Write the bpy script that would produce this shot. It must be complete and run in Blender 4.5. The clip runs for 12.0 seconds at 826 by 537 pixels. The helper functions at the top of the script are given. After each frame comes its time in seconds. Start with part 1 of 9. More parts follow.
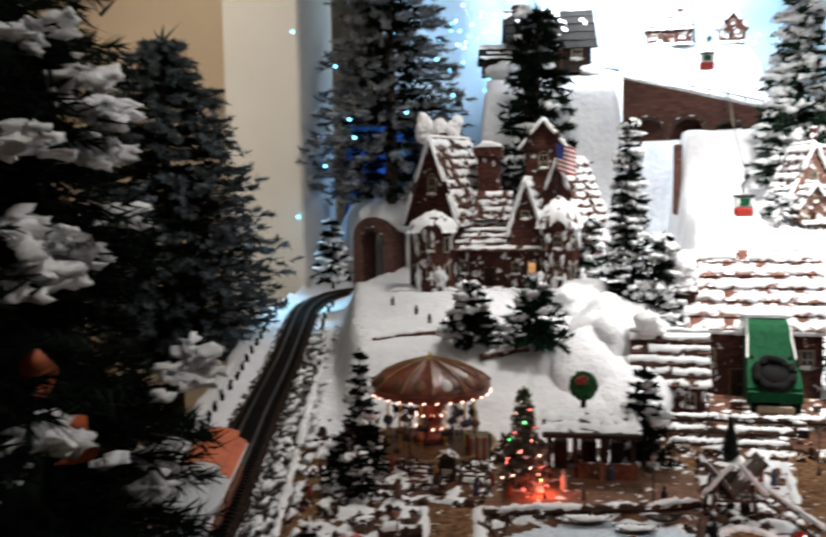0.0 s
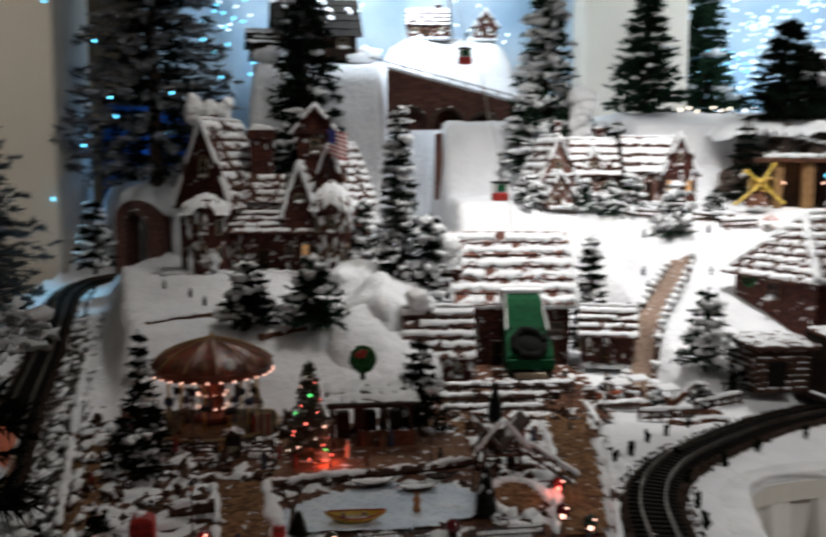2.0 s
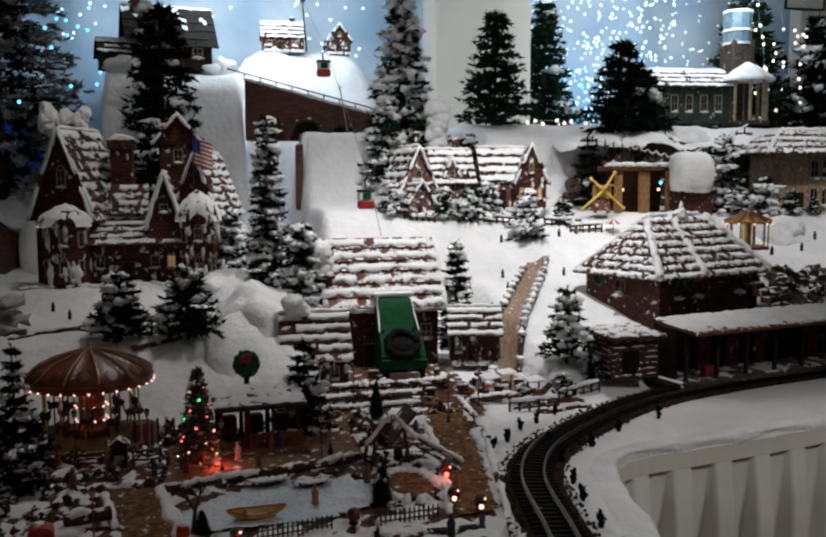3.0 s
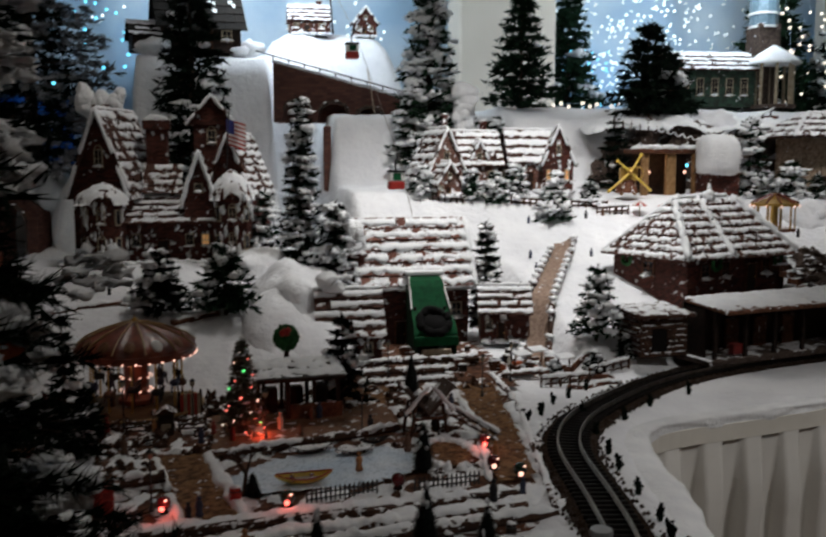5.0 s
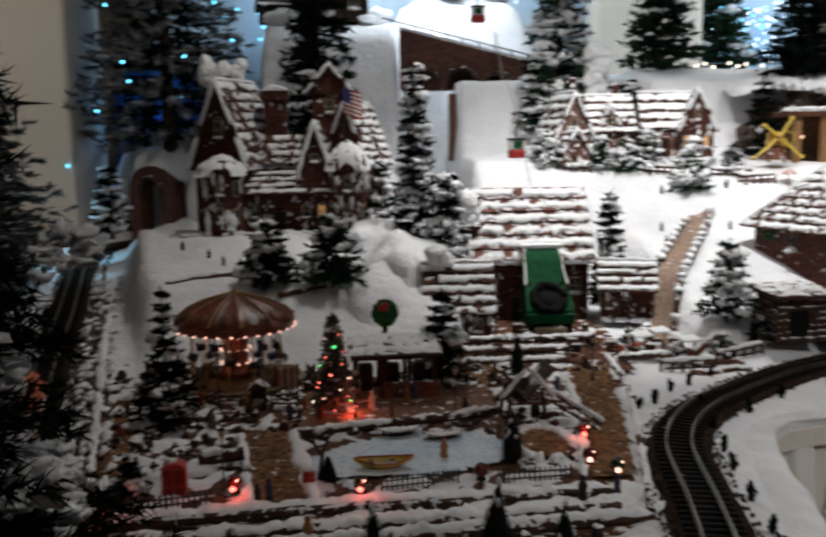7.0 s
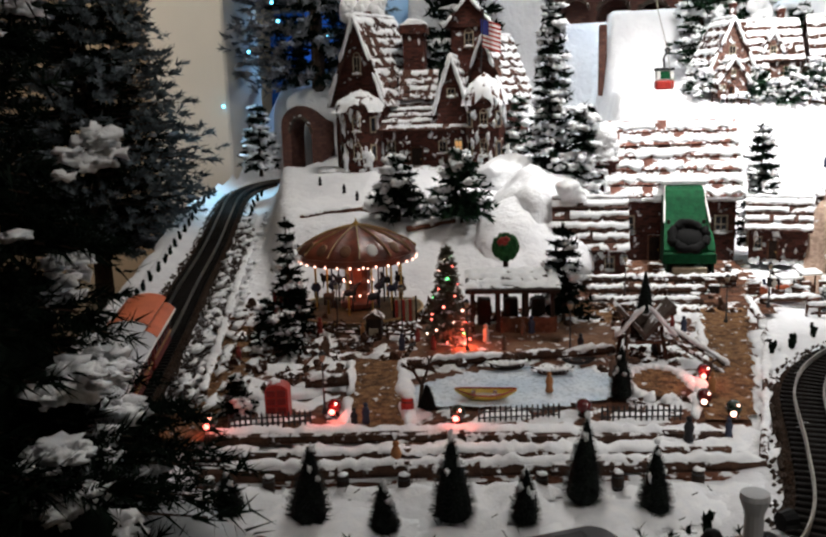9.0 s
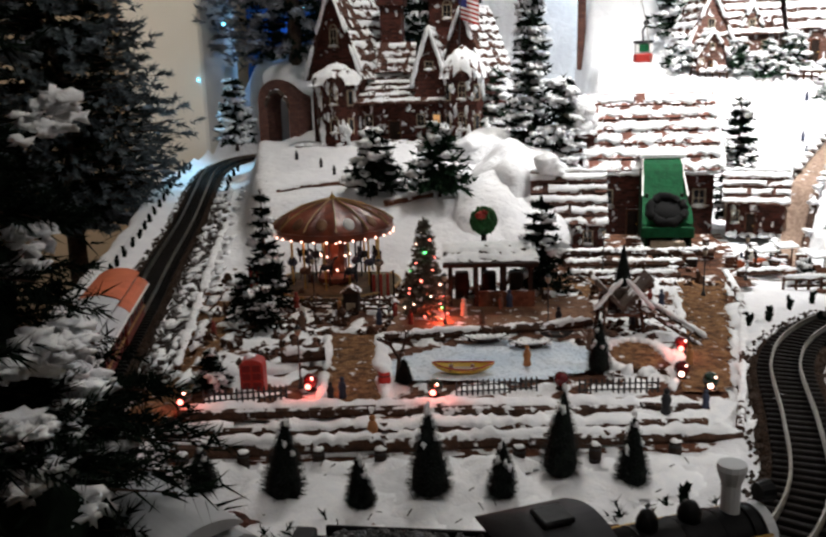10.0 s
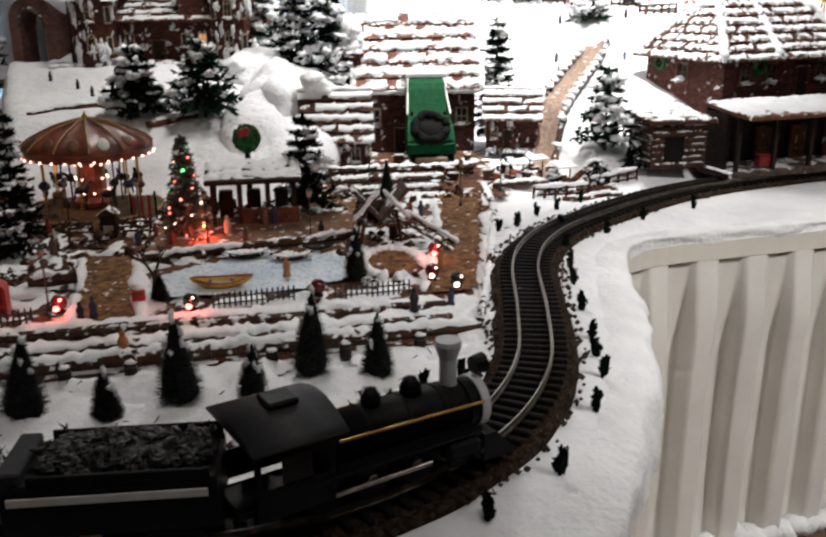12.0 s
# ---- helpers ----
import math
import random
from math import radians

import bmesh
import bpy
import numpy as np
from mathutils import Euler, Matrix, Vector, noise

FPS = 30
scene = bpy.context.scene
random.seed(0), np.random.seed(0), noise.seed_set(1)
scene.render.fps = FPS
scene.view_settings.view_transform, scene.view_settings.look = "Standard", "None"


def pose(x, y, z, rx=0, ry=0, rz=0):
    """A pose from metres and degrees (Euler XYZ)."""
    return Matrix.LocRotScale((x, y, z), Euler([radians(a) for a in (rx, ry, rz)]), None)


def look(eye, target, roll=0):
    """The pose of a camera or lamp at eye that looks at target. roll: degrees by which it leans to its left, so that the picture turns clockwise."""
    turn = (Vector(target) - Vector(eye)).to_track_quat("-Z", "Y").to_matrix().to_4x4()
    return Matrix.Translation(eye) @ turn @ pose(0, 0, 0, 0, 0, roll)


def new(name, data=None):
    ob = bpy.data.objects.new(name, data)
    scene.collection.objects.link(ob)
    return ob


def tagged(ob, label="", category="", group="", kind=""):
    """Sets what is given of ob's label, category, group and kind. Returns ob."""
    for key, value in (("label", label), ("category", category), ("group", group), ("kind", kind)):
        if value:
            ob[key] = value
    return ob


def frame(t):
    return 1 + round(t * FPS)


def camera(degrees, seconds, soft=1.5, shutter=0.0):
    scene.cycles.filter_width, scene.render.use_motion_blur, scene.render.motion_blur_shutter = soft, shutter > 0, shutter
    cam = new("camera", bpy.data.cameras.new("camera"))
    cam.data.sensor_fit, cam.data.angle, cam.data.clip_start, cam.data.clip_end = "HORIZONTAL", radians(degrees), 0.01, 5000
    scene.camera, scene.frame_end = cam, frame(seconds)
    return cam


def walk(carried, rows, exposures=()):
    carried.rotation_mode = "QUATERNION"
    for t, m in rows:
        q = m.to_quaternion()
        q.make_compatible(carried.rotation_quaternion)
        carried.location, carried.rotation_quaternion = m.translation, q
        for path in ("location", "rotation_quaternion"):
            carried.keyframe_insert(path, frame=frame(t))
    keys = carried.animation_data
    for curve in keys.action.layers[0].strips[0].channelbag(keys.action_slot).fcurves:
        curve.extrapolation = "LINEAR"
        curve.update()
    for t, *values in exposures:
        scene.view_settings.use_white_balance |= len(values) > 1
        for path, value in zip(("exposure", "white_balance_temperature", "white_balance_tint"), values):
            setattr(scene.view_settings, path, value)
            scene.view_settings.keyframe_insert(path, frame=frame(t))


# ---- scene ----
cam = camera(50.3, 12.0, 2.3, 0.5)
PATH = [
    (0, (0.116, 0.798, 1.424), (-0.343, 2.734, 1.23), -0.9),
    (0.5, (0.118, 0.818, 1.419), (-0.158, 2.79, 1.236), 0.6),
    (1, (0.105, 0.814, 1.424), (-0.112, 2.796, 1.266), 0.3),
    (1.5, (0.114, 0.788, 1.405), (-0.062, 2.764, 1.158), 0.4),
    (2, (0.07, 0.736, 1.41), (0.152, 2.722, 1.185), 0.2),
    (2.5, (0.01, 0.688, 1.396), (0.407, 2.638, 1.194), -0.0),
    (4.5, (-0.053, 0.655, 1.386), (0.403, 2.594, 1.205), -0.4),
    (5, (-0.082, 0.637, 1.374), (0.315, 2.584, 1.149), 0.0),
    (5.5, (-0.097, 0.63, 1.372), (0.239, 2.585, 1.118), -0.2),
    (6, (-0.071, 0.642, 1.369), (0.239, 2.598, 1.094), -1.1),
    (6.5, (-0.02, 0.694, 1.371), (0.219, 2.656, 1.068), -1.4),
    (7, (0.044, 0.734, 1.368), (0.103, 2.712, 1.078), -0.7),
    (7.5, (0.088, 0.744, 1.362), (-0.15, 2.708, 1.068), -0.9),
    (9.5, (0.151, 0.78, 1.325), (-0.167, 2.706, 0.889), -1.8),
    (10, (0.15, 0.786, 1.321), (-0.121, 2.714, 0.865), -1.6),
    (10.5, (0.165, 0.777, 1.301), (-0.011, 2.702, 0.787), -1.8),
    (11, (0.187, 0.773, 1.283), (0.158, 2.671, 0.654), -1.4),
    (11.5, (0.207, 0.765, 1.283), (0.314, 2.656, 0.642), -0.9),
    (12, (0.22, 0.758, 1.289), (0.402, 2.654, 0.679), -0.4),
]
walk(cam, [(t, look(eye, target, roll)) for t, eye, target, roll in PATH],
     [(0, 0.9), (0.5, 0.55), (1.0, 0.3), (1.6, 0.0), (2.5, -0.58), (4.5, -0.82), (5.5, -0.65), (6.5, -0.42), (7.0, -0.42), (7.5, 0.02), (9.5, 0.7), (10.5, 0.75), (11.2, 0.72), (12, 0.76)])

# ---- light ----
world = bpy.data.worlds.new("room_air")
scene.world = world
world.use_nodes = True
world.node_tree.nodes["Background"].inputs[0].default_value = (0.75, 0.85, 1.0, 1)
world.node_tree.nodes["Background"].inputs[1].default_value = 0.005


def area_lamp(name, eye, target, size, watts, colour):
    data = bpy.data.lights.new(name, "AREA")
    data.shape, data.size, data.energy, data.color = "DISK", size, watts, colour
    ob = new(name, data)
    ob.matrix_world = look(eye, target)
    return ob


def spot_lamp(name, eye, target, angle, watts, colour, radius=0.05):
    data = bpy.data.lights.new(name, "SPOT")
    data.spot_size, data.spot_blend, data.energy, data.color = radians(angle), 0.8, watts, colour
    data.shadow_soft_size = radius
    ob = new(name, data)
    ob.matrix_world = look(eye, target)
    return ob


def point_lamp(name, eye, watts, colour, radius=0.02):
    data = bpy.data.lights.new(name, "POINT")
    data.energy, data.color, data.shadow_soft_size = watts, colour, radius
    ob = new(name, data)
    ob.location = eye
    return ob


spot_lamp("display_spot", (1.0, 3.2, 2.62), (0.88, 3.8, 1.15), 82, 138, (1.0, 0.98, 0.96), 0.06)
# second spot, added to lift the dim right end of the display
spot_lamp("display_spot", (2.15, 3.3, 2.62), (2.2, 4.2, 1.2), 80, 75, (1.0, 0.98, 0.96), 0.06)
# fill lamps added overhead for the hill and the front strip, no fixture there
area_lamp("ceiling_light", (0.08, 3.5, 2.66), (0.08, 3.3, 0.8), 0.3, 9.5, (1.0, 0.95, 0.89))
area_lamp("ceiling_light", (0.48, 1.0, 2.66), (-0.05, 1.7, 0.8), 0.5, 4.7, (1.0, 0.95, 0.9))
# added spot that brightens the table skirt only
spot_lamp("room_light", (2.3, 1.0, 2.6), (1.25, 2.1, 0.3), 56, 112, (1.0, 0.97, 0.94), 0.15)
# added lamps that brighten the backdrop cloth and the cream pillar
area_lamp("backdrop_light", (0.15, 5.2, 2.66), (0.3, 6.2, 1.9), 0.8, 32, (0.8, 0.91, 1.0))
area_lamp("backdrop_light", (2.5, 5.0, 2.66), (2.3, 6.1, 1.9), 0.9, 30, (0.8, 0.91, 1.0))
# added warm fill for the tan wall and left pillar, no lamp hangs there
spot_lamp("corner_light", (-2.3, 3.4, 2.6), (-1.75, 5.0, 1.9), 105, 44, (1.0, 0.92, 0.82), 0.2)
spot_lamp("blue_tree_lights", (-1.16, 4.4, 1.75), (-1.36, 4.3, 0.8), 62, 24, (0.35, 0.72, 1.0), 0.05)
point_lamp("blue_corner_lights", (-1.15, 5.35, 1.5), 1.1, (0.2, 0.5, 1.0))
point_lamp("carousel_glow", (-0.318, 2.7, 0.925), 0.1, (1.0, 0.42, 0.26), 0.03)
point_lamp("red_tree_glow", (-0.03, 2.485, 0.822), 0.16, (1.0, 0.12, 0.06), 0.008)

# ---- materials ----


def nodes_of(name):
    m = bpy.data.materials.new(name)
    m.use_nodes = True
    t = m.node_tree
    return m, t, t.nodes["Principled BSDF"]


def mat(name, c1, c2=None, rough=0.6, metal=0.0, scale=30.0, bump=0.3, fine=120.0, depth=0.004,
        snow=None, snow_scale=40.0, brick=None, vary=0.0, emit=0.0, clear=0.0, gloss=None):
    """Two-scale noise colour and bump; snow: share of snow lying on it; brick: brick width."""
    m, t, p = nodes_of(name)
    n, link = t.nodes, t.links.new
    c2 = c2 or [0.75 * v for v in c1]
    tex = n.new("ShaderNodeTexCoord").outputs["Object"]
    if brick:
        sep, com = n.new("ShaderNodeSeparateXYZ"), n.new("ShaderNodeCombineXYZ")
        add = n.new("ShaderNodeMath")
        link(tex, sep.inputs[0])
        link(sep.outputs[0], add.inputs[0])
        link(sep.outputs[1], add.inputs[1])
        link(add.outputs[0], com.inputs[0])
        link(sep.outputs[2], com.inputs[1])
        bt = n.new("ShaderNodeTexBrick")
        bt.inputs["Scale"].default_value = 1.0
        bt.inputs["Brick Width"].default_value = brick
        bt.inputs["Row Height"].default_value = brick * 0.45
        bt.inputs["Mortar Size"].default_value = brick * 0.05
        bt.inputs["Color1"].default_value = (*c1, 1)
        bt.inputs["Color2"].default_value = (*c2, 1)
        bt.inputs["Mortar"].default_value = (*[0.5 * (a + b) * 0.6 + 0.02 for a, b in zip(c1, c2)], 1)
        link(com.outputs[0], bt.inputs["Vector"])
        colour = bt.outputs["Color"]
    else:
        na, mix = n.new("ShaderNodeTexNoise"), n.new("ShaderNodeMix")
        mix.data_type = "RGBA"
        na.inputs["Scale"].default_value, na.inputs["Detail"].default_value = scale, 6
        link(tex, na.inputs["Vector"])
        rp = n.new("ShaderNodeValToRGB")
        rp.color_ramp.elements[0].position, rp.color_ramp.elements[1].position = 0.35, 0.65
        link(na.outputs["Fac"], rp.inputs[0])
        link(rp.outputs[0], mix.inputs["Factor"])
        mix.inputs["A"].default_value, mix.inputs["B"].default_value = (*c1, 1), (*c2, 1)
        colour = mix.outputs["Result"]
    nb = n.new("ShaderNodeTexNoise")
    nb.inputs["Scale"].default_value, nb.inputs["Detail"].default_value = scale * 0.17, 3
    link(tex, nb.inputs["Vector"])
    hsv = n.new("ShaderNodeHueSaturation")
    rng = n.new("ShaderNodeMapRange")
    rng.inputs["To Min"].default_value, rng.inputs["To Max"].default_value = 0.8, 1.2
    link(nb.outputs["Fac"], rng.inputs["Value"])
    value = rng.outputs[0]
    if vary:
        info, r2, mul = n.new("ShaderNodeObjectInfo"), n.new("ShaderNodeMapRange"), n.new("ShaderNodeMath")
        mul.operation = "MULTIPLY"
        r2.inputs["To Min"].default_value, r2.inputs["To Max"].default_value = 1 - vary, 1 + vary
        link(info.outputs["Random"], r2.inputs["Value"])
        link(r2.outputs[0], mul.inputs[0])
        link(value, mul.inputs[1])
        value = mul.outputs[0]
    link(value, hsv.inputs["Value"])
    link(colour, hsv.inputs["Color"])
    colour = hsv.outputs[0]
    p.inputs["Roughness"].default_value, p.inputs["Metallic"].default_value = rough, metal
    p.inputs["Coat Weight"].default_value = clear
    p.inputs["Specular IOR Level"].default_value = gloss if gloss is not None else 0.5 if rough < 0.5 else 0.2
    if snow:
        ns, geo, sep2 = n.new("ShaderNodeTexNoise"), n.new("ShaderNodeNewGeometry"), n.new("ShaderNodeSeparateXYZ")
        ns.inputs["Scale"].default_value, ns.inputs["Detail"].default_value = snow_scale, 5
        link(tex, ns.inputs["Vector"])
        link(geo.outputs["Normal"], sep2.inputs[0])
        ma = n.new("ShaderNodeMath")
        ma.operation = "MULTIPLY_ADD"
        ma.inputs[1].default_value = 0.16
        link(sep2.outputs[2], ma.inputs[0])
        link(ns.outputs["Fac"], ma.inputs[2])
        rs = n.new("ShaderNodeValToRGB")
        rs.color_ramp.elements[0].position = 0.74 - 0.3 * snow
        rs.color_ramp.elements[1].position = 0.78 - 0.3 * snow
        link(ma.outputs[0], rs.inputs[0])
        ms = n.new("ShaderNodeMix")
        ms.data_type = "RGBA"
        link(rs.outputs[0], ms.inputs["Factor"])
        link(colour, ms.inputs["A"])
        ms.inputs["B"].default_value = (0.82, 0.83, 0.85, 1)
        colour = ms.outputs["Result"]
    link(colour, p.inputs["Base Color"])
    if bump:
        nf, bp = n.new("ShaderNodeTexNoise"), n.new("ShaderNodeBump")
        nf.inputs["Scale"].default_value, nf.inputs["Detail"].default_value = fine, 4
        link(tex, nf.inputs["Vector"])
        link(nf.outputs["Fac"], bp.inputs["Height"])
        bp.inputs["Strength"].default_value, bp.inputs["Distance"].default_value = bump, depth
        link(bp.outputs[0], p.inputs["Normal"])
    if emit:
        p.inputs["Emission Color"].default_value = (*c1, 1)
        p.inputs["Emission Strength"].default_value = emit
    return m


def glow(name, colour, strength):
    m, t, p = nodes_of(name)
    p.inputs["Base Color"].default_value = (*colour, 1)
    p.inputs["Emission Color"].default_value = (*colour, 1)
    p.inputs["Emission Strength"].default_value = strength
    return m


def sparkle(name, c1, c2, share, rough=0.5):
    """Snow or ice with fine glitter flakes."""
    m = mat(name, c1, c2, rough=rough, scale=14, bump=0.5, fine=60, depth=0.006)
    t = m.node_tree
    n, link, p = t.nodes, t.links.new, t.nodes["Principled BSDF"]
    vo = n.new("ShaderNodeTexVoronoi")
    vo.inputs["Scale"].default_value = 220
    link(n.new("ShaderNodeTexCoord").outputs["Object"], vo.inputs["Vector"])
    rp = n.new("ShaderNodeValToRGB")
    rp.color_ramp.elements[0].position, rp.color_ramp.elements[1].position = 1 - share, 1 - share + 0.01
    rp.color_ramp.elements[0].color, rp.color_ramp.elements[1].color = (rough,) * 3 + (1,), (0.08,) * 3 + (1,)
    link(vo.outputs["Color"], rp.inputs[0])
    link(rp.outputs[0], p.inputs["Roughness"])
    return m


COTTON = mat("cotton_snow", (0.86, 0.87, 0.89), (0.78, 0.79, 0.82), rough=0.95, scale=9, bump=0.7, fine=38, depth=0.012)
FLUFF = mat("cotton_fluff", (0.88, 0.89, 0.9), (0.8, 0.81, 0.83), rough=0.95, scale=25, bump=0.8, fine=90, depth=0.006)
SNOW = mat("snow_lump", (0.92, 0.93, 0.94), (0.84, 0.86, 0.89), rough=0.85, scale=60, bump=0.6, fine=220, depth=0.003)
GLITTER = sparkle("glitter_snow", (0.84, 0.85, 0.87), (0.62, 0.63, 0.65), 0.14)
SQUARE = mat("square_ground", (0.15, 0.064, 0.034), (0.04, 0.018, 0.011), rough=0.9, scale=45, bump=0.8, fine=160, snow=0.02, snow_scale=26)
ICE = sparkle("pond_ice", (0.5, 0.6, 0.7), (0.72, 0.78, 0.84), 0.3, 0.3)
GRAVEL = mat("tan_gravel", (0.31, 0.165, 0.075), (0.085, 0.038, 0.017), rough=0.9, scale=75, bump=1.0, fine=200, depth=0.008, snow=-0.2, snow_scale=60)
SAND = mat("sandy_lane", (0.36, 0.26, 0.2), (0.22, 0.15, 0.115), rough=0.9, scale=90, bump=0.8, fine=200, snow=-0.2)
BRICK = mat("brown_brick", (0.12, 0.034, 0.022), (0.03, 0.009, 0.007), rough=0.85, brick=0.016, bump=0.7, fine=220, snow=0.36, snow_scale=42)
STONE = mat("dark_stone", (0.11, 0.08, 0.065), (0.05, 0.034, 0.028), rough=0.85, scale=60, bump=0.9, fine=90, depth=0.006, snow=0.28, snow_scale=30)
BRIDGE = mat("red_brown_masonry", (0.15, 0.066, 0.05), (0.08, 0.035, 0.028), rough=0.85, brick=0.03, bump=0.6, fine=120)
LOG = mat("dark_log", (0.08, 0.038, 0.022), (0.034, 0.017, 0.011), rough=0.75, scale=70, bump=0.8, fine=140, snow=0.3, snow_scale=60, vary=0.25)
WOOD = mat("brown_wood", (0.15, 0.06, 0.032), (0.07, 0.028, 0.016), rough=0.7, scale=80, bump=0.5, fine=180, snow=0.25, snow_scale=60, vary=0.2)
DARKWOOD = mat("stained_wood", (0.027, 0.015, 0.01), (0.013, 0.007, 0.005), rough=0.65, scale=60, bump=0.5)
SHINGLE = mat("brown_shingle", (0.1, 0.046, 0.032), (0.04, 0.02, 0.015), rough=0.85, scale=70, bump=0.6, snow=0.3, snow_scale=50, vary=0.3)
TERRA = mat("brown_red_tile", (0.19, 0.08, 0.058), (0.11, 0.045, 0.034), rough=0.8, scale=60, bump=0.5, snow=0.55, snow_scale=40, vary=0.25)
NEEDLE = mat("fir_needles", (0.014, 0.036, 0.018), (0.006, 0.015, 0.009), rough=0.85, scale=40, bump=0.0, gloss=0.06)
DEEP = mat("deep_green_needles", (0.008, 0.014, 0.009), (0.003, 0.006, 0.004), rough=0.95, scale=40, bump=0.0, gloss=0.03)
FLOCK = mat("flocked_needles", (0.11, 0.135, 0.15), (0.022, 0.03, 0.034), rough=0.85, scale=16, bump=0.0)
FROSTP = mat("pale_frost", (0.42, 0.45, 0.5), (0.22, 0.25, 0.29), rough=0.95, scale=60, bump=0.8, fine=200, depth=0.004)
FROST = mat("blue_grey_frost", (0.24, 0.27, 0.31), (0.1, 0.12, 0.14), rough=0.95, scale=60, bump=0.8, fine=200, depth=0.004)
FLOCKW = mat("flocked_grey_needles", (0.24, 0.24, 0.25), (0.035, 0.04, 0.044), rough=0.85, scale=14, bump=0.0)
BRISTLE = mat("bottle_brush", (0.012, 0.017, 0.014), (0.005, 0.007, 0.006), rough=0.8, scale=60, bump=0.0)
BOARDS = mat("tan_terrace_boards", (0.22, 0.12, 0.07), (0.11, 0.055, 0.032), rough=0.8, scale=50, bump=0.6, fine=160, snow=-0.1, snow_scale=50)
BARK = mat("bark", (0.07, 0.045, 0.03), (0.035, 0.022, 0.016), rough=0.85, scale=50, bump=0.9)
STEEL = mat("rail_steel", (0.34, 0.3, 0.26), (0.18, 0.15, 0.12), rough=0.32, metal=1.0, scale=80, bump=0.1)
TIE = mat("black_sleeper", (0.012, 0.0095, 0.008), (0.006, 0.005, 0.0045), rough=0.65, scale=60, bump=0.4, gloss=0.1)
BALLAST = mat("brown_ballast", (0.045, 0.027, 0.018), (0.014, 0.009, 0.006), rough=0.95, gloss=0.03, scale=140, bump=1.0, fine=200, depth=0.006)
PEBBLE = mat("ballast_pebbles", (0.08, 0.054, 0.04), (0.035, 0.024, 0.018), rough=0.8, scale=60, bump=0.4, vary=0.4)
CLOTH = mat("white_table_cloth", (0.81, 0.79, 0.75), (0.75, 0.73, 0.69), rough=0.85, scale=10, bump=0.25, fine=400, depth=0.001)
PAINTW = mat("beige_wall_paint", (0.62, 0.49, 0.35), (0.57, 0.45, 0.32), rough=0.8, scale=3, bump=0.12, fine=180)
PAINTC = mat("off_white_pillar_paint", (0.74, 0.69, 0.61), (0.7, 0.65, 0.57), rough=0.75, scale=3, bump=0.12, fine=180)
SKYCLOTH = mat("pale_blue_backdrop_cloth", (0.38, 0.56, 0.75), (0.72, 0.82, 0.9), rough=0.8, scale=1.6, bump=0.4, fine=6, depth=0.02)
BLUECLOTH = mat("led_blue_cloth", (0.03, 0.14, 0.42), (0.02, 0.09, 0.3), rough=0.7, scale=4, bump=0.3, fine=9, depth=0.02)
CEIL = mat("ceiling_paint", (0.7, 0.68, 0.64), (0.66, 0.64, 0.6), rough=0.9, scale=3, bump=0.1)
FLOORM = mat("brown_carpet", (0.2, 0.13, 0.09), (0.14, 0.09, 0.065), rough=0.95, scale=60, bump=0.6, fine=300)
IRON = mat("black_iron", (0.02, 0.02, 0.022), (0.012, 0.012, 0.014), rough=0.45, scale=80, bump=0.2)
LOCOB = mat("black_locomotive_paint", (0.005, 0.005, 0.0055), (0.003, 0.003, 0.0035), rough=0.5, scale=40, bump=0.15, gloss=0.12)
LOCOG = mat("grey_cab_roof", (0.035, 0.035, 0.038), (0.025, 0.025, 0.028), rough=0.6, scale=40, bump=0.15)
COAL = mat("coal", (0.014, 0.014, 0.015), (0.006, 0.006, 0.007), rough=0.45, scale=90, bump=1.0, fine=80, depth=0.01)
STRIPE = mat("silver_stripe", (0.6, 0.6, 0.6), (0.5, 0.5, 0.5), rough=0.4, scale=60, bump=0.1)
COACHR = mat("dark_red_coach", (0.2, 0.012, 0.009), (0.13, 0.008, 0.006), rough=0.45, scale=30, bump=0.1)
ROOFG = mat("pale_grey_roof", (0.5, 0.52, 0.54), (0.44, 0.46, 0.48), rough=0.45, scale=20, bump=0.1)
FADED_GREEN = mat("grey_green_roof_glass", (0.09, 0.13, 0.12), (0.06, 0.09, 0.085), rough=0.3, scale=40, bump=0.05)
ORANGE = mat("orange_roof", (0.62, 0.16, 0.07), (0.5, 0.12, 0.05), rough=0.5, scale=30, bump=0.1)
REDP = mat("red_paint", (0.42, 0.03, 0.02), (0.3, 0.02, 0.015), rough=0.45, scale=60, bump=0.15)
YELLOW = mat("yellow_paint", (0.8, 0.58, 0.08), (0.66, 0.45, 0.06), rough=0.45, scale=60, bump=0.15)
GOLD = mat("gold_trim", (0.6, 0.38, 0.1), (0.5, 0.3, 0.08), rough=0.3, metal=0.8, scale=60, bump=0.1)
SLIDE = mat("green_felt_chute", (0.003, 0.078, 0.026), (0.002, 0.05, 0.017), rough=0.8, scale=60, bump=0.3)
SLIDED = mat("dark_green_board", (0.002, 0.026, 0.008), (0.001, 0.014, 0.005), rough=0.75, scale=60, bump=0.3)
WHITEP = mat("white_paint", (0.76, 0.76, 0.74), (0.68, 0.68, 0.66), rough=0.5, scale=60, bump=0.15)
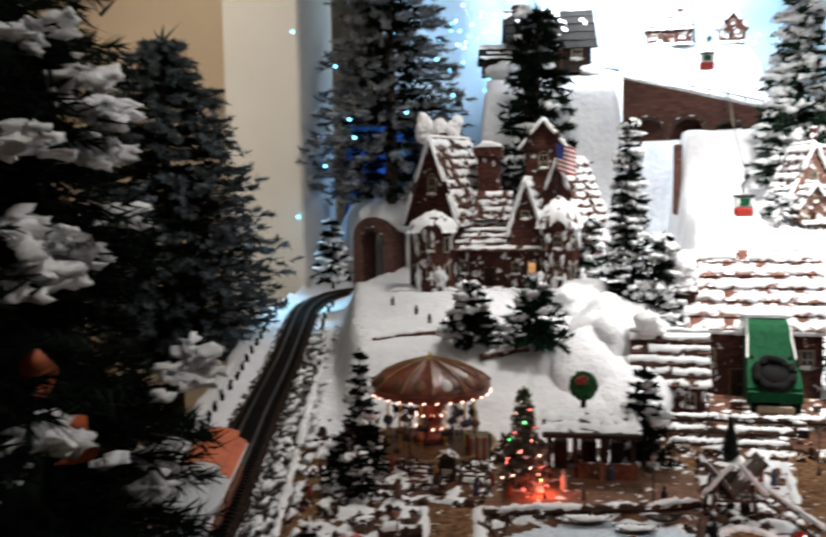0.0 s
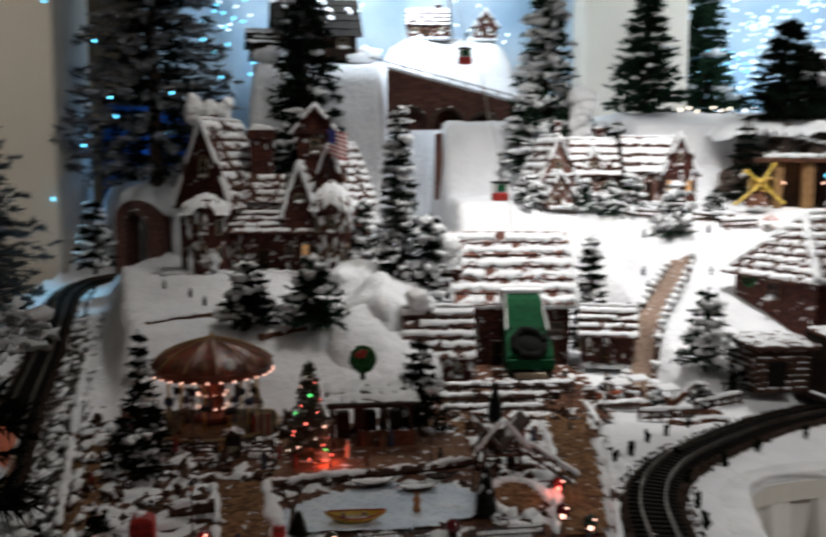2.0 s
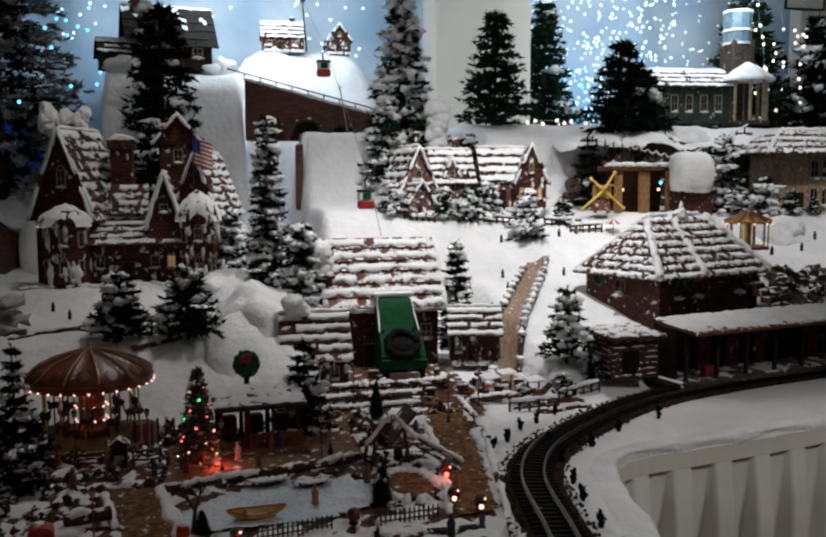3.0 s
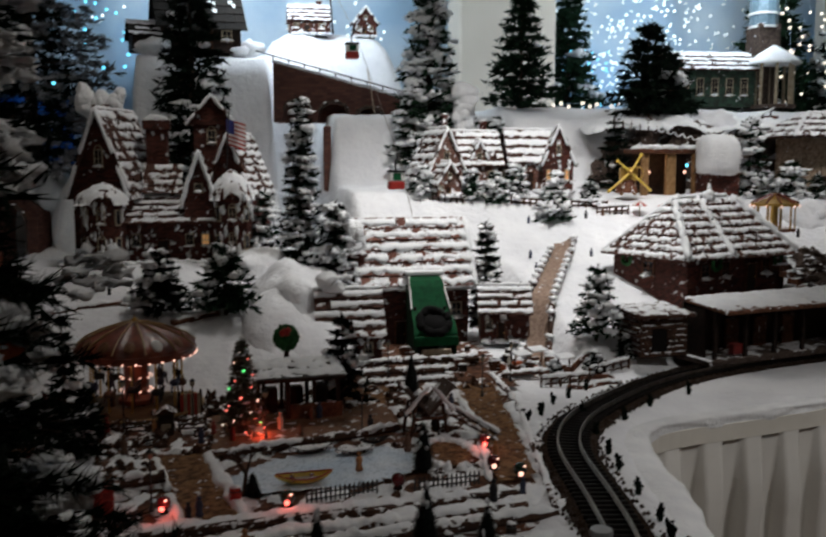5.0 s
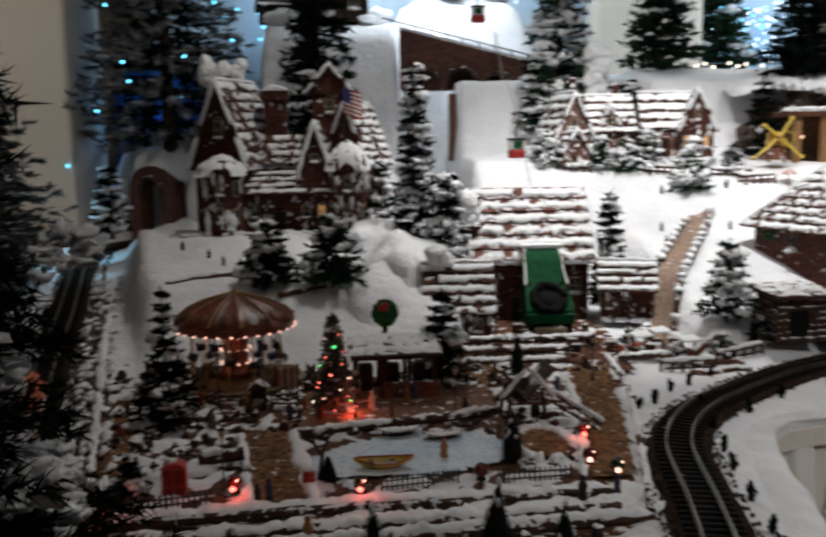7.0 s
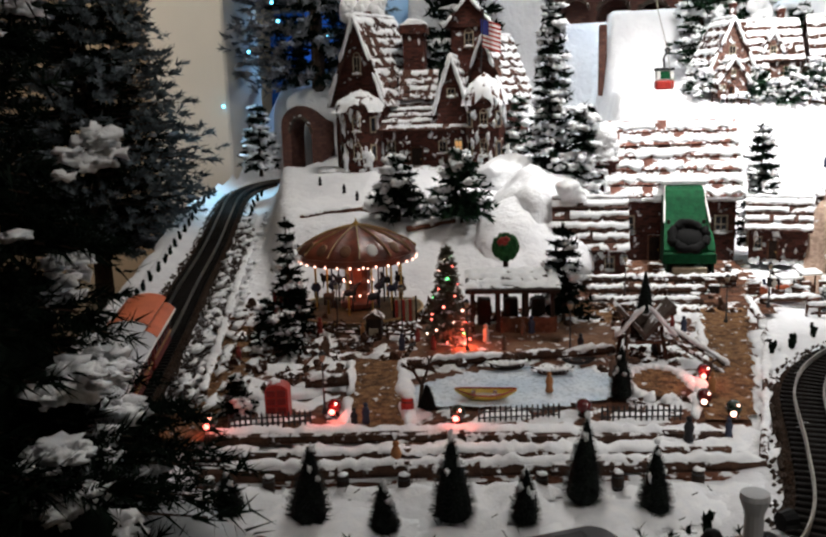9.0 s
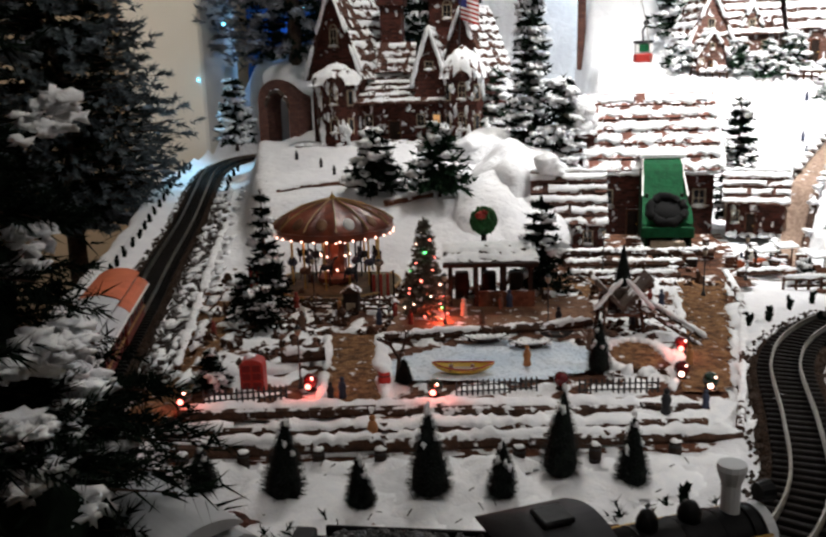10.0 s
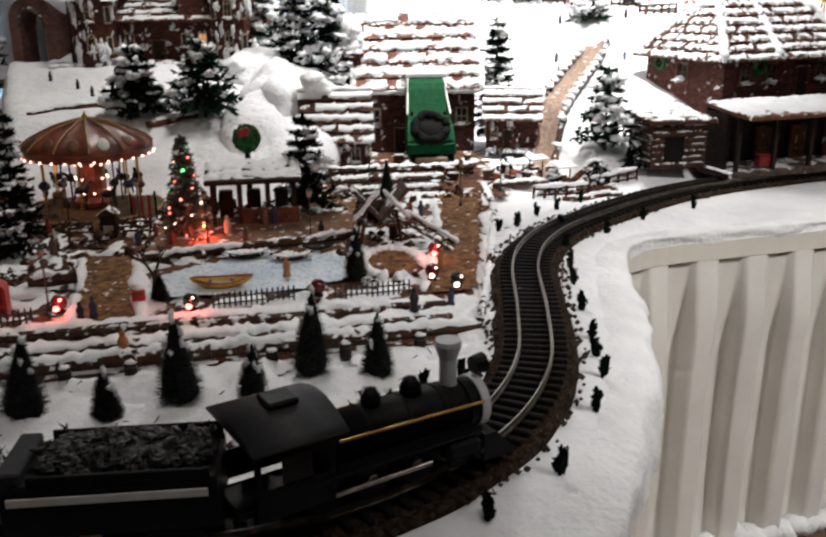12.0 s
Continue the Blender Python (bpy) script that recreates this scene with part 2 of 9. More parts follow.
GREENT = mat("topiary_green", (0.03, 0.14, 0.04), (0.015, 0.07, 0.02), rough=0.7, scale=90, bump=0.8, fine=200)
CANVAS = mat("carousel_canvas", (0.25, 0.062, 0.03), (0.09, 0.02, 0.012), rough=0.34, scale=25, bump=0.2)
TANRIM = mat("pale_gold_paint", (0.42, 0.27, 0.11), (0.3, 0.18, 0.07), rough=0.45, scale=60, bump=0.2)
CREAM = mat("cream_paint", (0.45, 0.38, 0.28), (0.28, 0.22, 0.15), rough=0.5, scale=50, bump=0.15)
PANE = mat("dark_window_pane", (0.02, 0.02, 0.025), (0.012, 0.012, 0.015), rough=0.1, scale=30, bump=0.0)
GREENW = mat("green_house_wall", (0.04, 0.085, 0.06), (0.025, 0.03, 0.022), rough=0.75, scale=30, bump=0.4, snow=0.3, snow_scale=35)
TEAL = mat("blue_grey_tower_glass", (0.16, 0.24, 0.3), (0.1, 0.16, 0.2), rough=0.3, scale=40, bump=0.2)
FIGS = [mat("figurine_paint", c, rough=0.5, scale=150, bump=0.2) for c in
        ((0.3, 0.05, 0.04), (0.05, 0.06, 0.1), (0.16, 0.09, 0.06), (0.45, 0.2, 0.08), (0.5, 0.46, 0.4), (0.03, 0.03, 0.035))]
LED = glow("white_led", (0.75, 0.92, 1.0), 5)
LEDC = glow("cyan_led", (0.12, 0.65, 1.0), 5)
WARM = glow("warm_bulb", (1.0, 0.55, 0.42), 3.2)
PALEW = glow("pale_warm_bulb", (1.0, 0.86, 0.7), 3.4)
REDL = glow("red_bulb", (1.0, 0.16, 0.12), 5)
GREENL = glow("green_bulb", (0.1, 0.9, 0.2), 4)
BLUEL = glow("violet_led", (0.3, 0.35, 1.0), 12)

# ---- mesh tools ----
I4 = Matrix.Identity(4)


class Geo:
    """Vertices and faces of one mesh, grown from simple solids."""

    def __init__(self):
        self.v, self.f = [], []

    def add(self, vs, fs, m=None):
        k = len(self.v)
        self.v += [tuple(m @ Vector(p)) for p in vs] if m is not None else [tuple(p) for p in vs]
        self.f += [[i + k for i in q] for q in fs]

    def box(self, c, s, b=0.0, m=None):
        """A box of size s about c, with its edges chamfered by b."""
        hx, hy, hz = (a / 2 for a in s)
        b = min(b, hx * 0.6, hy * 0.6, hz * 0.6)
        if b <= 0:
            vs = [(c[0] + sx * hx, c[1] + sy * hy, c[2] + sz * hz) for sx in (-1, 1) for sy in (-1, 1) for sz in (-1, 1)]
            self.add(vs, [(0, 1, 3, 2), (4, 6, 7, 5), (0, 4, 5, 1), (2, 3, 7, 6), (0, 2, 6, 4), (1, 5, 7, 3)], m)
            return
        vs, ids = [], {}
        for sx in (-1, 1):
            for sy in (-1, 1):
                for sz in (-1, 1):
                    for a in range(3):
                        h = [hx - b, hy - b, hz - b]
                        h[a] += b
                        ids[sx, sy, sz, a] = len(vs)
                        vs.append((c[0] + sx * h[0], c[1] + sy * h[1], c[2] + sz * h[2]))
        fs = []
        for s1 in (-1, 1):
            fs.append([ids[s1, a, d, 0] for a, d in ((-1, -1), (1, -1), (1, 1), (-1, 1))])
            fs.append([ids[a, s1, d, 1] for a, d in ((-1, -1), (1, -1), (1, 1), (-1, 1))])
            fs.append([ids[a, d, s1, 2] for a, d in ((-1, -1), (1, -1), (1, 1), (-1, 1))])
            for s2 in (-1, 1):
                fs.append([ids[s1, s2, -1, 0], ids[s1, s2, 1, 0], ids[s1, s2, 1, 1], ids[s1, s2, -1, 1]])
                fs.append([ids[s1, -1, s2, 0], ids[s1, 1, s2, 0], ids[s1, 1, s2, 2], ids[s1, -1, s2, 2]])
                fs.append([ids[-1, s1, s2, 1], ids[1, s1, s2, 1], ids[1, s1, s2, 2], ids[-1, s1, s2, 2]])
                for s3 in (-1, 1):
                    fs.append([ids[s1, s2, s3, a] for a in range(3)])
        self.add(vs, fs, m)

    def lathe(self, c, prof, n=16, m=None, squash=1.0):
        """A solid of revolution about the z axis through c; prof: (radius, z) from the bottom up."""
        vs, fs = [], []
        for r, z in prof:
            vs += [(c[0] + r * math.cos(6.2832 * i / n), c[1] + squash * r * math.sin(6.2832 * i / n), c[2] + z) for i in range(n)]
        for j in range(len(prof) - 1):
            fs += [(j * n + i, j * n + (i + 1) % n, (j + 1) * n + (i + 1) % n, (j + 1) * n + i) for i in range(n)]
        fs += [list(range(n))[::-1], list(range((len(prof) - 1) * n, len(prof) * n))]
        self.add(vs, fs, m)

    def rod(self, a, b, r, r2=None, n=8):
        a, b = Vector(a), Vector(b)
        d = b - a
        m = Matrix.Translation(a) @ d.to_track_quat("Z", "Y").to_matrix().to_4x4()
        self.lathe((0, 0, 0), [(r, 0), (r if r2 is None else r2, d.length)], n, m)

    def tube(self, pts, r, n=6):
        for a, b in zip(pts, pts[1:]):
            self.rod(a, b, r, None, n)

    def prism(self, poly, y0, y1, m=None):
        """A polygon in the x-z plane drawn out from y0 to y1."""
        n = len(poly)
        vs = [(x, y0, z) for x, z in poly] + [(x, y1, z) for x, z in poly]
        fs = [list(range(n)), list(range(n, 2 * n))[::-1]] + [(i, i + n, (i + 1) % n + n, (i + 1) % n) for i in range(n)]
        self.add(vs, fs, m)

    def slab(self, poly, z0, z1, m=None):
        """A polygon in the x-y plane drawn up from z0 to z1."""
        n = len(poly)
        vs = [(x, y, z0) for x, y in poly] + [(x, y, z1) for x, y in poly]
        fs = [list(range(n))[::-1], list(range(n, 2 * n))] + [(i, (i + 1) % n, (i + 1) % n + n, i + n) for i in range(n)]
        self.add(vs, fs, m)

    def lump(self, c, s, seed=0, rough=0.25):
        """An uneven rounded lump of half sizes s."""
        g = ICO
        q = random.Random(seed)
        o = Vector((q.uniform(-50, 50), q.uniform(-50, 50), q.uniform(-50, 50)))
        vs = []
        for p in g[0]:
            k = 1 + rough * 1.6 * noise.noise(p * 1.7 + o)
            vs.append((c[0] + p.x * s[0] * k, c[1] + p.y * s[1] * k, c[2] + p.z * s[2] * k))
        self.add(vs, g[1])

    def blob(self, c, s, seed=0, rough=0.15):
        """A large soft rounded mass."""
        q = random.Random(seed)
        o = Vector((q.uniform(-50, 50), q.uniform(-50, 50), q.uniform(-50, 50)))
        vs = []
        for p in ICO_FINE[0]:
            k = 1 + rough * 1.3 * noise.noise(p * 1.2 + o) + rough * 0.22 * noise.noise(p * 5 + o)
            vs.append((c[0] + p.x * s[0] * k, c[1] + p.y * s[1] * k, c[2] + p.z * s[2] * k))
        self.add(vs, ICO_FINE[1])

    def ribbon(self, pts, w, h, seed=0, gaps=0.0):
        """A bank of snow along pts, about w wide and h high, uneven, with gaps in it."""
        o, n, run = seed * 3.7, 7, []
        pts = [Vector(p) for p in pts]

        def close(run):
            if len(run) < 3:
                return
            k0 = len(self.v)
            for j, (p, side, i) in enumerate(run):
                end = min(1.0, 0.35 + 0.65 * min(j, len(run) - 1 - j) / 2)
                ww = w * end * (1 + 0.55 * noise.noise((i * .22, o, 1)))
                hh = h * end * (1 + 0.6 * noise.noise((i * .28, o, 5)))
                sh = w * 0.25 * noise.noise((i * .3, o, 9))
                for k in range(n):
                    a = math.pi * k / (n - 1)
                    d = side * (math.cos(a) * ww / 2 * (1 + .25 * noise.noise((i * .45, k * .9, o))) + sh)
                    self.v.append((p.x + d.x, p.y + d.y, p.z + hh * math.sin(a) ** .6 * (1 + .2 * noise.noise((i * .9, k, o + 4)))))
            for j in range(len(run) - 1):
                for k in range(n - 1):
                    b = k0 + j * n + k
                    self.f.append((b, b + 1, b + n + 1, b + n))
            for b in (k0, k0 + (len(run) - 1) * n):
                self.f.append(list(range(b, b + n)))

        for i, p in enumerate(pts):
            t = pts[min(i + 1, len(pts) - 1)] - pts[max(i - 1, 0)]
            side = Vector((-t.y, t.x, 0)).normalized()
            if 0.5 + 0.7 * noise.noise((i * .17, o, 20)) < gaps:
                close(run)
                run = []
            else:
                run.append((p, side, i))
        close(run)

    def sheet(self, x0, x1, y0, y1, level, thick, seed=0, cover=0.6, step=0.008, scale=30.0, m=None, grain=1.0):
        """Patchy snow lying on level(x, y) between the bounds, thinning out to ragged rims."""
        nx, ny = max(2, int((x1 - x0) / step)), max(2, int((y1 - y0) / step))
        o = seed * 5.3
        vs, t = [], []
        for j in range(ny + 1):
            for i in range(nx + 1):
                x, y = x0 + (x1 - x0) * i / nx, y0 + (y1 - y0) * j / ny
                f = noise.noise((x * scale, y * scale, o)) + .5 * noise.noise((x * scale * 2.3, y * scale * 2.3, o + 3)) + 2.2 * cover - 1.1
                rim = min(i, j, nx - i, ny - j)
                f = min(f, rim * .35 - .1 + .3 * noise.noise((i * .7, j * .7, o)))
                d = 0 if f < 0 else thick * min(1.0, .25 + f * 1.4) * (1 + .35 * grain * noise.noise((x * 90, y * 90, o)))
                e = .35 * step
                vs.append((x + e * noise.noise((i * .9, j * .9, o)), y + e * noise.noise((i * .9, j * .9, o + 7)), level(x, y) + (d if f >= 0 else -.0015)))
                t.append(f)
        fs = []
        for j in range(ny):
            for i in range(nx):
                k = j * (nx + 1) + i
                if max(t[k], t[k + 1], t[k + nx + 1], t[k + nx + 2]) > 0:
                    fs.append((k, k + 1, k + nx + 2, k + nx + 1))
        used = sorted({i for f in fs for i in f})
        back = {a: b for b, a in enumerate(used)}
        self.add([vs[i] for i in used], [[back[i] for i in f] for f in fs], m)

    def rope(self, pts, r, seed=0, n=7):
        """An uneven round bank of snow along pts, in one piece."""
        pts = [Vector(p) for p in pts]
        k0 = len(self.v)
        for i, p in enumerate(pts):
            d = (pts[min(i + 1, len(pts) - 1)] - pts[max(i - 1, 0)]).normalized()
            u = d.orthogonal().normalized()
            w = d.cross(u)
            end = 0.4 if i in (0, len(pts) - 1) else 1
            for k in range(n):
                a = 6.2832 * k / n
                rr = r * end * (1 + .7 * noise.noise((i * .6, k * .5, seed * 2.1)))
                self.v.append(tuple(p + u * (rr * math.cos(a)) + w * (rr * math.sin(a))))
        for i in range(len(pts) - 1):
            for k in range(n):
                a, b = k0 + i * n + k, k0 + i * n + (k + 1) % n
                self.f.append((a, b, b + n, a + n))
        self.f += [list(range(k0, k0 + n)), list(range(len(self.v) - n, len(self.v)))]

    def ball(self, c, r, n=10):
        k = max(4, n // 2)
        self.lathe(c, [(max(1e-4, r * math.sin(math.pi * i / k)), -r * math.cos(math.pi * i / k)) for i in range(k + 1)], n)


def ico_sphere(levels):
    bm = bmesh.new()
    bmesh.ops.create_icosphere(bm, subdivisions=levels, radius=1.0)
    out = [v.co.copy() for v in bm.verts], [[v.index for v in f.verts] for f in bm.faces]
    bm.free()
    return out


ICO, ICO_FINE = ico_sphere(2), ico_sphere(4)


def mesh_of(name, g, material, smooth=False):
    me = bpy.data.meshes.new(name)
    me.from_pydata(g.v, [], g.f)
    if len(g.f) < 20000:
        bm = bmesh.new()
        bm.from_mesh(me)
        bmesh.ops.recalc_face_normals(bm, faces=bm.faces)
        bm.to_mesh(me)
        bm.free()
    if smooth:
        me.polygons.foreach_set("use_smooth", [True] * len(me.polygons))
    me.materials.append(material)
    return me


def part(name, g, material, parent, label="", smooth=False):
    ob = new(name, mesh_of(name, g, material, smooth))
    ob.parent = parent
    if label:
        ob["label"] = label
    return ob


def thing(name, m, label, category, group=""):
    ob = new(name)
    ob.empty_display_size = 0.02
    ob.matrix_world = m
    return tagged(ob, label, category, group)


def solid(name, g, material, m, label, category, group="", kind="", smooth=False):
    ob = new(name, mesh_of(name, g, material, smooth))
    ob.matrix_world = m
    return tagged(ob, label, category, group, kind)


def ss(a, b, x):
    t = np.clip((x - a) / (b - a), 0, 1)
    return t * t * (3 - 2 * t)


def spline(pts, step):
    """Points every step metres along a smooth curve through pts."""
    p = [np.array(q, float) for q in pts]
    p = [2 * p[0] - p[1]] + p + [2 * p[-1] - p[-2]]
    out = []
    for a, b, c, d in zip(p, p[1:], p[2:], p[3:]):
        for t in np.linspace(0, 1, 24, endpoint=False):
            out.append(0.5 * (2 * b + (c - a) * t + (2 * a - 5 * b + 4 * c - d) * t * t + (3 * b - a - 3 * c + d) * t ** 3))
    out.append(p[-2])
    out = np.array(out)
    s = np.concatenate([[0], np.cumsum(np.linalg.norm(np.diff(out, axis=0), axis=1))])
    q = np.arange(0, s[-1], step)
    return np.stack([np.interp(q, s, out[:, i]) for i in range(out.shape[1])], 1)

# ---- the railway line and the ground ----
LINE = spline([(-0.98, 5.16), (-1.1, 5.03), (-1.215, 4.85), (-1.235, 4.6), (-1.20, 4.33), (-1.105, 3.97), (-0.985, 3.53), (-0.862, 3.06),
               (-0.737, 2.64), (-0.625, 2.25), (-0.545, 1.98), (-0.455, 1.75),
               (-0.30, 1.57), (-0.12, 1.485), (0.05, 1.468), (0.2, 1.497), (0.33, 1.575), (0.42, 1.68), (0.484, 1.82),
               (0.523, 2.0), (0.567, 2.245), (0.64, 2.41), (0.76, 2.55), (0.99, 2.74), (1.22, 2.86), (1.55, 2.965),
               (2.0, 3.05), (2.9, 3.12)], 0.01)
STEP = np.gradient(LINE, axis=0)
STEP /= np.linalg.norm(STEP, axis=1)[:, None]
SIDE = np.stack([STEP[:, 1], -STEP[:, 0]], 1)  # to the right of the way along the line


def bed(y):
    return 0.80 + 0.085 * ss(3.0, 4.7, y)


def off(i, d):
    """A point d metres to the right of the line at its index i."""
    return LINE[i] + SIDE[i] * d


EDGE = [tuple(off(i, 0.19)) for i in range(70, 356, 15)] + [tuple(off(i, 0.16)) for i in range(365, 465, 10)] + \
       [(0.535, 1.62), (0.59, 1.745), (0.64, 1.87), (0.69, 2.03), (0.735, 2.22), (0.79, 2.37), (0.9, 2.44), (1.08, 2.478), (1.3, 2.525), (1.8, 2.65),
        (2.6, 2.84), (3.5, 3.0)]
EDGE_FINE = spline(EDGE, 0.012)


def distance_to(line, x, y):
    d = np.full(x.shape, 9.0)
    for k in range(0, len(line), 400):
        q = line[k:k + 400]
        d = np.minimum(d, np.sqrt((x[..., None] - q[:, 0]) ** 2 + (y[..., None] - q[:, 1]) ** 2).min(-1))
    return d


def inside(poly, x, y):
    hit = np.zeros(x.shape, bool)
    for (x0, y0), (x1, y1) in zip(poly, poly[1:] + poly[:1]):
        cross = ((y0 > y) != (y1 > y)) & (x < (x1 - x0) * (y - y0) / (y1 - y0 + 1e-12) + x0)
        hit ^= cross
    return hit


# heights from front to back of the zones of the display: (y, z)
ZONES = [
    (-9.0, [(1, .80), (3.0, .80), (4.6, .90), (5.0, 1.02), (5.6, 1.35), (6.2, 1.5)]),
    (-0.78, [(1.9, .778), (2.82, .785), (3.2, .94), (3.5, 1.0), (3.74, 1.05), (4.0, 1.05), (4.25, 0.97), (4.9, 0.95), (5.3, 1.2), (6.2, 1.5)]),
    (-0.56, [(1.9, .778), (2.82, .785), (3.2, .95), (3.5, 1.0), (3.74, 1.05), (4.5, 1.06), (4.95, 1.1), (5.03, 1.9), (5.5, 1.98), (6.2, 2.1)]),
    (0.11, [(1.9, .778), (2.8, .785), (3.05, .9), (3.5, .95), (4.2, 1.0), (5.2, 1.1), (5.28, 1.85), (5.46, 1.9), (5.56, 2.12), (6.2, 2.16)]),
    (0.35, [(1.9, .778), (2.85, .785), (3.55, .82), (3.72, .97), (4.0, 1.2), (4.12, 1.28), (4.62, 1.30), (4.72, 1.62), (5.38, 1.67), (5.45, 1.95), (5.52, 2.06), (5.62, 2.12), (6.2, 2.16)]),
    (0.86, [(1.9, .778), (2.85, .79), (3.0, .885), (3.8, 1.055), (4.05, 1.23), (4.15, 1.285), (4.62, 1.30), (4.72, 1.62), (5.4, 1.66), (6.2, 1.7)]),
    (1.16, [(1.9, .785), (2.95, .80), (3.1, .88), (3.35, .92), (3.7, 1.05), (4.0, 1.2), (4.1, 1.25), (4.45, 1.28), (4.56, 1.6), (4.8, 1.67), (6.2, 1.7)]),
]


def heights(x, y):
    z = None
    for lo, prof in ZONES:
        wide = np.where((y > 5) & (np.ndim(lo) == 0) & (lo == 0.86), 0.1, 0.0)
        p = np.interp(y, [a for a, _ in prof], [b for _, b in prof])
        if lo == -0.78:
            lo = np.where(y < 4.6, -0.62 - 0.3 * (y - 3.06), -0.8)
        if np.ndim(lo) == 0 and abs(lo - 0.35) < 1e-6:
            lo = 0.13 + 0.22 * ss(3.45, 3.7, y)
        z = p if z is None else z + (p - z) * ss(lo - 0.03 - wide, lo + 0.04 + wide, x)
    back = ss(5.3, 5.5, y) * ss(0.0, 0.2, x) * (1 - ss(1.0, 1.2, x))
    z = z - back * (2.2 * np.maximum(0, np.abs(x - 0.48) - 0.17) ** 2 + 0.016 * np.sin(x * 13 + 1) * np.sin(y * 9 + x * 5) + 0.012)
    d = distance_to(LINE[::3], x, y)
    z = z + (bed(y) - z) * (1 - ss(0.085, 0.17, d))
    out = distance_to(EDGE_FINE, x, y)
    z = z - 0.05 * (1 - ss(0.0, 0.05, out)) ** 2
    return z, d, out


def height(x, y):
    return float(heights(np.array([x]), np.array([y]))[0][0])


def lay_ground():
    gx, gy = np.arange(-1.75, 3.45, 0.022), np.arange(1.26, 6.12, 0.022)
    X, Y = np.meshgrid(gx, gy)
    Z, D, out = heights(X, Y)
    wob = np.array([[noise.noise((x * 5, y * 5, 0)) + 0.45 * noise.noise((x * 17, y * 17, 3)) for x in gx] for y in gy])
    Z = Z + 0.012 * wob * ss(0.08, 0.2, D)
    X2 = X + 0.01 * wob
    poly = EDGE + [(3.5, 6.3), (-1.36, 6.3), (-1.36, 4.9)]
    keep = inside(poly, X, Y)
    ny, nx = X.shape
    idx = np.arange(ny * nx).reshape(ny, nx)
    cell = keep[:-1, :-1] & keep[1:, :-1] & keep[:-1, 1:] & keep[1:, 1:]
    j, i = np.nonzero(cell)
    used = np.full(ny * nx, -1)
    quads = np.stack([idx[j, i], idx[j, i + 1], idx[j + 1, i + 1], idx[j + 1, i]], 1)
    ids = np.unique(quads)
    used[ids] = np.arange(len(ids))
    g = Geo()
    g.v = np.stack([X2.ravel()[ids], Y.ravel()[ids], Z.ravel()[ids]], 1).tolist()
    g.f = used[quads].tolist()
    return solid("ground", g, COTTON, I4, "white cotton batting snow laid over the display tables", "snow", "", "structure", True)


lay_ground()

# ---- tables and their skirt ----


def table_skirt():
    """Pleated cloth hanging from the table's edge to the floor."""
    line = spline([tuple(np.array(p)) for p in EDGE], 0.006)
    tang = np.gradient(line, axis=0)
    tang /= np.linalg.norm(tang, axis=1)[:, None]
    inn = np.stack([-tang[:, 1], tang[:, 0]], 1)
    rows, n = 14, len(line)
    g, q = Geo(), random.Random(3)
    s, phase = 0.0, []
    for i in range(n):
        s += 0.006 * (1 + 0.35 * noise.noise((i * 0.006 * 3, 1, 1)))
        phase.append(s)
    for r in range(rows + 1):
        v = r / rows
        z = 0.76 - 0.743 * v
        for i in range(n):
            w = math.sin(phase[i] * 6.2832 / 0.12)
            fold = (0.5 + 0.5 * math.tanh(4.5 * w)) * (0.004 + 0.042 * min(1, v * 4.0)) + 0.012 * v * noise.noise((i * 0.03, v * 2, 5))
            p = line[i] + inn[i] * (0.006 + 0.026 * min(1, v * 3) - fold)
            g.v.append((p[0], p[1], z))
    for r in range(rows):
        for i in range(n - 1):
            g.f.append((r * n + i, r * n + i + 1, (r + 1) * n + i + 1, (r + 1) * n + i))
    skirt = solid("table_skirt", g, CLOTH, I4, "white pleated cloth skirt hanging to the floor", "table skirt", "", "structure", True)
    h = Geo()
    for i in range(0, n - 6, 6):
        a, b = line[i] - inn[i] * 0.002, line[i + 6] - inn[i + 6] * 0.002
        c, d = line[i] + inn[i] * 0.2, line[i + 6] + inn[i + 6] * 0.2
        h.add([(*a, 0.775), (*b, 0.775), (*b, 0.735), (*a, 0.735)], [(0, 1, 2, 3)])
        h.add([(*a, 0.775), (*b, 0.775), (*d, 0.752), (*c, 0.752)], [(0, 1, 2, 3)])
    part("hem_band", h, mat("cream_hem", (0.8, 0.77, 0.7), (0.74, 0.71, 0.64), rough=0.85, scale=12, bump=0.3, fine=300, depth=0.001), skirt, "cream hem band")
    fl = Geo()
    for i in range(0, n, 7):
        p = line[i] - inn[i] * 0.005
        fl.lump((p[0], p[1], 0.02), (0.035 * q.uniform(0.6, 1.2), 0.035, 0.026 * q.uniform(0.6, 1.3)), i, 0.4)
    part("cotton_trim", fl, FLUFF, skirt, "cotton snow along the floor", True)["kind"] = "stuff"


table_skirt()


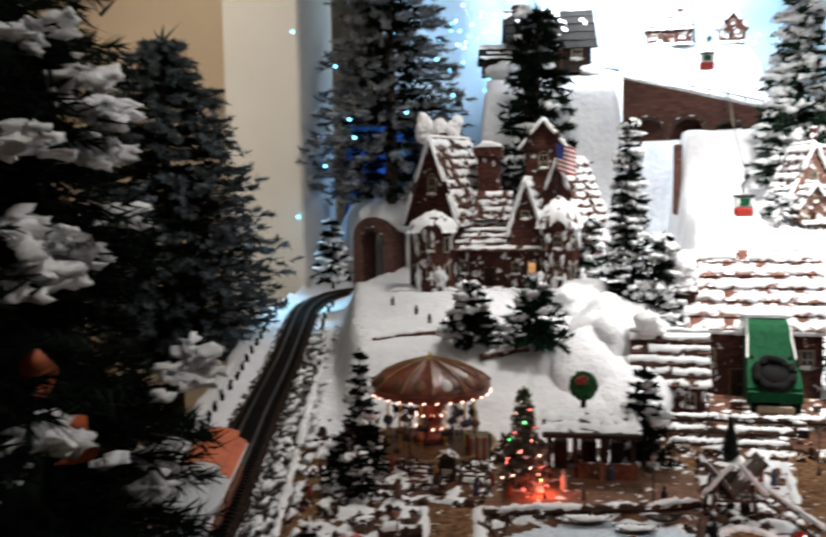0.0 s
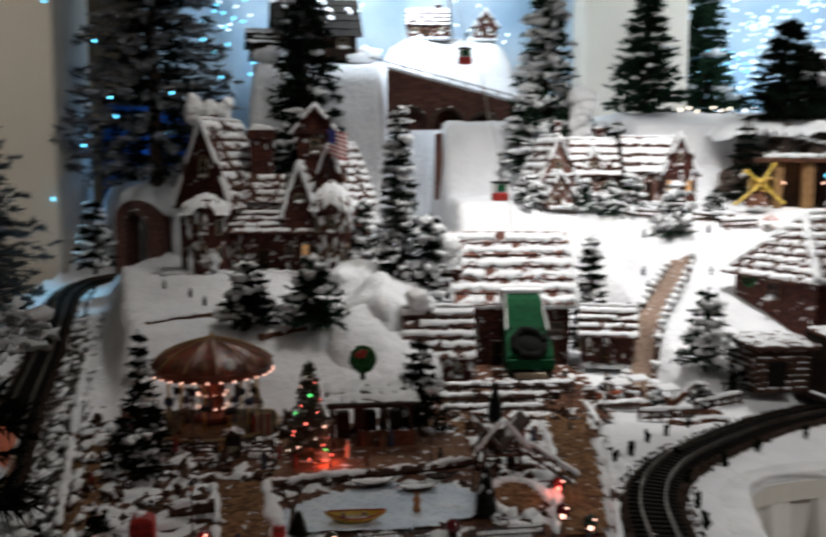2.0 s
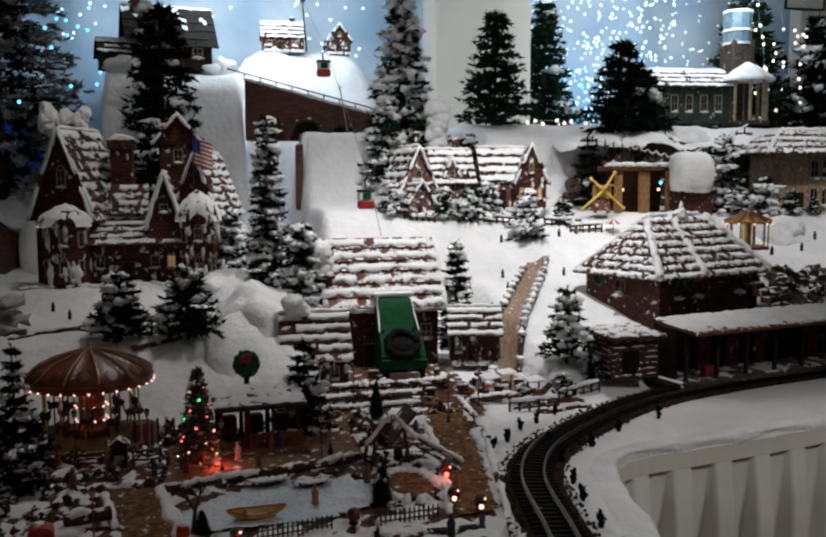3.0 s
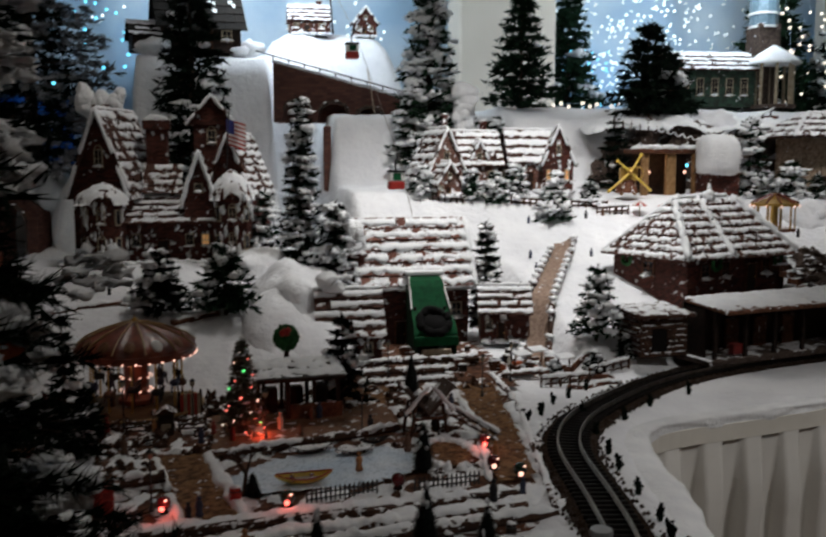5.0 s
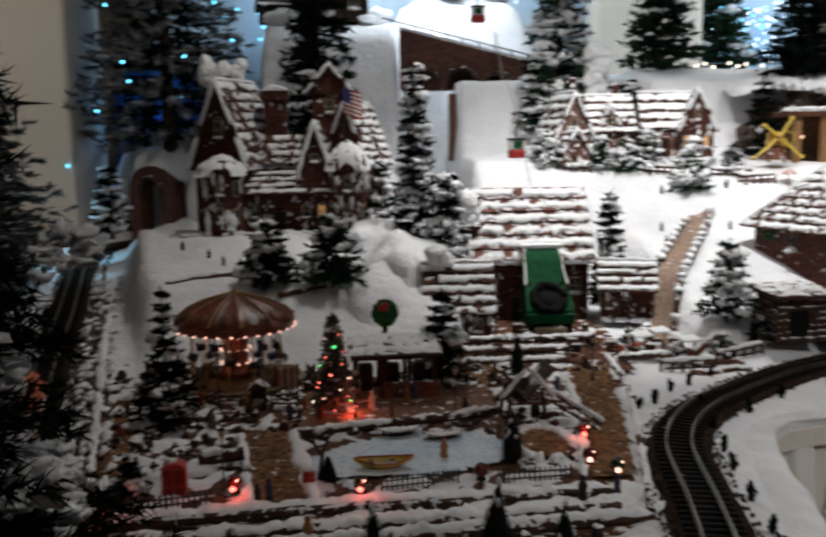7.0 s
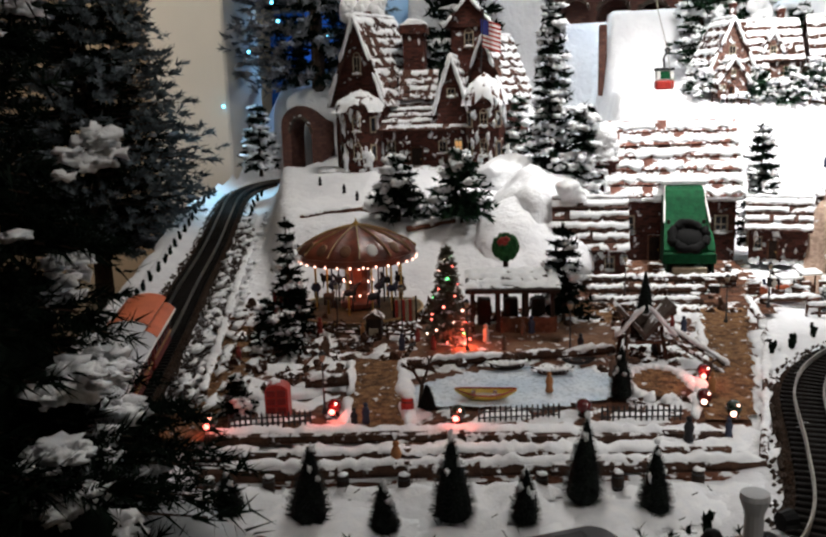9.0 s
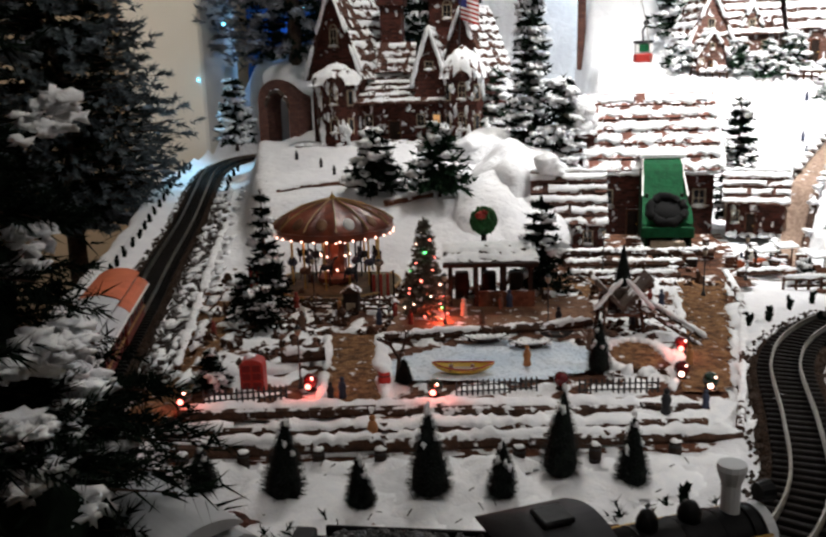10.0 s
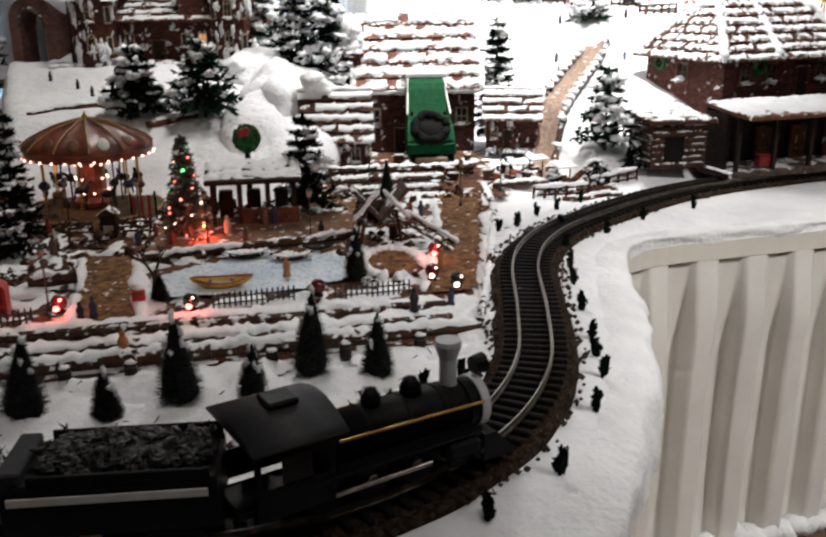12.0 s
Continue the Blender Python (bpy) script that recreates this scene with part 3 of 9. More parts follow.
def cotton_lip():
    """A soft thick roll of cotton batting hanging over the table's edge."""
    line = spline(EDGE, 0.012)
    tang = np.gradient(line, axis=0)
    tang /= np.linalg.norm(tang, axis=1)[:, None]
    outw = np.stack([tang[:, 1], -tang[:, 0]], 1)
    g, n, m = Geo(), len(line), 13
    for i in range(n):
        x, y = line[i]
        top = bed(y) - 0.006
        wide = 0.034 + 0.014 * noise.noise((x * 6, y * 6, 2))
        drop = 0.085 + 0.03 * noise.noise((x * 4, y * 4, 9))
        calm = ss(0.7, 0.84, x) * (y > 2)
        wide, drop = wide + (0.0 - wide) * calm, drop + (0.022 - drop) * calm
        for k in range(m):
            u = k / (m - 1)
            a = -0.5 + u * 3.4
            r = 1 + 0.16 * noise.noise((x * 14, y * 14, u * 3)) + 0.05 * noise.noise((x * 60, y * 60, u * 9))
            d = -0.05 + (0.05 + wide) * math.sin(min(a + 0.5, 2.2) * 0.72) * r if k else -0.06
            z = top - drop * u ** 1.6 * r + 0.01 * math.sin(u * 3.1) if k else top - 0.004
            g.v.append((x + outw[i][0] * d, y + outw[i][1] * d, z))
    for i in range(n - 1):
        for k in range(m - 1):
            g.f.append((i * m + k, i * m + k + 1, (i + 1) * m + k + 1, (i + 1) * m + k))
    solid("cotton_roll", g, FLUFF, I4, "fluffy cotton edge hanging over the table", "snow", "", "stuff", True)


cotton_lip()

# ---- the room ----


def wall(name, c, s, material, label, category="wall"):
    g = Geo()
    g.box((0, 0, 0), s)
    return solid(name, g, material, pose(*c), label, category, "", "structure")


wall("floor", (0.8, 2.6, -0.05), (7.6, 9.2, 0.1), FLOORM, "brown carpet floor under the display tables", "floor")
wall("ceiling", (0.8, 2.6, 2.75), (7.6, 9.2, 0.1), CEIL, "plain painted ceiling over the room", "ceiling")
wall("wall_north", (0.8, 6.75, 1.35), (7.6, 0.1, 2.7), PAINTW, "beige painted wall behind the backdrop")
wall("wall_south", (0.8, -1.95, 1.35), (7.6, 0.1, 2.7), PAINTW, "beige painted wall")
wall("wall_west", (-2.95, 2.4, 1.35), (0.1, 8.6, 2.7), PAINTW, "beige painted side wall")
wall("wall_east", (4.55, 2.4, 1.35), (0.1, 8.6, 2.7), PAINTW, "beige painted side wall")
wall("wall_alcove", (-2.33, 5.3, 1.35), (1.14, 0.12, 2.7), PAINTW, "tan painted wall beside the pillar")


def pillar(name, c, s, label):
    g = Geo()
    g.box((0, 0, 0), s, 0.012)
    return solid(name, g, PAINTC, pose(*c), label, "pillar", "", "structure")


pillar("pillar", (-1.565, 5.05, 1.35), (0.39, 0.5, 2.698), "off-white painted square pillar beside the backdrop")
pillar("pillar", (4.2, 6.12, 1.35), (0.66, 0.12, 2.698), "cream painted wall strip beside the backdrop")
pillar("pillar", (1.50, 5.78, 1.35), (0.58, 0.3, 2.698), "cream painted pillar rising behind the snow hills")


def backdrop():
    """Hanging cloth with soft vertical folds."""
    def cloth(name, x0, x1, y, z0, z1, material, label):
        g = Geo()
        nx, nz = int((x1 - x0) / 0.03), 14
        for j in range(nz + 1):
            for i in range(nx + 1):
                x = x0 + (x1 - x0) * i / nx
                z = z0 + (z1 - z0) * j / nz
                g.v.append((x, y + 0.03 * math.sin(x * 11 + 2 * noise.noise((x * 2, z, 0))) + 0.04 * noise.noise((x * 1.5, z * 1.5, 2)), z))
        for j in range(nz):
            for i in range(nx):
                k = j * (nx + 1) + i
                g.f.append((k, k + 1, k + nx + 2, k + nx + 1))
        return solid(name, g, material, I4, label, "backdrop", "", "structure", True)
    cloth("backdrop", -1.36, 4.4, 6.3, 0.7, 2.69, SKYCLOTH, "pale blue cloth backdrop hung with tiny lights")
    # the LEDs' blue light on the low backdrop is put into this cloth's colour
    cloth("backdrop_corner", -1.42, -0.9, 5.62, 0.7, 1.75, BLUECLOTH, "blue cloth in the corner, LED blue put into its colour")


backdrop()


def wall_frame():
    t = thing("picture_frame", pose(-1.98, 5.225, 1.93), "dark wooden picture frame edge on the tan wall", "picture frame")
    g = Geo()
    for z in (-0.16, 0.0):
        g.box((0, 0, z), (0.26, 0.022, 0.02), 0.004)
    for x in (-0.12, 0.12):
        g.box((x, 0, -0.08), (0.02, 0.022, 0.16), 0.004)
    part("frame", g, DARKWOOD, t)
    g = Geo()
    g.box((0, 0.006, -0.08), (0.23, 0.006, 0.14))
    part("picture", g, CREAM, t)


wall_frame()


def wall_board():
    """White notice board in a thin dark frame, high on the cream wall strip."""
    t = thing("notice_board", pose(3.89, 6.045, 2.62), "plain white board in a thin dark frame high on the wall", "board")
    g = Geo()
    g.box((0, 0, 0), (0.28, 0.012, 0.13))
    part("panel", g, WHITEP, t)
    for c, s in (((0, -.004, -.068), (0.3, 0.018, 0.012)), ((0, -.004, .068), (0.3, 0.018, 0.012)), ((-.145, -.004, 0), (0.012, 0.018, 0.13)), ((.145, -.004, 0), (0.012, 0.018, 0.13))):
        g = Geo()
        g.box(c, s, 0.002)
        part("frame_bar", g, DARKWOOD, t)


wall_board()

# ---- railway track ----


def track():
    base = thing("railway_track", I4, "model railway track on a brown ballast bed", "railway track")
    n = len(LINE)
    g, rows = Geo(), [(-0.068, -0.008), (-0.052, 0.008), (0.052, 0.008), (0.068, -0.008)]
    for i in range(0, n, 2):
        for d, h in rows:
            p = off(i, d + 0.006 * noise.noise((i * 0.12, d * 30, 0)))
            g.v.append((p[0], p[1], bed(p[1]) + h))
    m = len(range(0, n, 2))
    for i in range(m - 1):
        for k in range(3):
            g.f.append((4 * i + k, 4 * i + k + 1, 4 * i + k + 5, 4 * i + k + 4))
    part("ballast_bed", g, BALLAST, base)
    g, q = Geo(), random.Random(21)
    for i in range(0, n):
        for _ in range(5):
            d = q.choice((-1, 1)) * q.uniform(0.04, 0.07)
            p = off(i, d)
            r = q.uniform(0.0025, 0.0055)
            c = (p[0] + q.uniform(-.006, .006), p[1] + q.uniform(-.006, .006), bed(p[1]) + 0.007 - 0.1 * max(0, abs(d) - 0.058))
            vs = [(c[0] + r * a, c[1] + r * b, c[2] + r * e) for a, b, e in
                  ((1, 0.2, 0), (-.2, 1, 0.1), (-1, -.2, 0), (.2, -1, -.1), (0.1, 0.1, 0.9), (0, 0, -.8))]
            g.add(vs, [(0, 1, 4), (1, 2, 4), (2, 3, 4), (3, 0, 4), (1, 0, 5), (2, 1, 5), (3, 2, 5), (0, 3, 5)])
    st = part("gravel", g, PEBBLE, base, "loose ballast pebbles")
    st["kind"] = "stuff"
    for side in (-0.0225, 0.0225):
        g, sec = Geo(), [(-0.0022, 0.0), (-0.0022, 0.002), (-0.0007, 0.003), (-0.0007, 0.0075), (-0.0013, 0.0095), (0.0013, 0.0095),
                         (0.0007, 0.0075), (0.0007, 0.003), (0.0022, 0.002), (0.0022, 0.0)]
        for i in range(0, n):
            for d, h in sec:
                p = off(i, side + d)
                g.v.append((p[0], p[1], bed(p[1]) + 0.0145 + h))
        for i in range(n - 1):
            for k in range(9):
                g.f.append((10 * i + k, 10 * i + k + 1, 10 * i + k + 11, 10 * i + k + 10))
        part("rail", g, STEEL, base)
    g = Geo()
    g.box((0, 0, 0), (0.088, 0.0085, 0.009), 0.0015)
    me = mesh_of("sleeper", g, TIE)
    for i in range(2, n, 2):
        ob = new("sleeper", me)
        ob.parent = base
        p = LINE[i]
        ob.matrix_world = Matrix.Translation((p[0], p[1], bed(p[1]) + 0.0105)) @ Matrix.Rotation(math.atan2(SIDE[i][1], SIDE[i][0]), 4, "Z")


track()

# ---- trees ----


def needles(g, base, way, length, width, count, q):
    """A tuft of narrow needle blades round a twig."""
    way = way.normalized()
    u = way.orthogonal().normalized()
    w = way.cross(u)
    for k in range(count):
        a = q.uniform(0, 6.2832)
        t = q.uniform(0.0, 0.75)
        d = (way * q.uniform(0.35, 0.9) + (u * math.cos(a) + w * math.sin(a)) * q.uniform(0.4, 0.9)).normalized()
        o = base + way * (length * t)
        e = d.cross(way).normalized() * width
        tip = o + d * length * q.uniform(0.35, 0.6)
        k0 = len(g.v)
        g.v += [tuple(o - e), tuple(o + e), tuple(tip)]
        g.f.append((k0, k0 + 1, k0 + 2))


def fir(m, height, radius, seed, label, leaf=None, rows=11, arms=9, blades=7, snow=0.5, snow_size=1.0, droop=0.15, group="",
        bare=0.12, name="fir_tree", category="tree", power=0.9, lumps=SNOW, twigs=5, fat=1.0, tuft=None, clump=1, thick=0.11, jitter=0.4, inner=None, hem=0.0):
    """An artificial fir: tapered trunk, whorls of branches with needle tufts, lumps of snow on them."""
    q = random.Random(seed)
    t = thing(name, m, label, category, group)
    g = Geo()
    g.lathe((0, 0, 0), [(0.03 * height, 0), (0.022 * height, 0.1 * height), (0.012 * height, 0.6 * height), (0.003 * height, height * 0.98)], 7)
    f, s, wh, dark = Geo(), Geo(), Geo(), Geo()
    for r in range(rows):
        u = (r + 0.3) / rows
        z = height * (bare + (0.98 - bare) * u)
        reach = (radius * (1 - u) ** power + 0.03 * radius) * (1 - hem * (1 - min(1.0, u / 0.24)))
        n = max(3, round(arms * (0.45 + 0.55 * (1 - u))))
        a0 = q.uniform(0, 6)
        for k in range(n):
            a = a0 + 6.2832 * k / n + q.uniform(-0.25, 0.25)
            R = reach * q.uniform(0.8, 1.08)
            out = Vector((math.cos(a), math.sin(a), 0))
            zz = z + q.uniform(-jitter, jitter) * height / rows
            rise = q.uniform(-droop, 0.12) * R
            p0, p1 = Vector((0, 0, zz)), Vector((0, 0, zz)) + out * R + Vector((0, 0, rise))
            if seed % 2 == 0 or k % 2 == 0:
                g.rod(p0, p1, min(0.005 * height, 0.004), min(0.002 * height, 0.0015), 3)
            size = tuft or max(R * 0.4, 0.36 * radius) * fat
            for j in range(twigs):
                v = 0.22 + 0.78 * j / max(1, twigs - 1)
                c = p0.lerp(p1, v)
                spread = 0.12 * R * v
                c = c + Vector((q.uniform(-spread, spread), q.uniform(-spread, spread), q.uniform(-.5, .3) * spread))
                way = (out + Vector((q.uniform(-.8, .8), q.uniform(-.8, .8), q.uniform(-.3, .4)))).normalized()
                # inner twigs get the near-black colour: shade between the layers, painted in
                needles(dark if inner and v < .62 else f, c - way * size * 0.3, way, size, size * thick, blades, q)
            if q.random() < snow:
                for _ in range(clump):
                    v = q.uniform(0.6, 1.02)
                    c = p0.lerp(p1, v)
                    w = min(size * (0.16 + 0.42 * q.random() ** 1.6) * snow_size, 0.2 * radius + 0.005)
                    o = Vector((q.uniform(-1, 1), q.uniform(-1, 1), q.uniform(-.3, .3))) * (size * 0.3 if clump > 1 else 0)
                    top = c + o + Vector((0, 0, size * 0.12))
                    for _ in range(3 if w < 0.01 else 5):
                        e = Vector((q.uniform(-1, 1), q.uniform(-1, 1), q.uniform(-.35, .25))) * w * 1.1
                        k2 = w * q.uniform(.3, .75)
                        s.lump(top + e, (k2 * q.uniform(0.7, 1.5), k2 * q.uniform(0.7, 1.5), k2 * q.uniform(.4, .8)), q.random() * 99, 1.0)
                    if clump == 1 and q.random() < 0.6:
                        c2 = p0.lerp(p1, v - q.uniform(.1, .35))
                        s.lump((c2.x, c2.y, c2.z + size * .14), (w * q.uniform(0.4, .9), w * q.uniform(0.4, .9), w * .4), q.random() * 99, 1.0)
                    if clump > 1:
                        way = (out + Vector((q.uniform(-.8, .8), q.uniform(-.8, .8), q.uniform(-.1, .6)))).normalized()
                        needles(wh, c + o - way * size * 0.3, way, size * 0.55, size * thick * 0.8, blades, q)
    needles(f, Vector((0, 0, height * 0.9)), Vector((0, 0, 1)), height * 0.11, height * 0.006, 14, q)
    part("trunk", g, BARK, t)
    part("crown", f, leaf or NEEDLE, t)
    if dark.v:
        part("inner_needles", dark, inner, t, "inner needles darkened for depth")["kind"] = "stuff"
    if wh.v:
        part("snowy_needles", wh, SNOW, t, "needles coated white with snow")["kind"] = "stuff"
    if s.v:
        part("snow", s, lumps, t, "clumps of white snow on the branches", True)["kind"] = "stuff"
    return t


def cone_tree(m, height, radius, seed, label, snow=True):
    """A small bottle-brush cone tree."""
    q = random.Random(seed)
    t = thing("cone_tree", m, label, "tree", "small cone trees")
    g = Geo()
    g.lathe((0, 0, 0), [(radius * 0.4, 0), (radius * 0.42, 0.004), (radius * 0.12, 0.006), (radius * 0.1, height * 0.3)], 10)
    part("stand", g, BARK, t)
    g = Geo()
    prof = [(radius * 0.75, height * 0.06), (radius * 0.95, height * 0.14), (radius * 0.86, height * 0.3), (radius * 0.55, height * 0.6),
            (radius * 0.2, height * 0.88), (radius * 0.03, height)]
    g.lathe((0, 0, 0), [(r * 0.8, z) for r, z in prof], 12)
    for _ in range(900):
        u = q.random() ** 0.7
        z = height * (0.06 + 0.92 * (1 - u))
        r = np.interp(z, [b for _, b in prof], [a for a, _ in prof])
        a = q.uniform(0, 6.2832)
        d = Vector((math.cos(a), math.sin(a), q.uniform(-0.2, 0.5))).normalized()
        o = Vector((math.cos(a) * r * 0.7, math.sin(a) * r * 0.7, z))
        e = Vector((-math.sin(a), math.cos(a), 0)) * 0.0012
        tip = o + d * (r * 0.34 + 0.004)
        k = len(g.v)
        g.v += [tuple(o - e), tuple(o + e), tuple(tip)]
        g.f.append((k, k + 1, k + 2))
    part("bristles", g, BRISTLE, t)
    if snow:
        s = Geo()
        for _ in range(7):
            u = q.random()
            z = height * (0.5 + 0.55 * u)
            r = np.interp(z, [b for _, b in prof], [a for a, _ in prof])
            a = q.uniform(0, 6.2832)
            s.lump((math.cos(a) * r * .95, math.sin(a) * r * .95, z), (0.003, 0.003, 0.005 * q.uniform(.5, 1.6)), q.random() * 99, 0.9)
        part("snow", s, SNOW, t, "", True)["kind"] = "stuff"
    return t


# ---- houses ----


def snowy_slope(a, b, c, d, rows, cols, parent, wood, q, thick=0.004, snow=0.75, pieces=True, lap=0.25):
    """Shingle courses on the roof slope a-b (eave) to d-c (ridge), with snow lying on them."""
    a, b, c, d = (Vector(p) for p in (a, b, c, d))
    nrm = (b - a).cross(d - a).normalized()
    if nrm.z < 0:
        nrm = -nrm
    g, s, shingles = Geo(), Geo(), []
    for r in range(rows):
        v0, v1 = r / rows, min(1.0, (r + 1 + lap) / rows)
        shift = 0.5 * (r % 2)
        for k in range(cols + (r % 2)):
            u0, u1 = max(0, (k - shift) / cols) + 0.004, min(1, (k + 1 - shift) / cols) - 0.004
            j = q.uniform(-0.12, 0.12) / rows
            lift = thick * q.uniform(0.8, 1.6)
            low0, low1 = a.lerp(b, u0).lerp(d.lerp(c, u0), max(0, v0 + j)), a.lerp(b, u1).lerp(d.lerp(c, u1), max(0, v0 + j))
            up0, up1 = a.lerp(b, u0).lerp(d.lerp(c, u0), v1), a.lerp(b, u1).lerp(d.lerp(c, u1), v1)
            vs = [low0, low1, up1, up0]
            box = [p + nrm * 0.001 for p in vs]
            top = [low0 + nrm * (lift + thick), low1 + nrm * (lift + thick), up1 + nrm * thick, up0 + nrm * thick]
            fs = [(0, 1, 2, 3), (4, 5, 6, 7), (0, 1, 5, 4), (1, 2, 6, 5), (2, 3, 7, 6), (3, 0, 4, 7)]
            if pieces:
                o = (low0 + up1) / 2
                h = Geo()
                h.add([p - o for p in box + top], fs)
                ob = part("shingle", h, wood, parent)
                ob.location = o
                shingles.append(ob)
            else:
                g.add(box + top, fs)
        width = max((b - a).length, (c - d).length)
        n, o, cells = max(12, int(width / 0.006)), q.uniform(0, 90), []
        for i in range(n + 1):
            x = i / n
            edge = 0.35 + 1.1 * noise.noise((x * width * 42, o, 1)) + 0.3 * noise.noise((x * width * 130, o, 2))
            cells.append((x, edge, noise.noise((x * width * 22, o, 5))))
        vv, ff = [], []
        for x, edge, gap in cells:
            lo0, hi0 = a.lerp(b, x).lerp(d.lerp(c, x), v0), a.lerp(b, x).lerp(d.lerp(c, x), min(1.0, (r + 1) / rows))
            lo, hi = lo0.lerp(hi0, min(.8, max(-0.03, edge * (1.3 - snow)))), lo0.lerp(hi0, 0.93)
            body = thick * (0.45 + 0.8 * gap)
            vv += [lo + nrm * thick * 1.6, lo.lerp(hi, 0.1) + nrm * (thick * 2.4 + body), lo.lerp(hi, .55) + nrm * (thick * 1.7 + body), hi + nrm * (thick * 1.0)]
        for i in range(n):
            if max(cells[i][2], cells[i + 1][2]) < (snow - 0.75) * 1.1 + 0.12 + 0.18 * noise.noise((r * 1.7, o, 8)):
                for e in range(3):
                    ff.append((4 * i + e, 4 * i + e + 1, 4 * i + e + 5, 4 * i + e + 4))
        s.add(vv, ff)
    if not pieces:
        part("roof", g, wood, parent)["kind"] = "stuff"
    if s.v:
        part("roof_snow", s, SNOW, parent, "white snow lying on the roof", True)["kind"] = "stuff"


def window(parent, c, w, h, depth=0.006, face="y", lit=False, arch=False, trim=None):
    """A framed window with a pane and a snowy sill, on the wall facing -y (or +x, -x)."""
    m = Matrix.Translation(c) @ (Matrix.Rotation({"y": 0, "x": math.pi / 2, "-x": -math.pi / 2}[face], 4, "Z"))
    g = Geo()
    t = max(0.003, w * 0.14)
    g.box((-w / 2, 0, 0), (t, depth, h), 0.0008, m)
    g.box((w / 2, 0, 0), (t, depth, h), 0.0008, m)
    g.box((0, 0, h / 2), (w + t, depth, t), 0.0008, m)
    g.box((0, -0.001, -h / 2), (w + 2.4 * t, depth * 1.6, t), 0.0008, m)
    g.box((0, 0.001, 0), (t * 0.5, depth * 0.6, h), 0, m)
    g.box((0, 0.001, 0), (w, depth * 0.6, t * 0.5), 0, m)
    if arch:
        for k in range(5):
            a0, a1 = math.pi * k / 5, math.pi * (k + 1) / 5
            r = w / 2
            g.rod(m @ Vector((r * math.cos(a0), 0, h / 2 + r * math.sin(a0))), m @ Vector((r * math.cos(a1), 0, h / 2 + r * math.sin(a1))), t / 2, None, 5)
    fr = part("window", g, trim or CREAM, parent)
    p = Geo()
    p.box((0, depth * 0.3, 0), (w, depth * 0.3, h), 0, m)
    part("pane", p, WARM_PANE if lit else PANE, fr)
    s = Geo()
    o = m @ Vector((0, -depth * 0.7, -h / 2 + t * 0.8))
    s.lump(o, (w * 0.55, w * 0.24, t * 1.3), c[0] * 77, 0.8)
    part("sill_snow", s, SNOW, fr, "", True)
    return fr


WARM_PANE = mat("lit_window", (0.9, 0.5, 0.2), (0.7, 0.35, 0.12), rough=0.4, scale=60, bump=0.0, emit=0.35)


def door(parent, c, w, h, material=None, face="y"):
    m = Matrix.Translation(c) @ (Matrix.Rotation({"y": 0, "x": math.pi / 2, "-x": -math.pi / 2}[face], 4, "Z"))
    g = Geo()
    g.box((0, 0, h / 2), (w, 0.006, h), 0.001, m)
    for x in (-w * .25, w * .25):
        g.box((x, -0.003, h * 0.3), (w * 0.3, 0.003, h * 0.35), 0.0006, m)
        g.box((x, -0.003, h * 0.74), (w * 0.3, 0.003, h * 0.3), 0.0006, m)
    d = part("door", g, material or DARKWOOD, parent)
    k = Geo()
    k.ball(m @ Vector((w * 0.38, -0.006, h * 0.48)), 0.0022, 6)
    part("door_knob", k, GOLD, d)
    f = Geo()
    for x in (-w / 2 - .002, w / 2 + .002):
        f.box((x, -.001, h / 2), (0.005, 0.009, h), 0.001, m)
    f.box((0, -.001, h + .002), (w + .009, 0.009, 0.005), 0.001, m)
    part("door_frame", f, WOOD, d)
    return d


def gable_body(g, c, w, d, h, rh, along="x"):
    """Walls of a block with gable ends; c: middle of the base; the ridge runs along x or y."""
    x, y, z = c
    if along == "y":
        g.prism([(x - w / 2, z), (x + w / 2, z), (x + w / 2, z + h), (x, z + h + rh), (x - w / 2, z + h)], y - d / 2, y + d / 2)
    else:
        vs = [(x - w / 2, y - d / 2, z), (x - w / 2, y + d / 2, z), (x - w / 2, y + d / 2, z + h), (x - w / 2, y, z + h + rh), (x - w / 2, y - d / 2, z + h)]
        vs += [(vx + w, vy, vz) for vx, vy, vz in vs]
        g.add(vs, [(0, 1, 2, 3, 4), (5, 6, 7, 8, 9)] + [(i, i + 5, (i + 1) % 5 + 5, (i + 1) % 5) for i in range(5)])


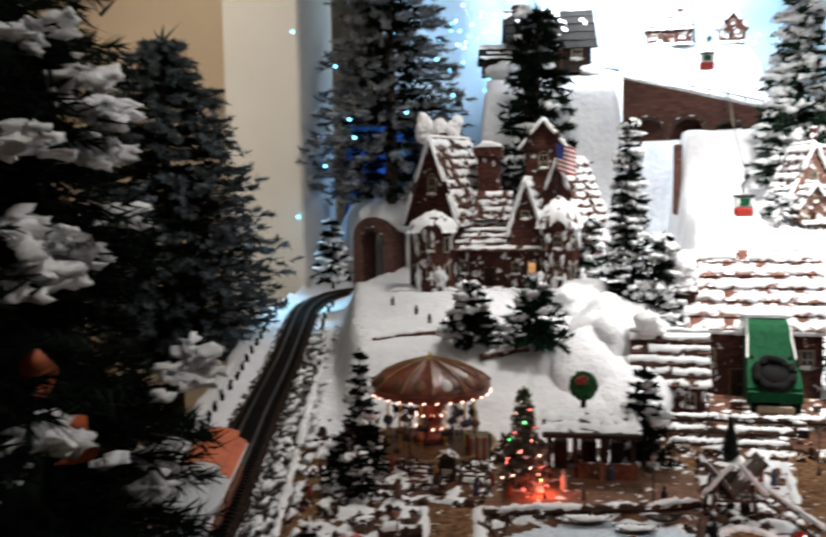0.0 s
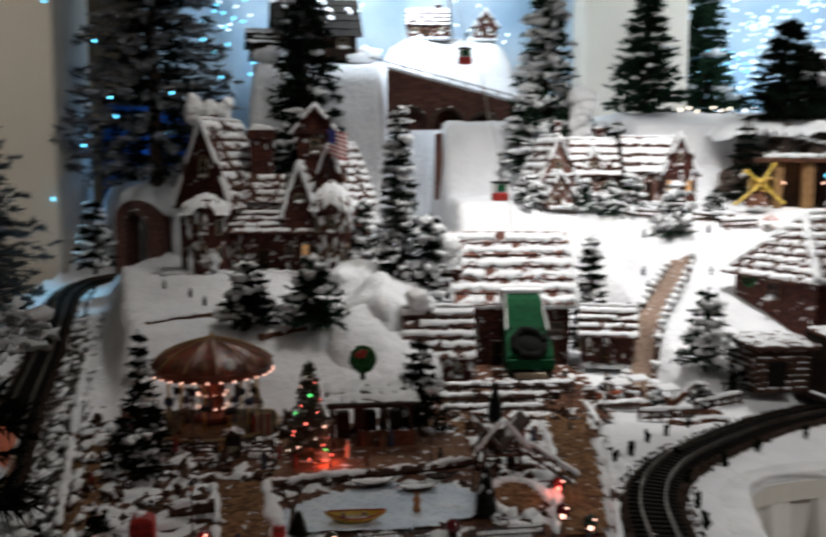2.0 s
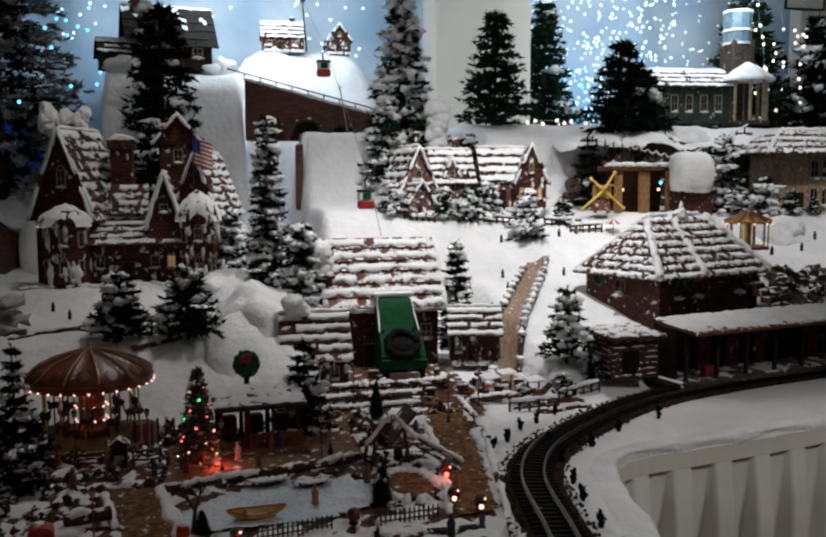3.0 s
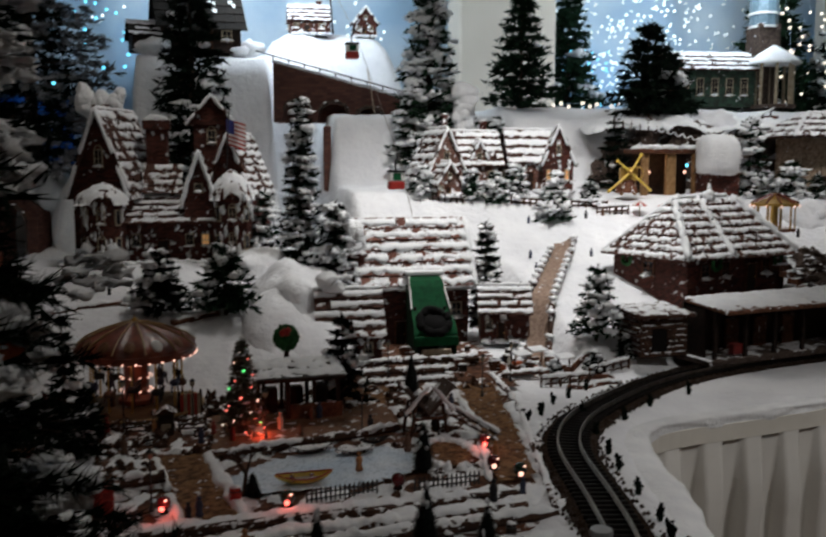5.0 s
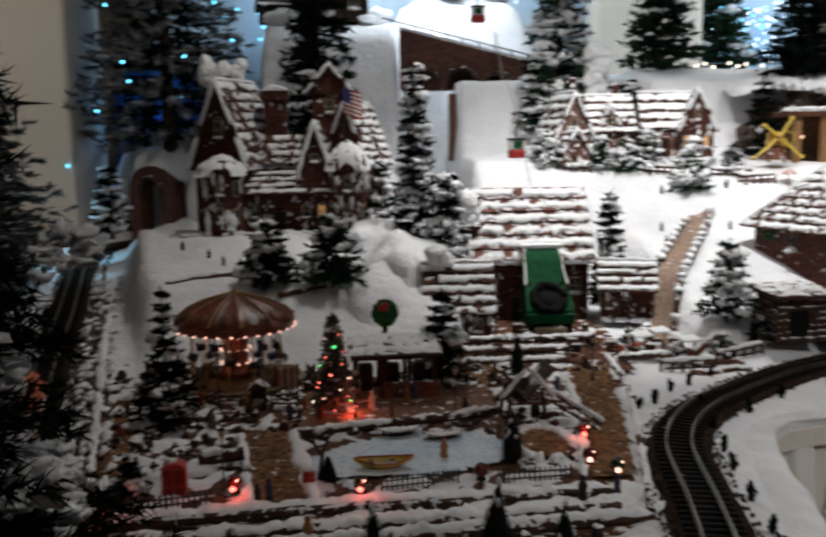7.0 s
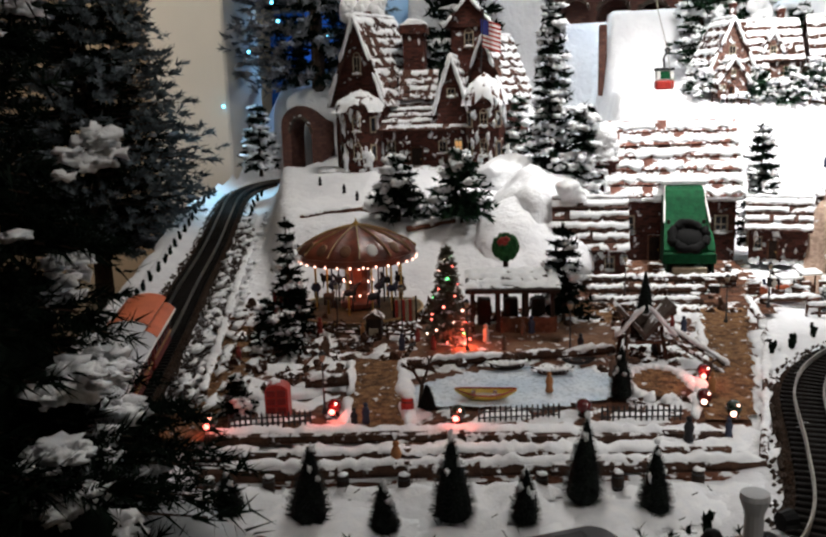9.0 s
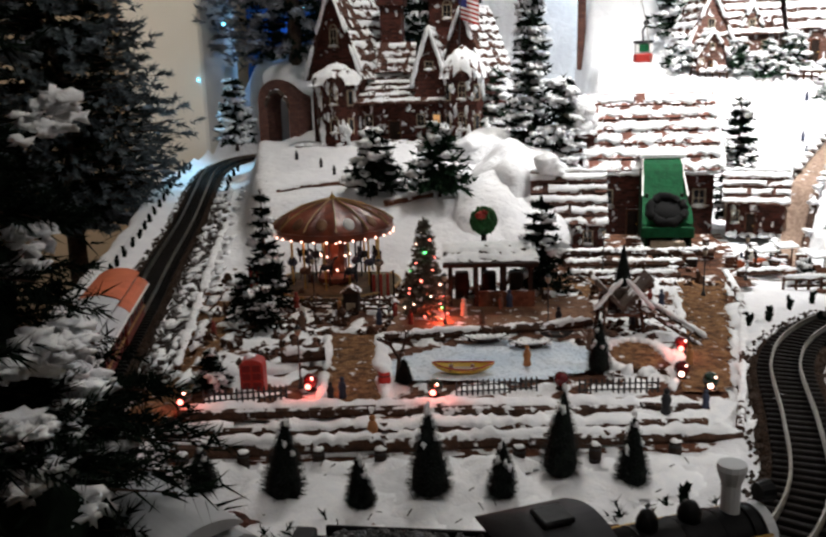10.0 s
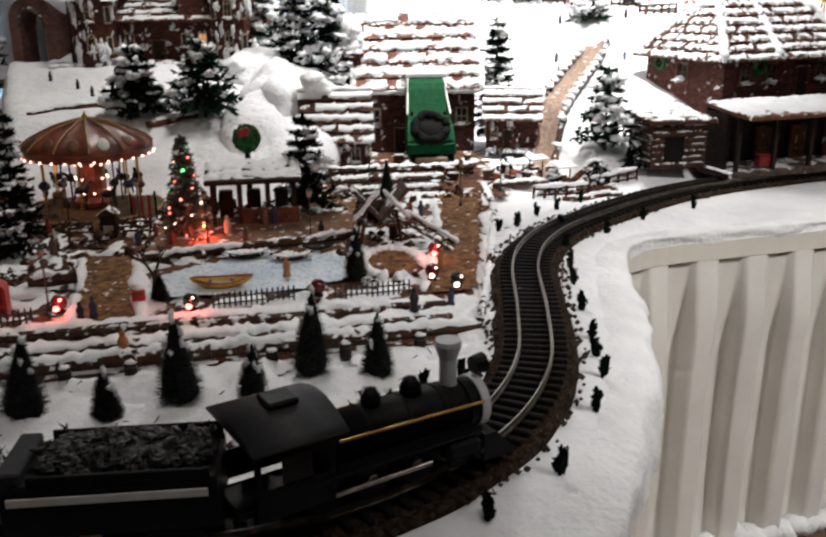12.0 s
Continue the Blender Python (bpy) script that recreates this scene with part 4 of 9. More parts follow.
def gable_roof(parent, c, w, d, h, rh, along, rows, cols, wood, q, eave=0.012, snow=0.75):
    x, y, z = c
    k = eave
    if along == "x":
        zl = z + h - rh * k / (d / 2)
        for sgn in (-1, 1):
            snowy_slope((x - w / 2 - k, y + sgn * (d / 2 + k), zl), (x + w / 2 + k, y + sgn * (d / 2 + k), zl),
                        (x + w / 2 + k, y, z + h + rh), (x - w / 2 - k, y, z + h + rh), rows, cols, parent, wood, q, snow=snow, pieces=sgn < 0)
    else:
        zl = z + h - rh * k / (w / 2)
        for sgn in (-1, 1):
            snowy_slope((x + sgn * (w / 2 + k), y - d / 2 - k, zl), (x + sgn * (w / 2 + k), y + d / 2 + k, zl),
                        (x, y + d / 2 + k, z + h + rh), (x, y - d / 2 - k, z + h + rh), rows, cols, parent, wood, q, snow=snow)
        g = Geo()
        for sgn in (-1, 1):
            for a, b in ((0, 7), (8, 17)):
                g.rope([(x + sgn * (w / 2 + k) * (1 - i / 16), y - d / 2 - k - .002, zl + (z + h + rh - zl) * i / 16 + .003) for i in range(a, b)], 0.0062, sgn + a + x * 7)
        part("verge_snow", g, SNOW, parent, "", True)["kind"] = "stuff"
    g = Geo()
    if along == "x":
        g.rope([(x + (w / 2 + k) * (i / 8 - 1), y, z + h + rh + .004) for i in range(17)], 0.0065, x + w)
    else:
        g.rope([(x, y + (d / 2 + k) * (i / 8 - 1), z + h + rh + .004) for i in range(17)], 0.0065, y + w)
    part("ridge_snow", g, SNOW, parent, "", True)["kind"] = "stuff"


def chimney(parent, c, w, h, material=None):
    g = Geo()
    g.box((c[0], c[1], c[2] + h / 2), (w, w, h), 0.002)
    g.box((c[0], c[1], c[2] + h), (w * 1.25, w * 1.25, h * 0.12), 0.002)
    ch = part("chimney", g, material or BRICK, parent)
    s = Geo()
    s.lump((c[0], c[1], c[2] + h * 1.07), (w * .6, w * .6, w * .25), c[0] * 31, .4)
    part("chimney_snow", s, SNOW, ch, "", True)
    return ch


def cottage(m, w, d, h, rh, along, label, seed, wood=None, walls=None, rows=5, cols=3, snow=0.8, name="cottage", windows=2,
            chim=True, dormer=False, category="house", group="", lit=False):
    q = random.Random(seed)
    t = thing(name, m, label, category, group)
    g = Geo()
    gable_body(g, (0, 0, 0), w, d, h, rh, along)
    part("wall", g, walls or BRICK, t)
    gable_roof(t, (0, 0, 0), w, d, h, rh, along, rows, cols, wood or SHINGLE, q, snow=snow)
    door(t, (-w * 0.08, -d / 2 - .003, 0), w * 0.14, h * 0.62)
    for k in range(windows):
        x = (-w * 0.34, w * 0.28, w * 0.42)[k]
        window(t, (x, -d / 2 - .003, h * 0.52), w * 0.13, h * 0.36, lit=lit)
    for f, x in (("x", w / 2 + .003), ("-x", -w / 2 - .003)):
        window(t, (x, 0, h * 0.52), d * 0.2, h * 0.36, face=f)
    if along == "y":
        window(t, (0, -d / 2 - .003, h + rh * 0.28), w * 0.14, rh * 0.3)
    if chim:
        chimney(t, (w * 0.25, d * 0.08, h + rh * 0.55), w * 0.12, rh * 0.75)
    if dormer:
        g = Geo()
        gable_body(g, (w * 0.02, -d * 0.36, h * 0.95), w * 0.3, d * 0.3, rh * 0.25, rh * 0.5, "y")
        part("dormer", g, walls or BRICK, t)
        gable_roof(t, (w * 0.02, -d * 0.36, h * 0.95), w * 0.3, d * 0.3, rh * 0.25, rh * 0.5, "y", 3, 2, wood or SHINGLE, q, 0.008)
        window(t, (w * 0.02, -d * 0.51 - .003, h * 0.95 + rh * 0.22), w * 0.1, rh * 0.26)
    g = Geo()
    for k in range(9):
        a = -w / 2 + w * (k + .5) / 9
        g.lump((a + q.uniform(-.01, .01), -d / 2 - 0.006, 0.002), (w * 0.075, 0.014, 0.008), k + seed, 0.4)
    wall_snow(g, -w / 2, w / 2, -d / 2 - .002, 0, h, int(w * 110), q)
    part("foundation_snow", g, SNOW, t, "", True)["kind"] = "stuff"
    return t


def hip_roof(parent, x0, x1, y0, y1, z0, z1, inset, rows, wood, q, cols=(7, 4), pieces=True, inset2=None):
    ym = (y0 + y1) / 2
    a, b, c, d = (x0, y0, z0), (x1, y0, z0), (x1, y1, z0), (x0, y1, z0)
    r0, r1 = (x0 + inset, ym, z1), (x1 - (inset2 or inset), ym, z1)
    snowy_slope(a, b, r1, r0, rows, cols[0], parent, wood, q, thick=0.005, snow=0.85, pieces=pieces)
    snowy_slope(d, a, r0, r0, rows, cols[1], parent, wood, q, thick=0.005, snow=0.85, pieces=pieces)
    snowy_slope(b, c, r1, r1, rows, cols[1], parent, wood, q, thick=0.005, snow=0.85)
    snowy_slope(d, c, r1, r0, rows, cols[0], parent, wood, q, thick=0.005, snow=0.85)
    g = Geo()
    for p, e in ((a, r0), (b, r1), (c, r1), (d, r0), (r0, r1)):
        g.rope([Vector(p).lerp(Vector(e), i / 24) + Vector((0, 0, .008)) for i in range(25)], 0.009, p[0] + e[1])
    part("ridge_snow", g, SNOW, parent, "", True)["kind"] = "stuff"


def turn_about(parent, had, c, degrees):
    """Turns the parts added to parent since had about the upright through c."""
    m = Matrix.Translation(c) @ Matrix.Rotation(radians(degrees), 4, "Z") @ Matrix.Translation([-v for v in c])
    for ob in parent.children_recursive:
        top = ob if ob.parent == parent else ob.parent
        if top not in had:
            k = Matrix.Translation(ob.location)
            ob.data.transform(k.inverted() @ m @ k)


def wall_snow(g, x0, x1, y, z0, z1, n, q):
    """Streaks of snow sticking to a wall that faces -y."""
    for k in range(n):
        w = 0.002 + 0.005 * q.random() ** 2
        g.lump((q.uniform(x0, x1), y, z0 + (z1 - z0) * q.random()), (w * q.uniform(.8, 1.6), 0.003, w * q.uniform(.8, 3)), q.random() * 99, .9)


def castle():
    """The large brick manor with two towers, steep gables and a flag."""
    q = random.Random(41)
    t = thing("manor_house", pose(-0.305, 3.86, 1.05), "dark brown brick manor with snowy steep gables and a flag", "house")
    g = Geo()
    g.box((0, 0.06, 0.075), (0.34, 0.2, 0.15), 0.002)
    part("hall_wall", g, BRICK, t)
    snowy_slope((-0.16, -0.085, 0.135), (0.165, -0.085, 0.135), (0.165, 0.03, 0.235), (-0.16, 0.03, 0.235), 5, 3, t, SHINGLE, q, snow=0.85)
    # left wing: steep gable turned to the left
    had = set(t.children)
    g = Geo()
    gable_body(g, (-0.2, 0.1, 0), 0.21, 0.22, 0.26, 0.27, "y")
    part("wing", g, BRICK, t)
    gable_roof(t, (-0.2, 0.1, 0), 0.21, 0.22, 0.26, 0.27, "y", 9, 4, SHINGLE, q, 0.018, snow=0.82)
    window(t, (-0.2, -0.014, 0.36), 0.03, 0.06, arch=True, trim=CREAM)
    g = Geo()
    for sg in (-1, 1):
        for a, b in ((0, 7), (9, 14), (15, 21)):
            g.rope([(-0.2 + sg * 0.12 * (1 - k / 20), -0.024, 0.25 + 0.285 * k / 20) for k in range(a, b)], 0.007, sg + 3 + a)
    part("gable_snow", g, SNOW, t, "", True)["kind"] = "stuff"
    turn_about(t, had, (-0.2, 0.06, 0), -24)
    # towers: octagonal bays with hipped caps
    for x, w, h, top in ((-0.213, 0.077, 0.222, 0.05), (0.219, 0.069, 0.235, 0.085)):
        g = Geo()
        g.lathe((x, -0.055, 0), [(w, 0), (w, h), (w * 1.04, h + .004)], 8)
        part("tower", g, BRICK, t)
        for k, a in enumerate((-135, -90, -45)):
            r = w * 0.93
            cx, cy = x + r * math.cos(radians(a)), -0.055 + r * math.sin(radians(a))
            for z in (h * 0.3, h * 0.72):
                if k == 1:
                    window(t, (cx, cy - 0.004, z), 0.024, 0.046, arch=True, trim=CREAM)
                else:
                    fg = Geo()
                    mm = Matrix.Translation((cx, cy, z)) @ Matrix.Rotation(radians(a + 90), 4, "Z")
                    fg.box((0, -.002, 0), (0.024, 0.006, 0.055), 0.001, mm)
                    wn = part("window", fg, CREAM, t)
                    pg = Geo()
                    pg.box((0, -.004, 0), (0.015, 0.004, 0.044), 0, mm)
                    part("pane", pg, PANE, wn)
        g = Geo()
        g.lathe((x, -0.055, h), [(w * 1.16, -0.004), (w * 1.14, 0.006), (w * 0.8, top * 0.45), (w * 0.42, top * 0.8), (0.006, top)], 8)
        part("tower_cap", g, SHINGLE, t)
        g = Geo()
        def cap(px, py):
            return h + float(np.interp(math.hypot(px - x, py + .055) / w, [0, .42, .8, 1.12, 1.2], [top, .8 * top, .45 * top, .006, -.02])) + .002
        g.sheet(x - w * 1.12, x + w * 1.12, -.055 - w * 1.12, -.055 + w * 1.12, cap, 0.006, k + x, .52, .006, 60)
        for k in range(14):
            a = radians(q.uniform(-175, -5))
            g.lump((x + w * .97 * math.cos(a), -0.055 + w * .97 * math.sin(a), h * q.uniform(.05, .95)), (0.006, 0.005, h * q.uniform(.05, .14)), k * 3 + x, .8)
        part("cap_snow", g, SNOW, t, "", True)["kind"] = "stuff"
    # right wing with its roof falling to the right
    had = set(t.children)
    g = Geo()
    gable_body(g, (0.24, 0.1, 0), 0.16, 0.16, 0.26, 0.19, "y")
    part("wing", g, BRICK, t)
    gable_roof(t, (0.24, 0.1, 0), 0.16, 0.16, 0.26, 0.19, "y", 8, 4, SHINGLE, q, 0.014, snow=0.9)
    turn_about(t, had, (0.24, 0.08, 0), -28)
    # narrow middle gable
    g = Geo()
    gable_body(g, (0.106, 0.02, 0.15), 0.1, 0.18, 0.07, 0.16, "y")
    part("middle_gable", g, BRICK, t)
    gable_roof(t, (0.106, 0.02, 0.15), 0.1, 0.18, 0.07, 0.16, "y", 6, 3, SHINGLE, q, 0.012, snow=0.95)
    window(t, (0.106, -0.074, 0.258), 0.026, 0.03, trim=CREAM)
    g = Geo()
    for sg in (-1, 1):
        g.rope([(0.106 + sg * 0.062 * (1 - k / 15), -0.084, 0.205 + 0.18 * k / 15) for k in range(16)], 0.007, sg + 9)
    part("gable_snow", g, SNOW, t, "", True)["kind"] = "stuff"
    # square tower behind
    g = Geo()
    g.box((0.15, 0.2, 0.24), (0.13, 0.13, 0.5), 0.002)
    part("square_tower", g, BRICK, t)
    window(t, (0.15, 0.132, 0.44), 0.03, 0.05, arch=True, trim=CREAM)
    g = Geo()
    gable_body(g, (0.15, 0.2, 0.485), 0.15, 0.15, 0.015, 0.09, "y")
    part("tower_gable", g, BRICK, t)
    gable_roof(t, (0.15, 0.2, 0.485), 0.15, 0.15, 0.015, 0.09, "y", 4, 3, SHINGLE, q, 0.016, snow=0.95)
    chimney(t, (-0.04, 0.1, 0.2), 0.075, 0.28)
    snowy_slope((-0.09, 0.0, 0.235), (0.05, 0.0, 0.235), (0.05, 0.06, 0.34), (-0.09, 0.06, 0.34), 4, 3, t, SHINGLE, q, snow=0.8, pieces=False)
    chimney(t, (-0.235, 0.2, 0.44), 0.055, 0.11)
    g = Geo()
    wall_snow(g, -0.135, 0.15, -0.041, 0.01, 0.13, 34, q)
    wall_snow(g, -0.27, -0.15, -0.128, 0.02, 0.21, 18, q)
    wall_snow(g, 0.17, 0.27, -0.121, 0.02, 0.23, 18, q)
    part("wall_snow", g, SNOW, t, "snow streaks on the walls", True)["kind"] = "stuff"
    # doors and hall windows
    door(t, (-0.02, -0.043, 0), 0.038, 0.075)
    for x in (-0.11, 0.07, 0.125):
        window(t, (x, -0.043, 0.075), 0.026, 0.044, lit=x > 0.1, trim=CREAM)
    g = Geo()
    g.box((-0.02, -0.07, 0.007), (0.1, 0.06, 0.014), 0.002)
    g.box((-0.02, -0.085, 0.003), (0.12, 0.06, 0.008), 0.002)
    part("doorstep", g, STONE, t)
    g = Geo()
    for k in range(26):
        x = -0.34 + 0.68 * k / 25
        g.lump((x, -0.1 - 0.02 * q.random(), 0.003), (0.02, 0.016, 0.012 * q.uniform(.6, 1.5)), k, .4)
    part("foundation_snow", g, SNOW, t, "", True)["kind"] = "stuff"
    g = Geo()
    for x in (-0.17, -0.255, 0.16, 0.3):
        g.rod((x, -0.115, 0), (x, -0.115, 0.07 + 0.02 * q.random()), 0.006, 0.004, 6)
        g.lump((x, -0.118, 0.05), (0.012, 0.01, 0.022), x * 50, .4)
    part("shrub_snow", g, SNOW, t, "snow-covered shrubs along the wall", True)["kind"] = "stuff"
    # flag
    g = Geo()
    g.rod((0.2, -0.02, 0.26), (0.215, -0.02, 0.535), 0.003, 0.002, 6)
    fl = part("flagpole", g, IRON, t)
    nx, ny = 10, 13
    red, white, blue = Geo(), Geo(), Geo()

    def at(u, v):
        return (0.205 + 0.07 * u * 0.95, -0.02 + 0.008 * math.sin(u * 7 + v) , 0.5 - 0.09 * v - 0.02 * u * (1 + .2 * v))
    for j in range(ny):
        for i in range(nx):
            u0, u1, v0, v1 = i / nx, (i + 1) / nx, j / ny, (j + 1) / ny
            tgt = blue if (u0 < 0.4 and v0 < 0.53) else (red if j % 2 == 0 else white)
            tgt.add([at(u0, v0), at(u1, v0), at(u1, v1), at(u0, v1)], [(0, 1, 2, 3)])
    part("red_stripes", red, REDP, fl)
    part("white_stripes", white, WHITEP, fl)
    part("blue_canton", blue, mat("flag_blue", (0.05, 0.06, 0.25), rough=0.7), fl)
    return t


castle()


def smoke_tufts():
    g = Geo()
    q = random.Random(8)
    for x, lean, n, top in ((-0.03, -0.004, 6, 0.085), (0.012, 0.002, 5, 0.05), (0.055, 0.006, 5, 0.062)):
        for k in range(n):
            r = 0.036 * (1 - 0.09 * k)
            g.blob((x + lean * k + q.uniform(-.006, .006), q.uniform(-.008, .008), top * k / n), (r, r, r * 1.1), k + n * int(x * 99), .3)
    solid("cotton_smoke", g, FLUFF, pose(-0.56, 4.06, 1.595), "tufts of white cotton as smoke above the manor chimney", "cotton", smooth=True)


smoke_tufts()


def lodge():
    """Ski lodge with a broad snowy tiled roof and a green chute down its front."""
    q = random.Random(17)
    t = thing("ski_lodge", pose(0.49, 3.42, 0.81), "brick ski lodge with a broad snow-covered tile roof", "house")
    g = Geo()
    gable_body(g, (0, 0.1, 0), 0.34, 0.28, 0.2, 0.2, "x")
    part("wall", g, BRICK, t)
    snowy_slope((-0.19, -0.06, 0.185), (0.19, -0.06, 0.185), (0.185, 0.1, 0.4), (-0.185, 0.1, 0.4), 6, 4, t, TERRA, q, thick=0.006, snow=0.9, pieces=True)
    snowy_slope((-0.19, 0.26, 0.185), (0.19, 0.26, 0.185), (0.185, 0.1, 0.4), (-0.185, 0.1, 0.4), 6, 4, t, TERRA, q, thick=0.006, snow=0.9)
    for x in (-0.13, 0.13):
        window(t, (x, -0.044, 0.11), 0.034, 0.05)
    for x in (-0.055, 0.075):
        door(t, (x, -0.044, 0.0), 0.03, 0.075)
    g = Geo()
    g.rope([(-0.19 + 0.38 * k / 40, -0.06, 0.186) for k in range(41)], 0.008, 2)
    for sx in (-1, 1):
        g.rope([(sx * 0.19, -0.06 + 0.16 * k / 20, 0.187 + 0.215 * k / 20) for k in range(21)], 0.01, sx + 5)
    part("eave_snow", g, SNOW, t, "", True)["kind"] = "stuff"
    chimney(t, (-0.2, 0.02, 0.2), 0.07, 0.09)
    g = Geo()
    for k in range(9):
        g.lump((-0.2 + q.uniform(-.015, .015), 0.02, 0.3 + 0.075 * k / 8), (0.042 - .002 * k, 0.036, 0.03), k, .35)
    solid("cotton_smoke", g, FLUFF, pose(0.49, 3.42, 0.81), "puff of white cotton smoke above the lodge chimney", "cotton", smooth=True)
    # the chute
    c = thing("toboggan_chute", pose(0.51, 3.3, 0.81), "dark green toboggan chute with white rails and a dark tube ring", "slide")
    top, foot = Vector((0, 0.06, 0.22)), Vector((-0.004, -0.125, 0.06))
    g = Geo()
    n = 12
    for i in range(n + 1):
        u = i / n
        p = top.lerp(foot, u) + Vector((0, 0, 0.015 * math.sin(u * 9)))
        w = 0.05 + 0.017 * u
        for x, h in ((-w, 0.0), (-w, 0.006), (w, 0.006), (w, 0.0)):
            g.v.append((p.x + x, p.y, p.z + h))
    for i in range(n):
        for k in range(4):
            g.f.append((4 * i + k, 4 * i + (k + 1) % 4, 4 * i + 4 + (k + 1) % 4, 4 * i + 4 + k))
    part("bed", g, SLIDE, c)
    for sg in (-1, 1):
        g = Geo()
        pts = [top.lerp(foot, u) + Vector((sg * (0.051 + 0.017 * u), 0, 0.012)) for u in (0, .3, .6)]
        g.tube(pts, 0.003)
        part("rail", g, WHITEP, c)
        g = Geo()
        for u in (0.15, 0.5, 0.9):
            p = top.lerp(foot, u)
            g.rod((p.x + sg * 0.047, p.y, 0), (p.x + sg * 0.047, p.y, p.z), 0.004, None, 6)
        part("leg", g, DARKWOOD, c)
    g = Geo()
    g.box((0, 0.075, 0.234), (0.125, 0.05, 0.014), 0.003)
    part("top_deck", g, SNOW, c, "snow-covered deck at the top")
    g = Geo()
    p = top.lerp(foot, 0.82)
    g.rope([(p.x + 0.046 * math.cos(a), p.y - 0.008 + 0.034 * math.sin(a), p.z + 0.016 + .03 * math.sin(a)) for a in np.linspace(0, 6.2832, 33)], 0.012, 2, 9)
    g.lathe((0, 0, 0), [(0.04, 0), (0.04, 0.004)], 16, Matrix.Translation((p.x, p.y - .008, p.z + .012)) @ Matrix.Rotation(radians(40), 4, "X"))
    part("ring", g, mat("black_rubber", (0.006, 0.006, 0.006), rough=0.95, scale=60, bump=0.2), c, "black tube ring across the chute", True)
    g = Geo()
    g.box((-0.004, -0.13, 0.05), (0.138, 0.012, 0.03), 0.003)
    part("front_board", g, SLIDE, c)
    for sg in (-1, 1):
        g = Geo()
        g.prism([(-0.12, 0), (0.05, 0), (0.05, 0.2), (-0.12, 0.05)], sg * .058 - .003, sg * .058 + .003, Matrix.Rotation(math.pi / 2, 4, "Z") @ Matrix.Scale(-1, 4, (0, 1, 0)))
        part("side_board", g, SLIDED, c)
    g = Geo()
    g.box((-0.004, -0.136, 0.018), (0.09, 0.01, 0.02), 0.003)
    part("front_sign", g, CREAM, c)


lodge()
cottage(pose(0.243, 3.2, 0.8), 0.18, 0.15, 0.105, 0.115, "x", "small brown brick shop with snow-laden shingle roof", 5, rows=5, cols=3, snow=0.95, name="shop", chim=False)
puff = Geo()
puff.blob((0, 0, 0), (0.034, 0.032, 0.032), 3, .25)
puff.blob((0.022, 0, -0.012), (0.028, 0.026, 0.024), 4, .25)
solid("cotton_smoke", puff, FLUFF, pose(0.185, 3.2, 1.04), "small puff of white cotton on the shop roof", "cotton", smooth=True)
cottage(pose(0.765, 3.33, 0.83, 0, 0, -12), 0.15, 0.12, 0.1, 0.07, "x", "small dark hut with a white snowy roof beside the lodge", 6, rows=4, cols=2, snow=1.0, name="hut", chim=False, windows=1)


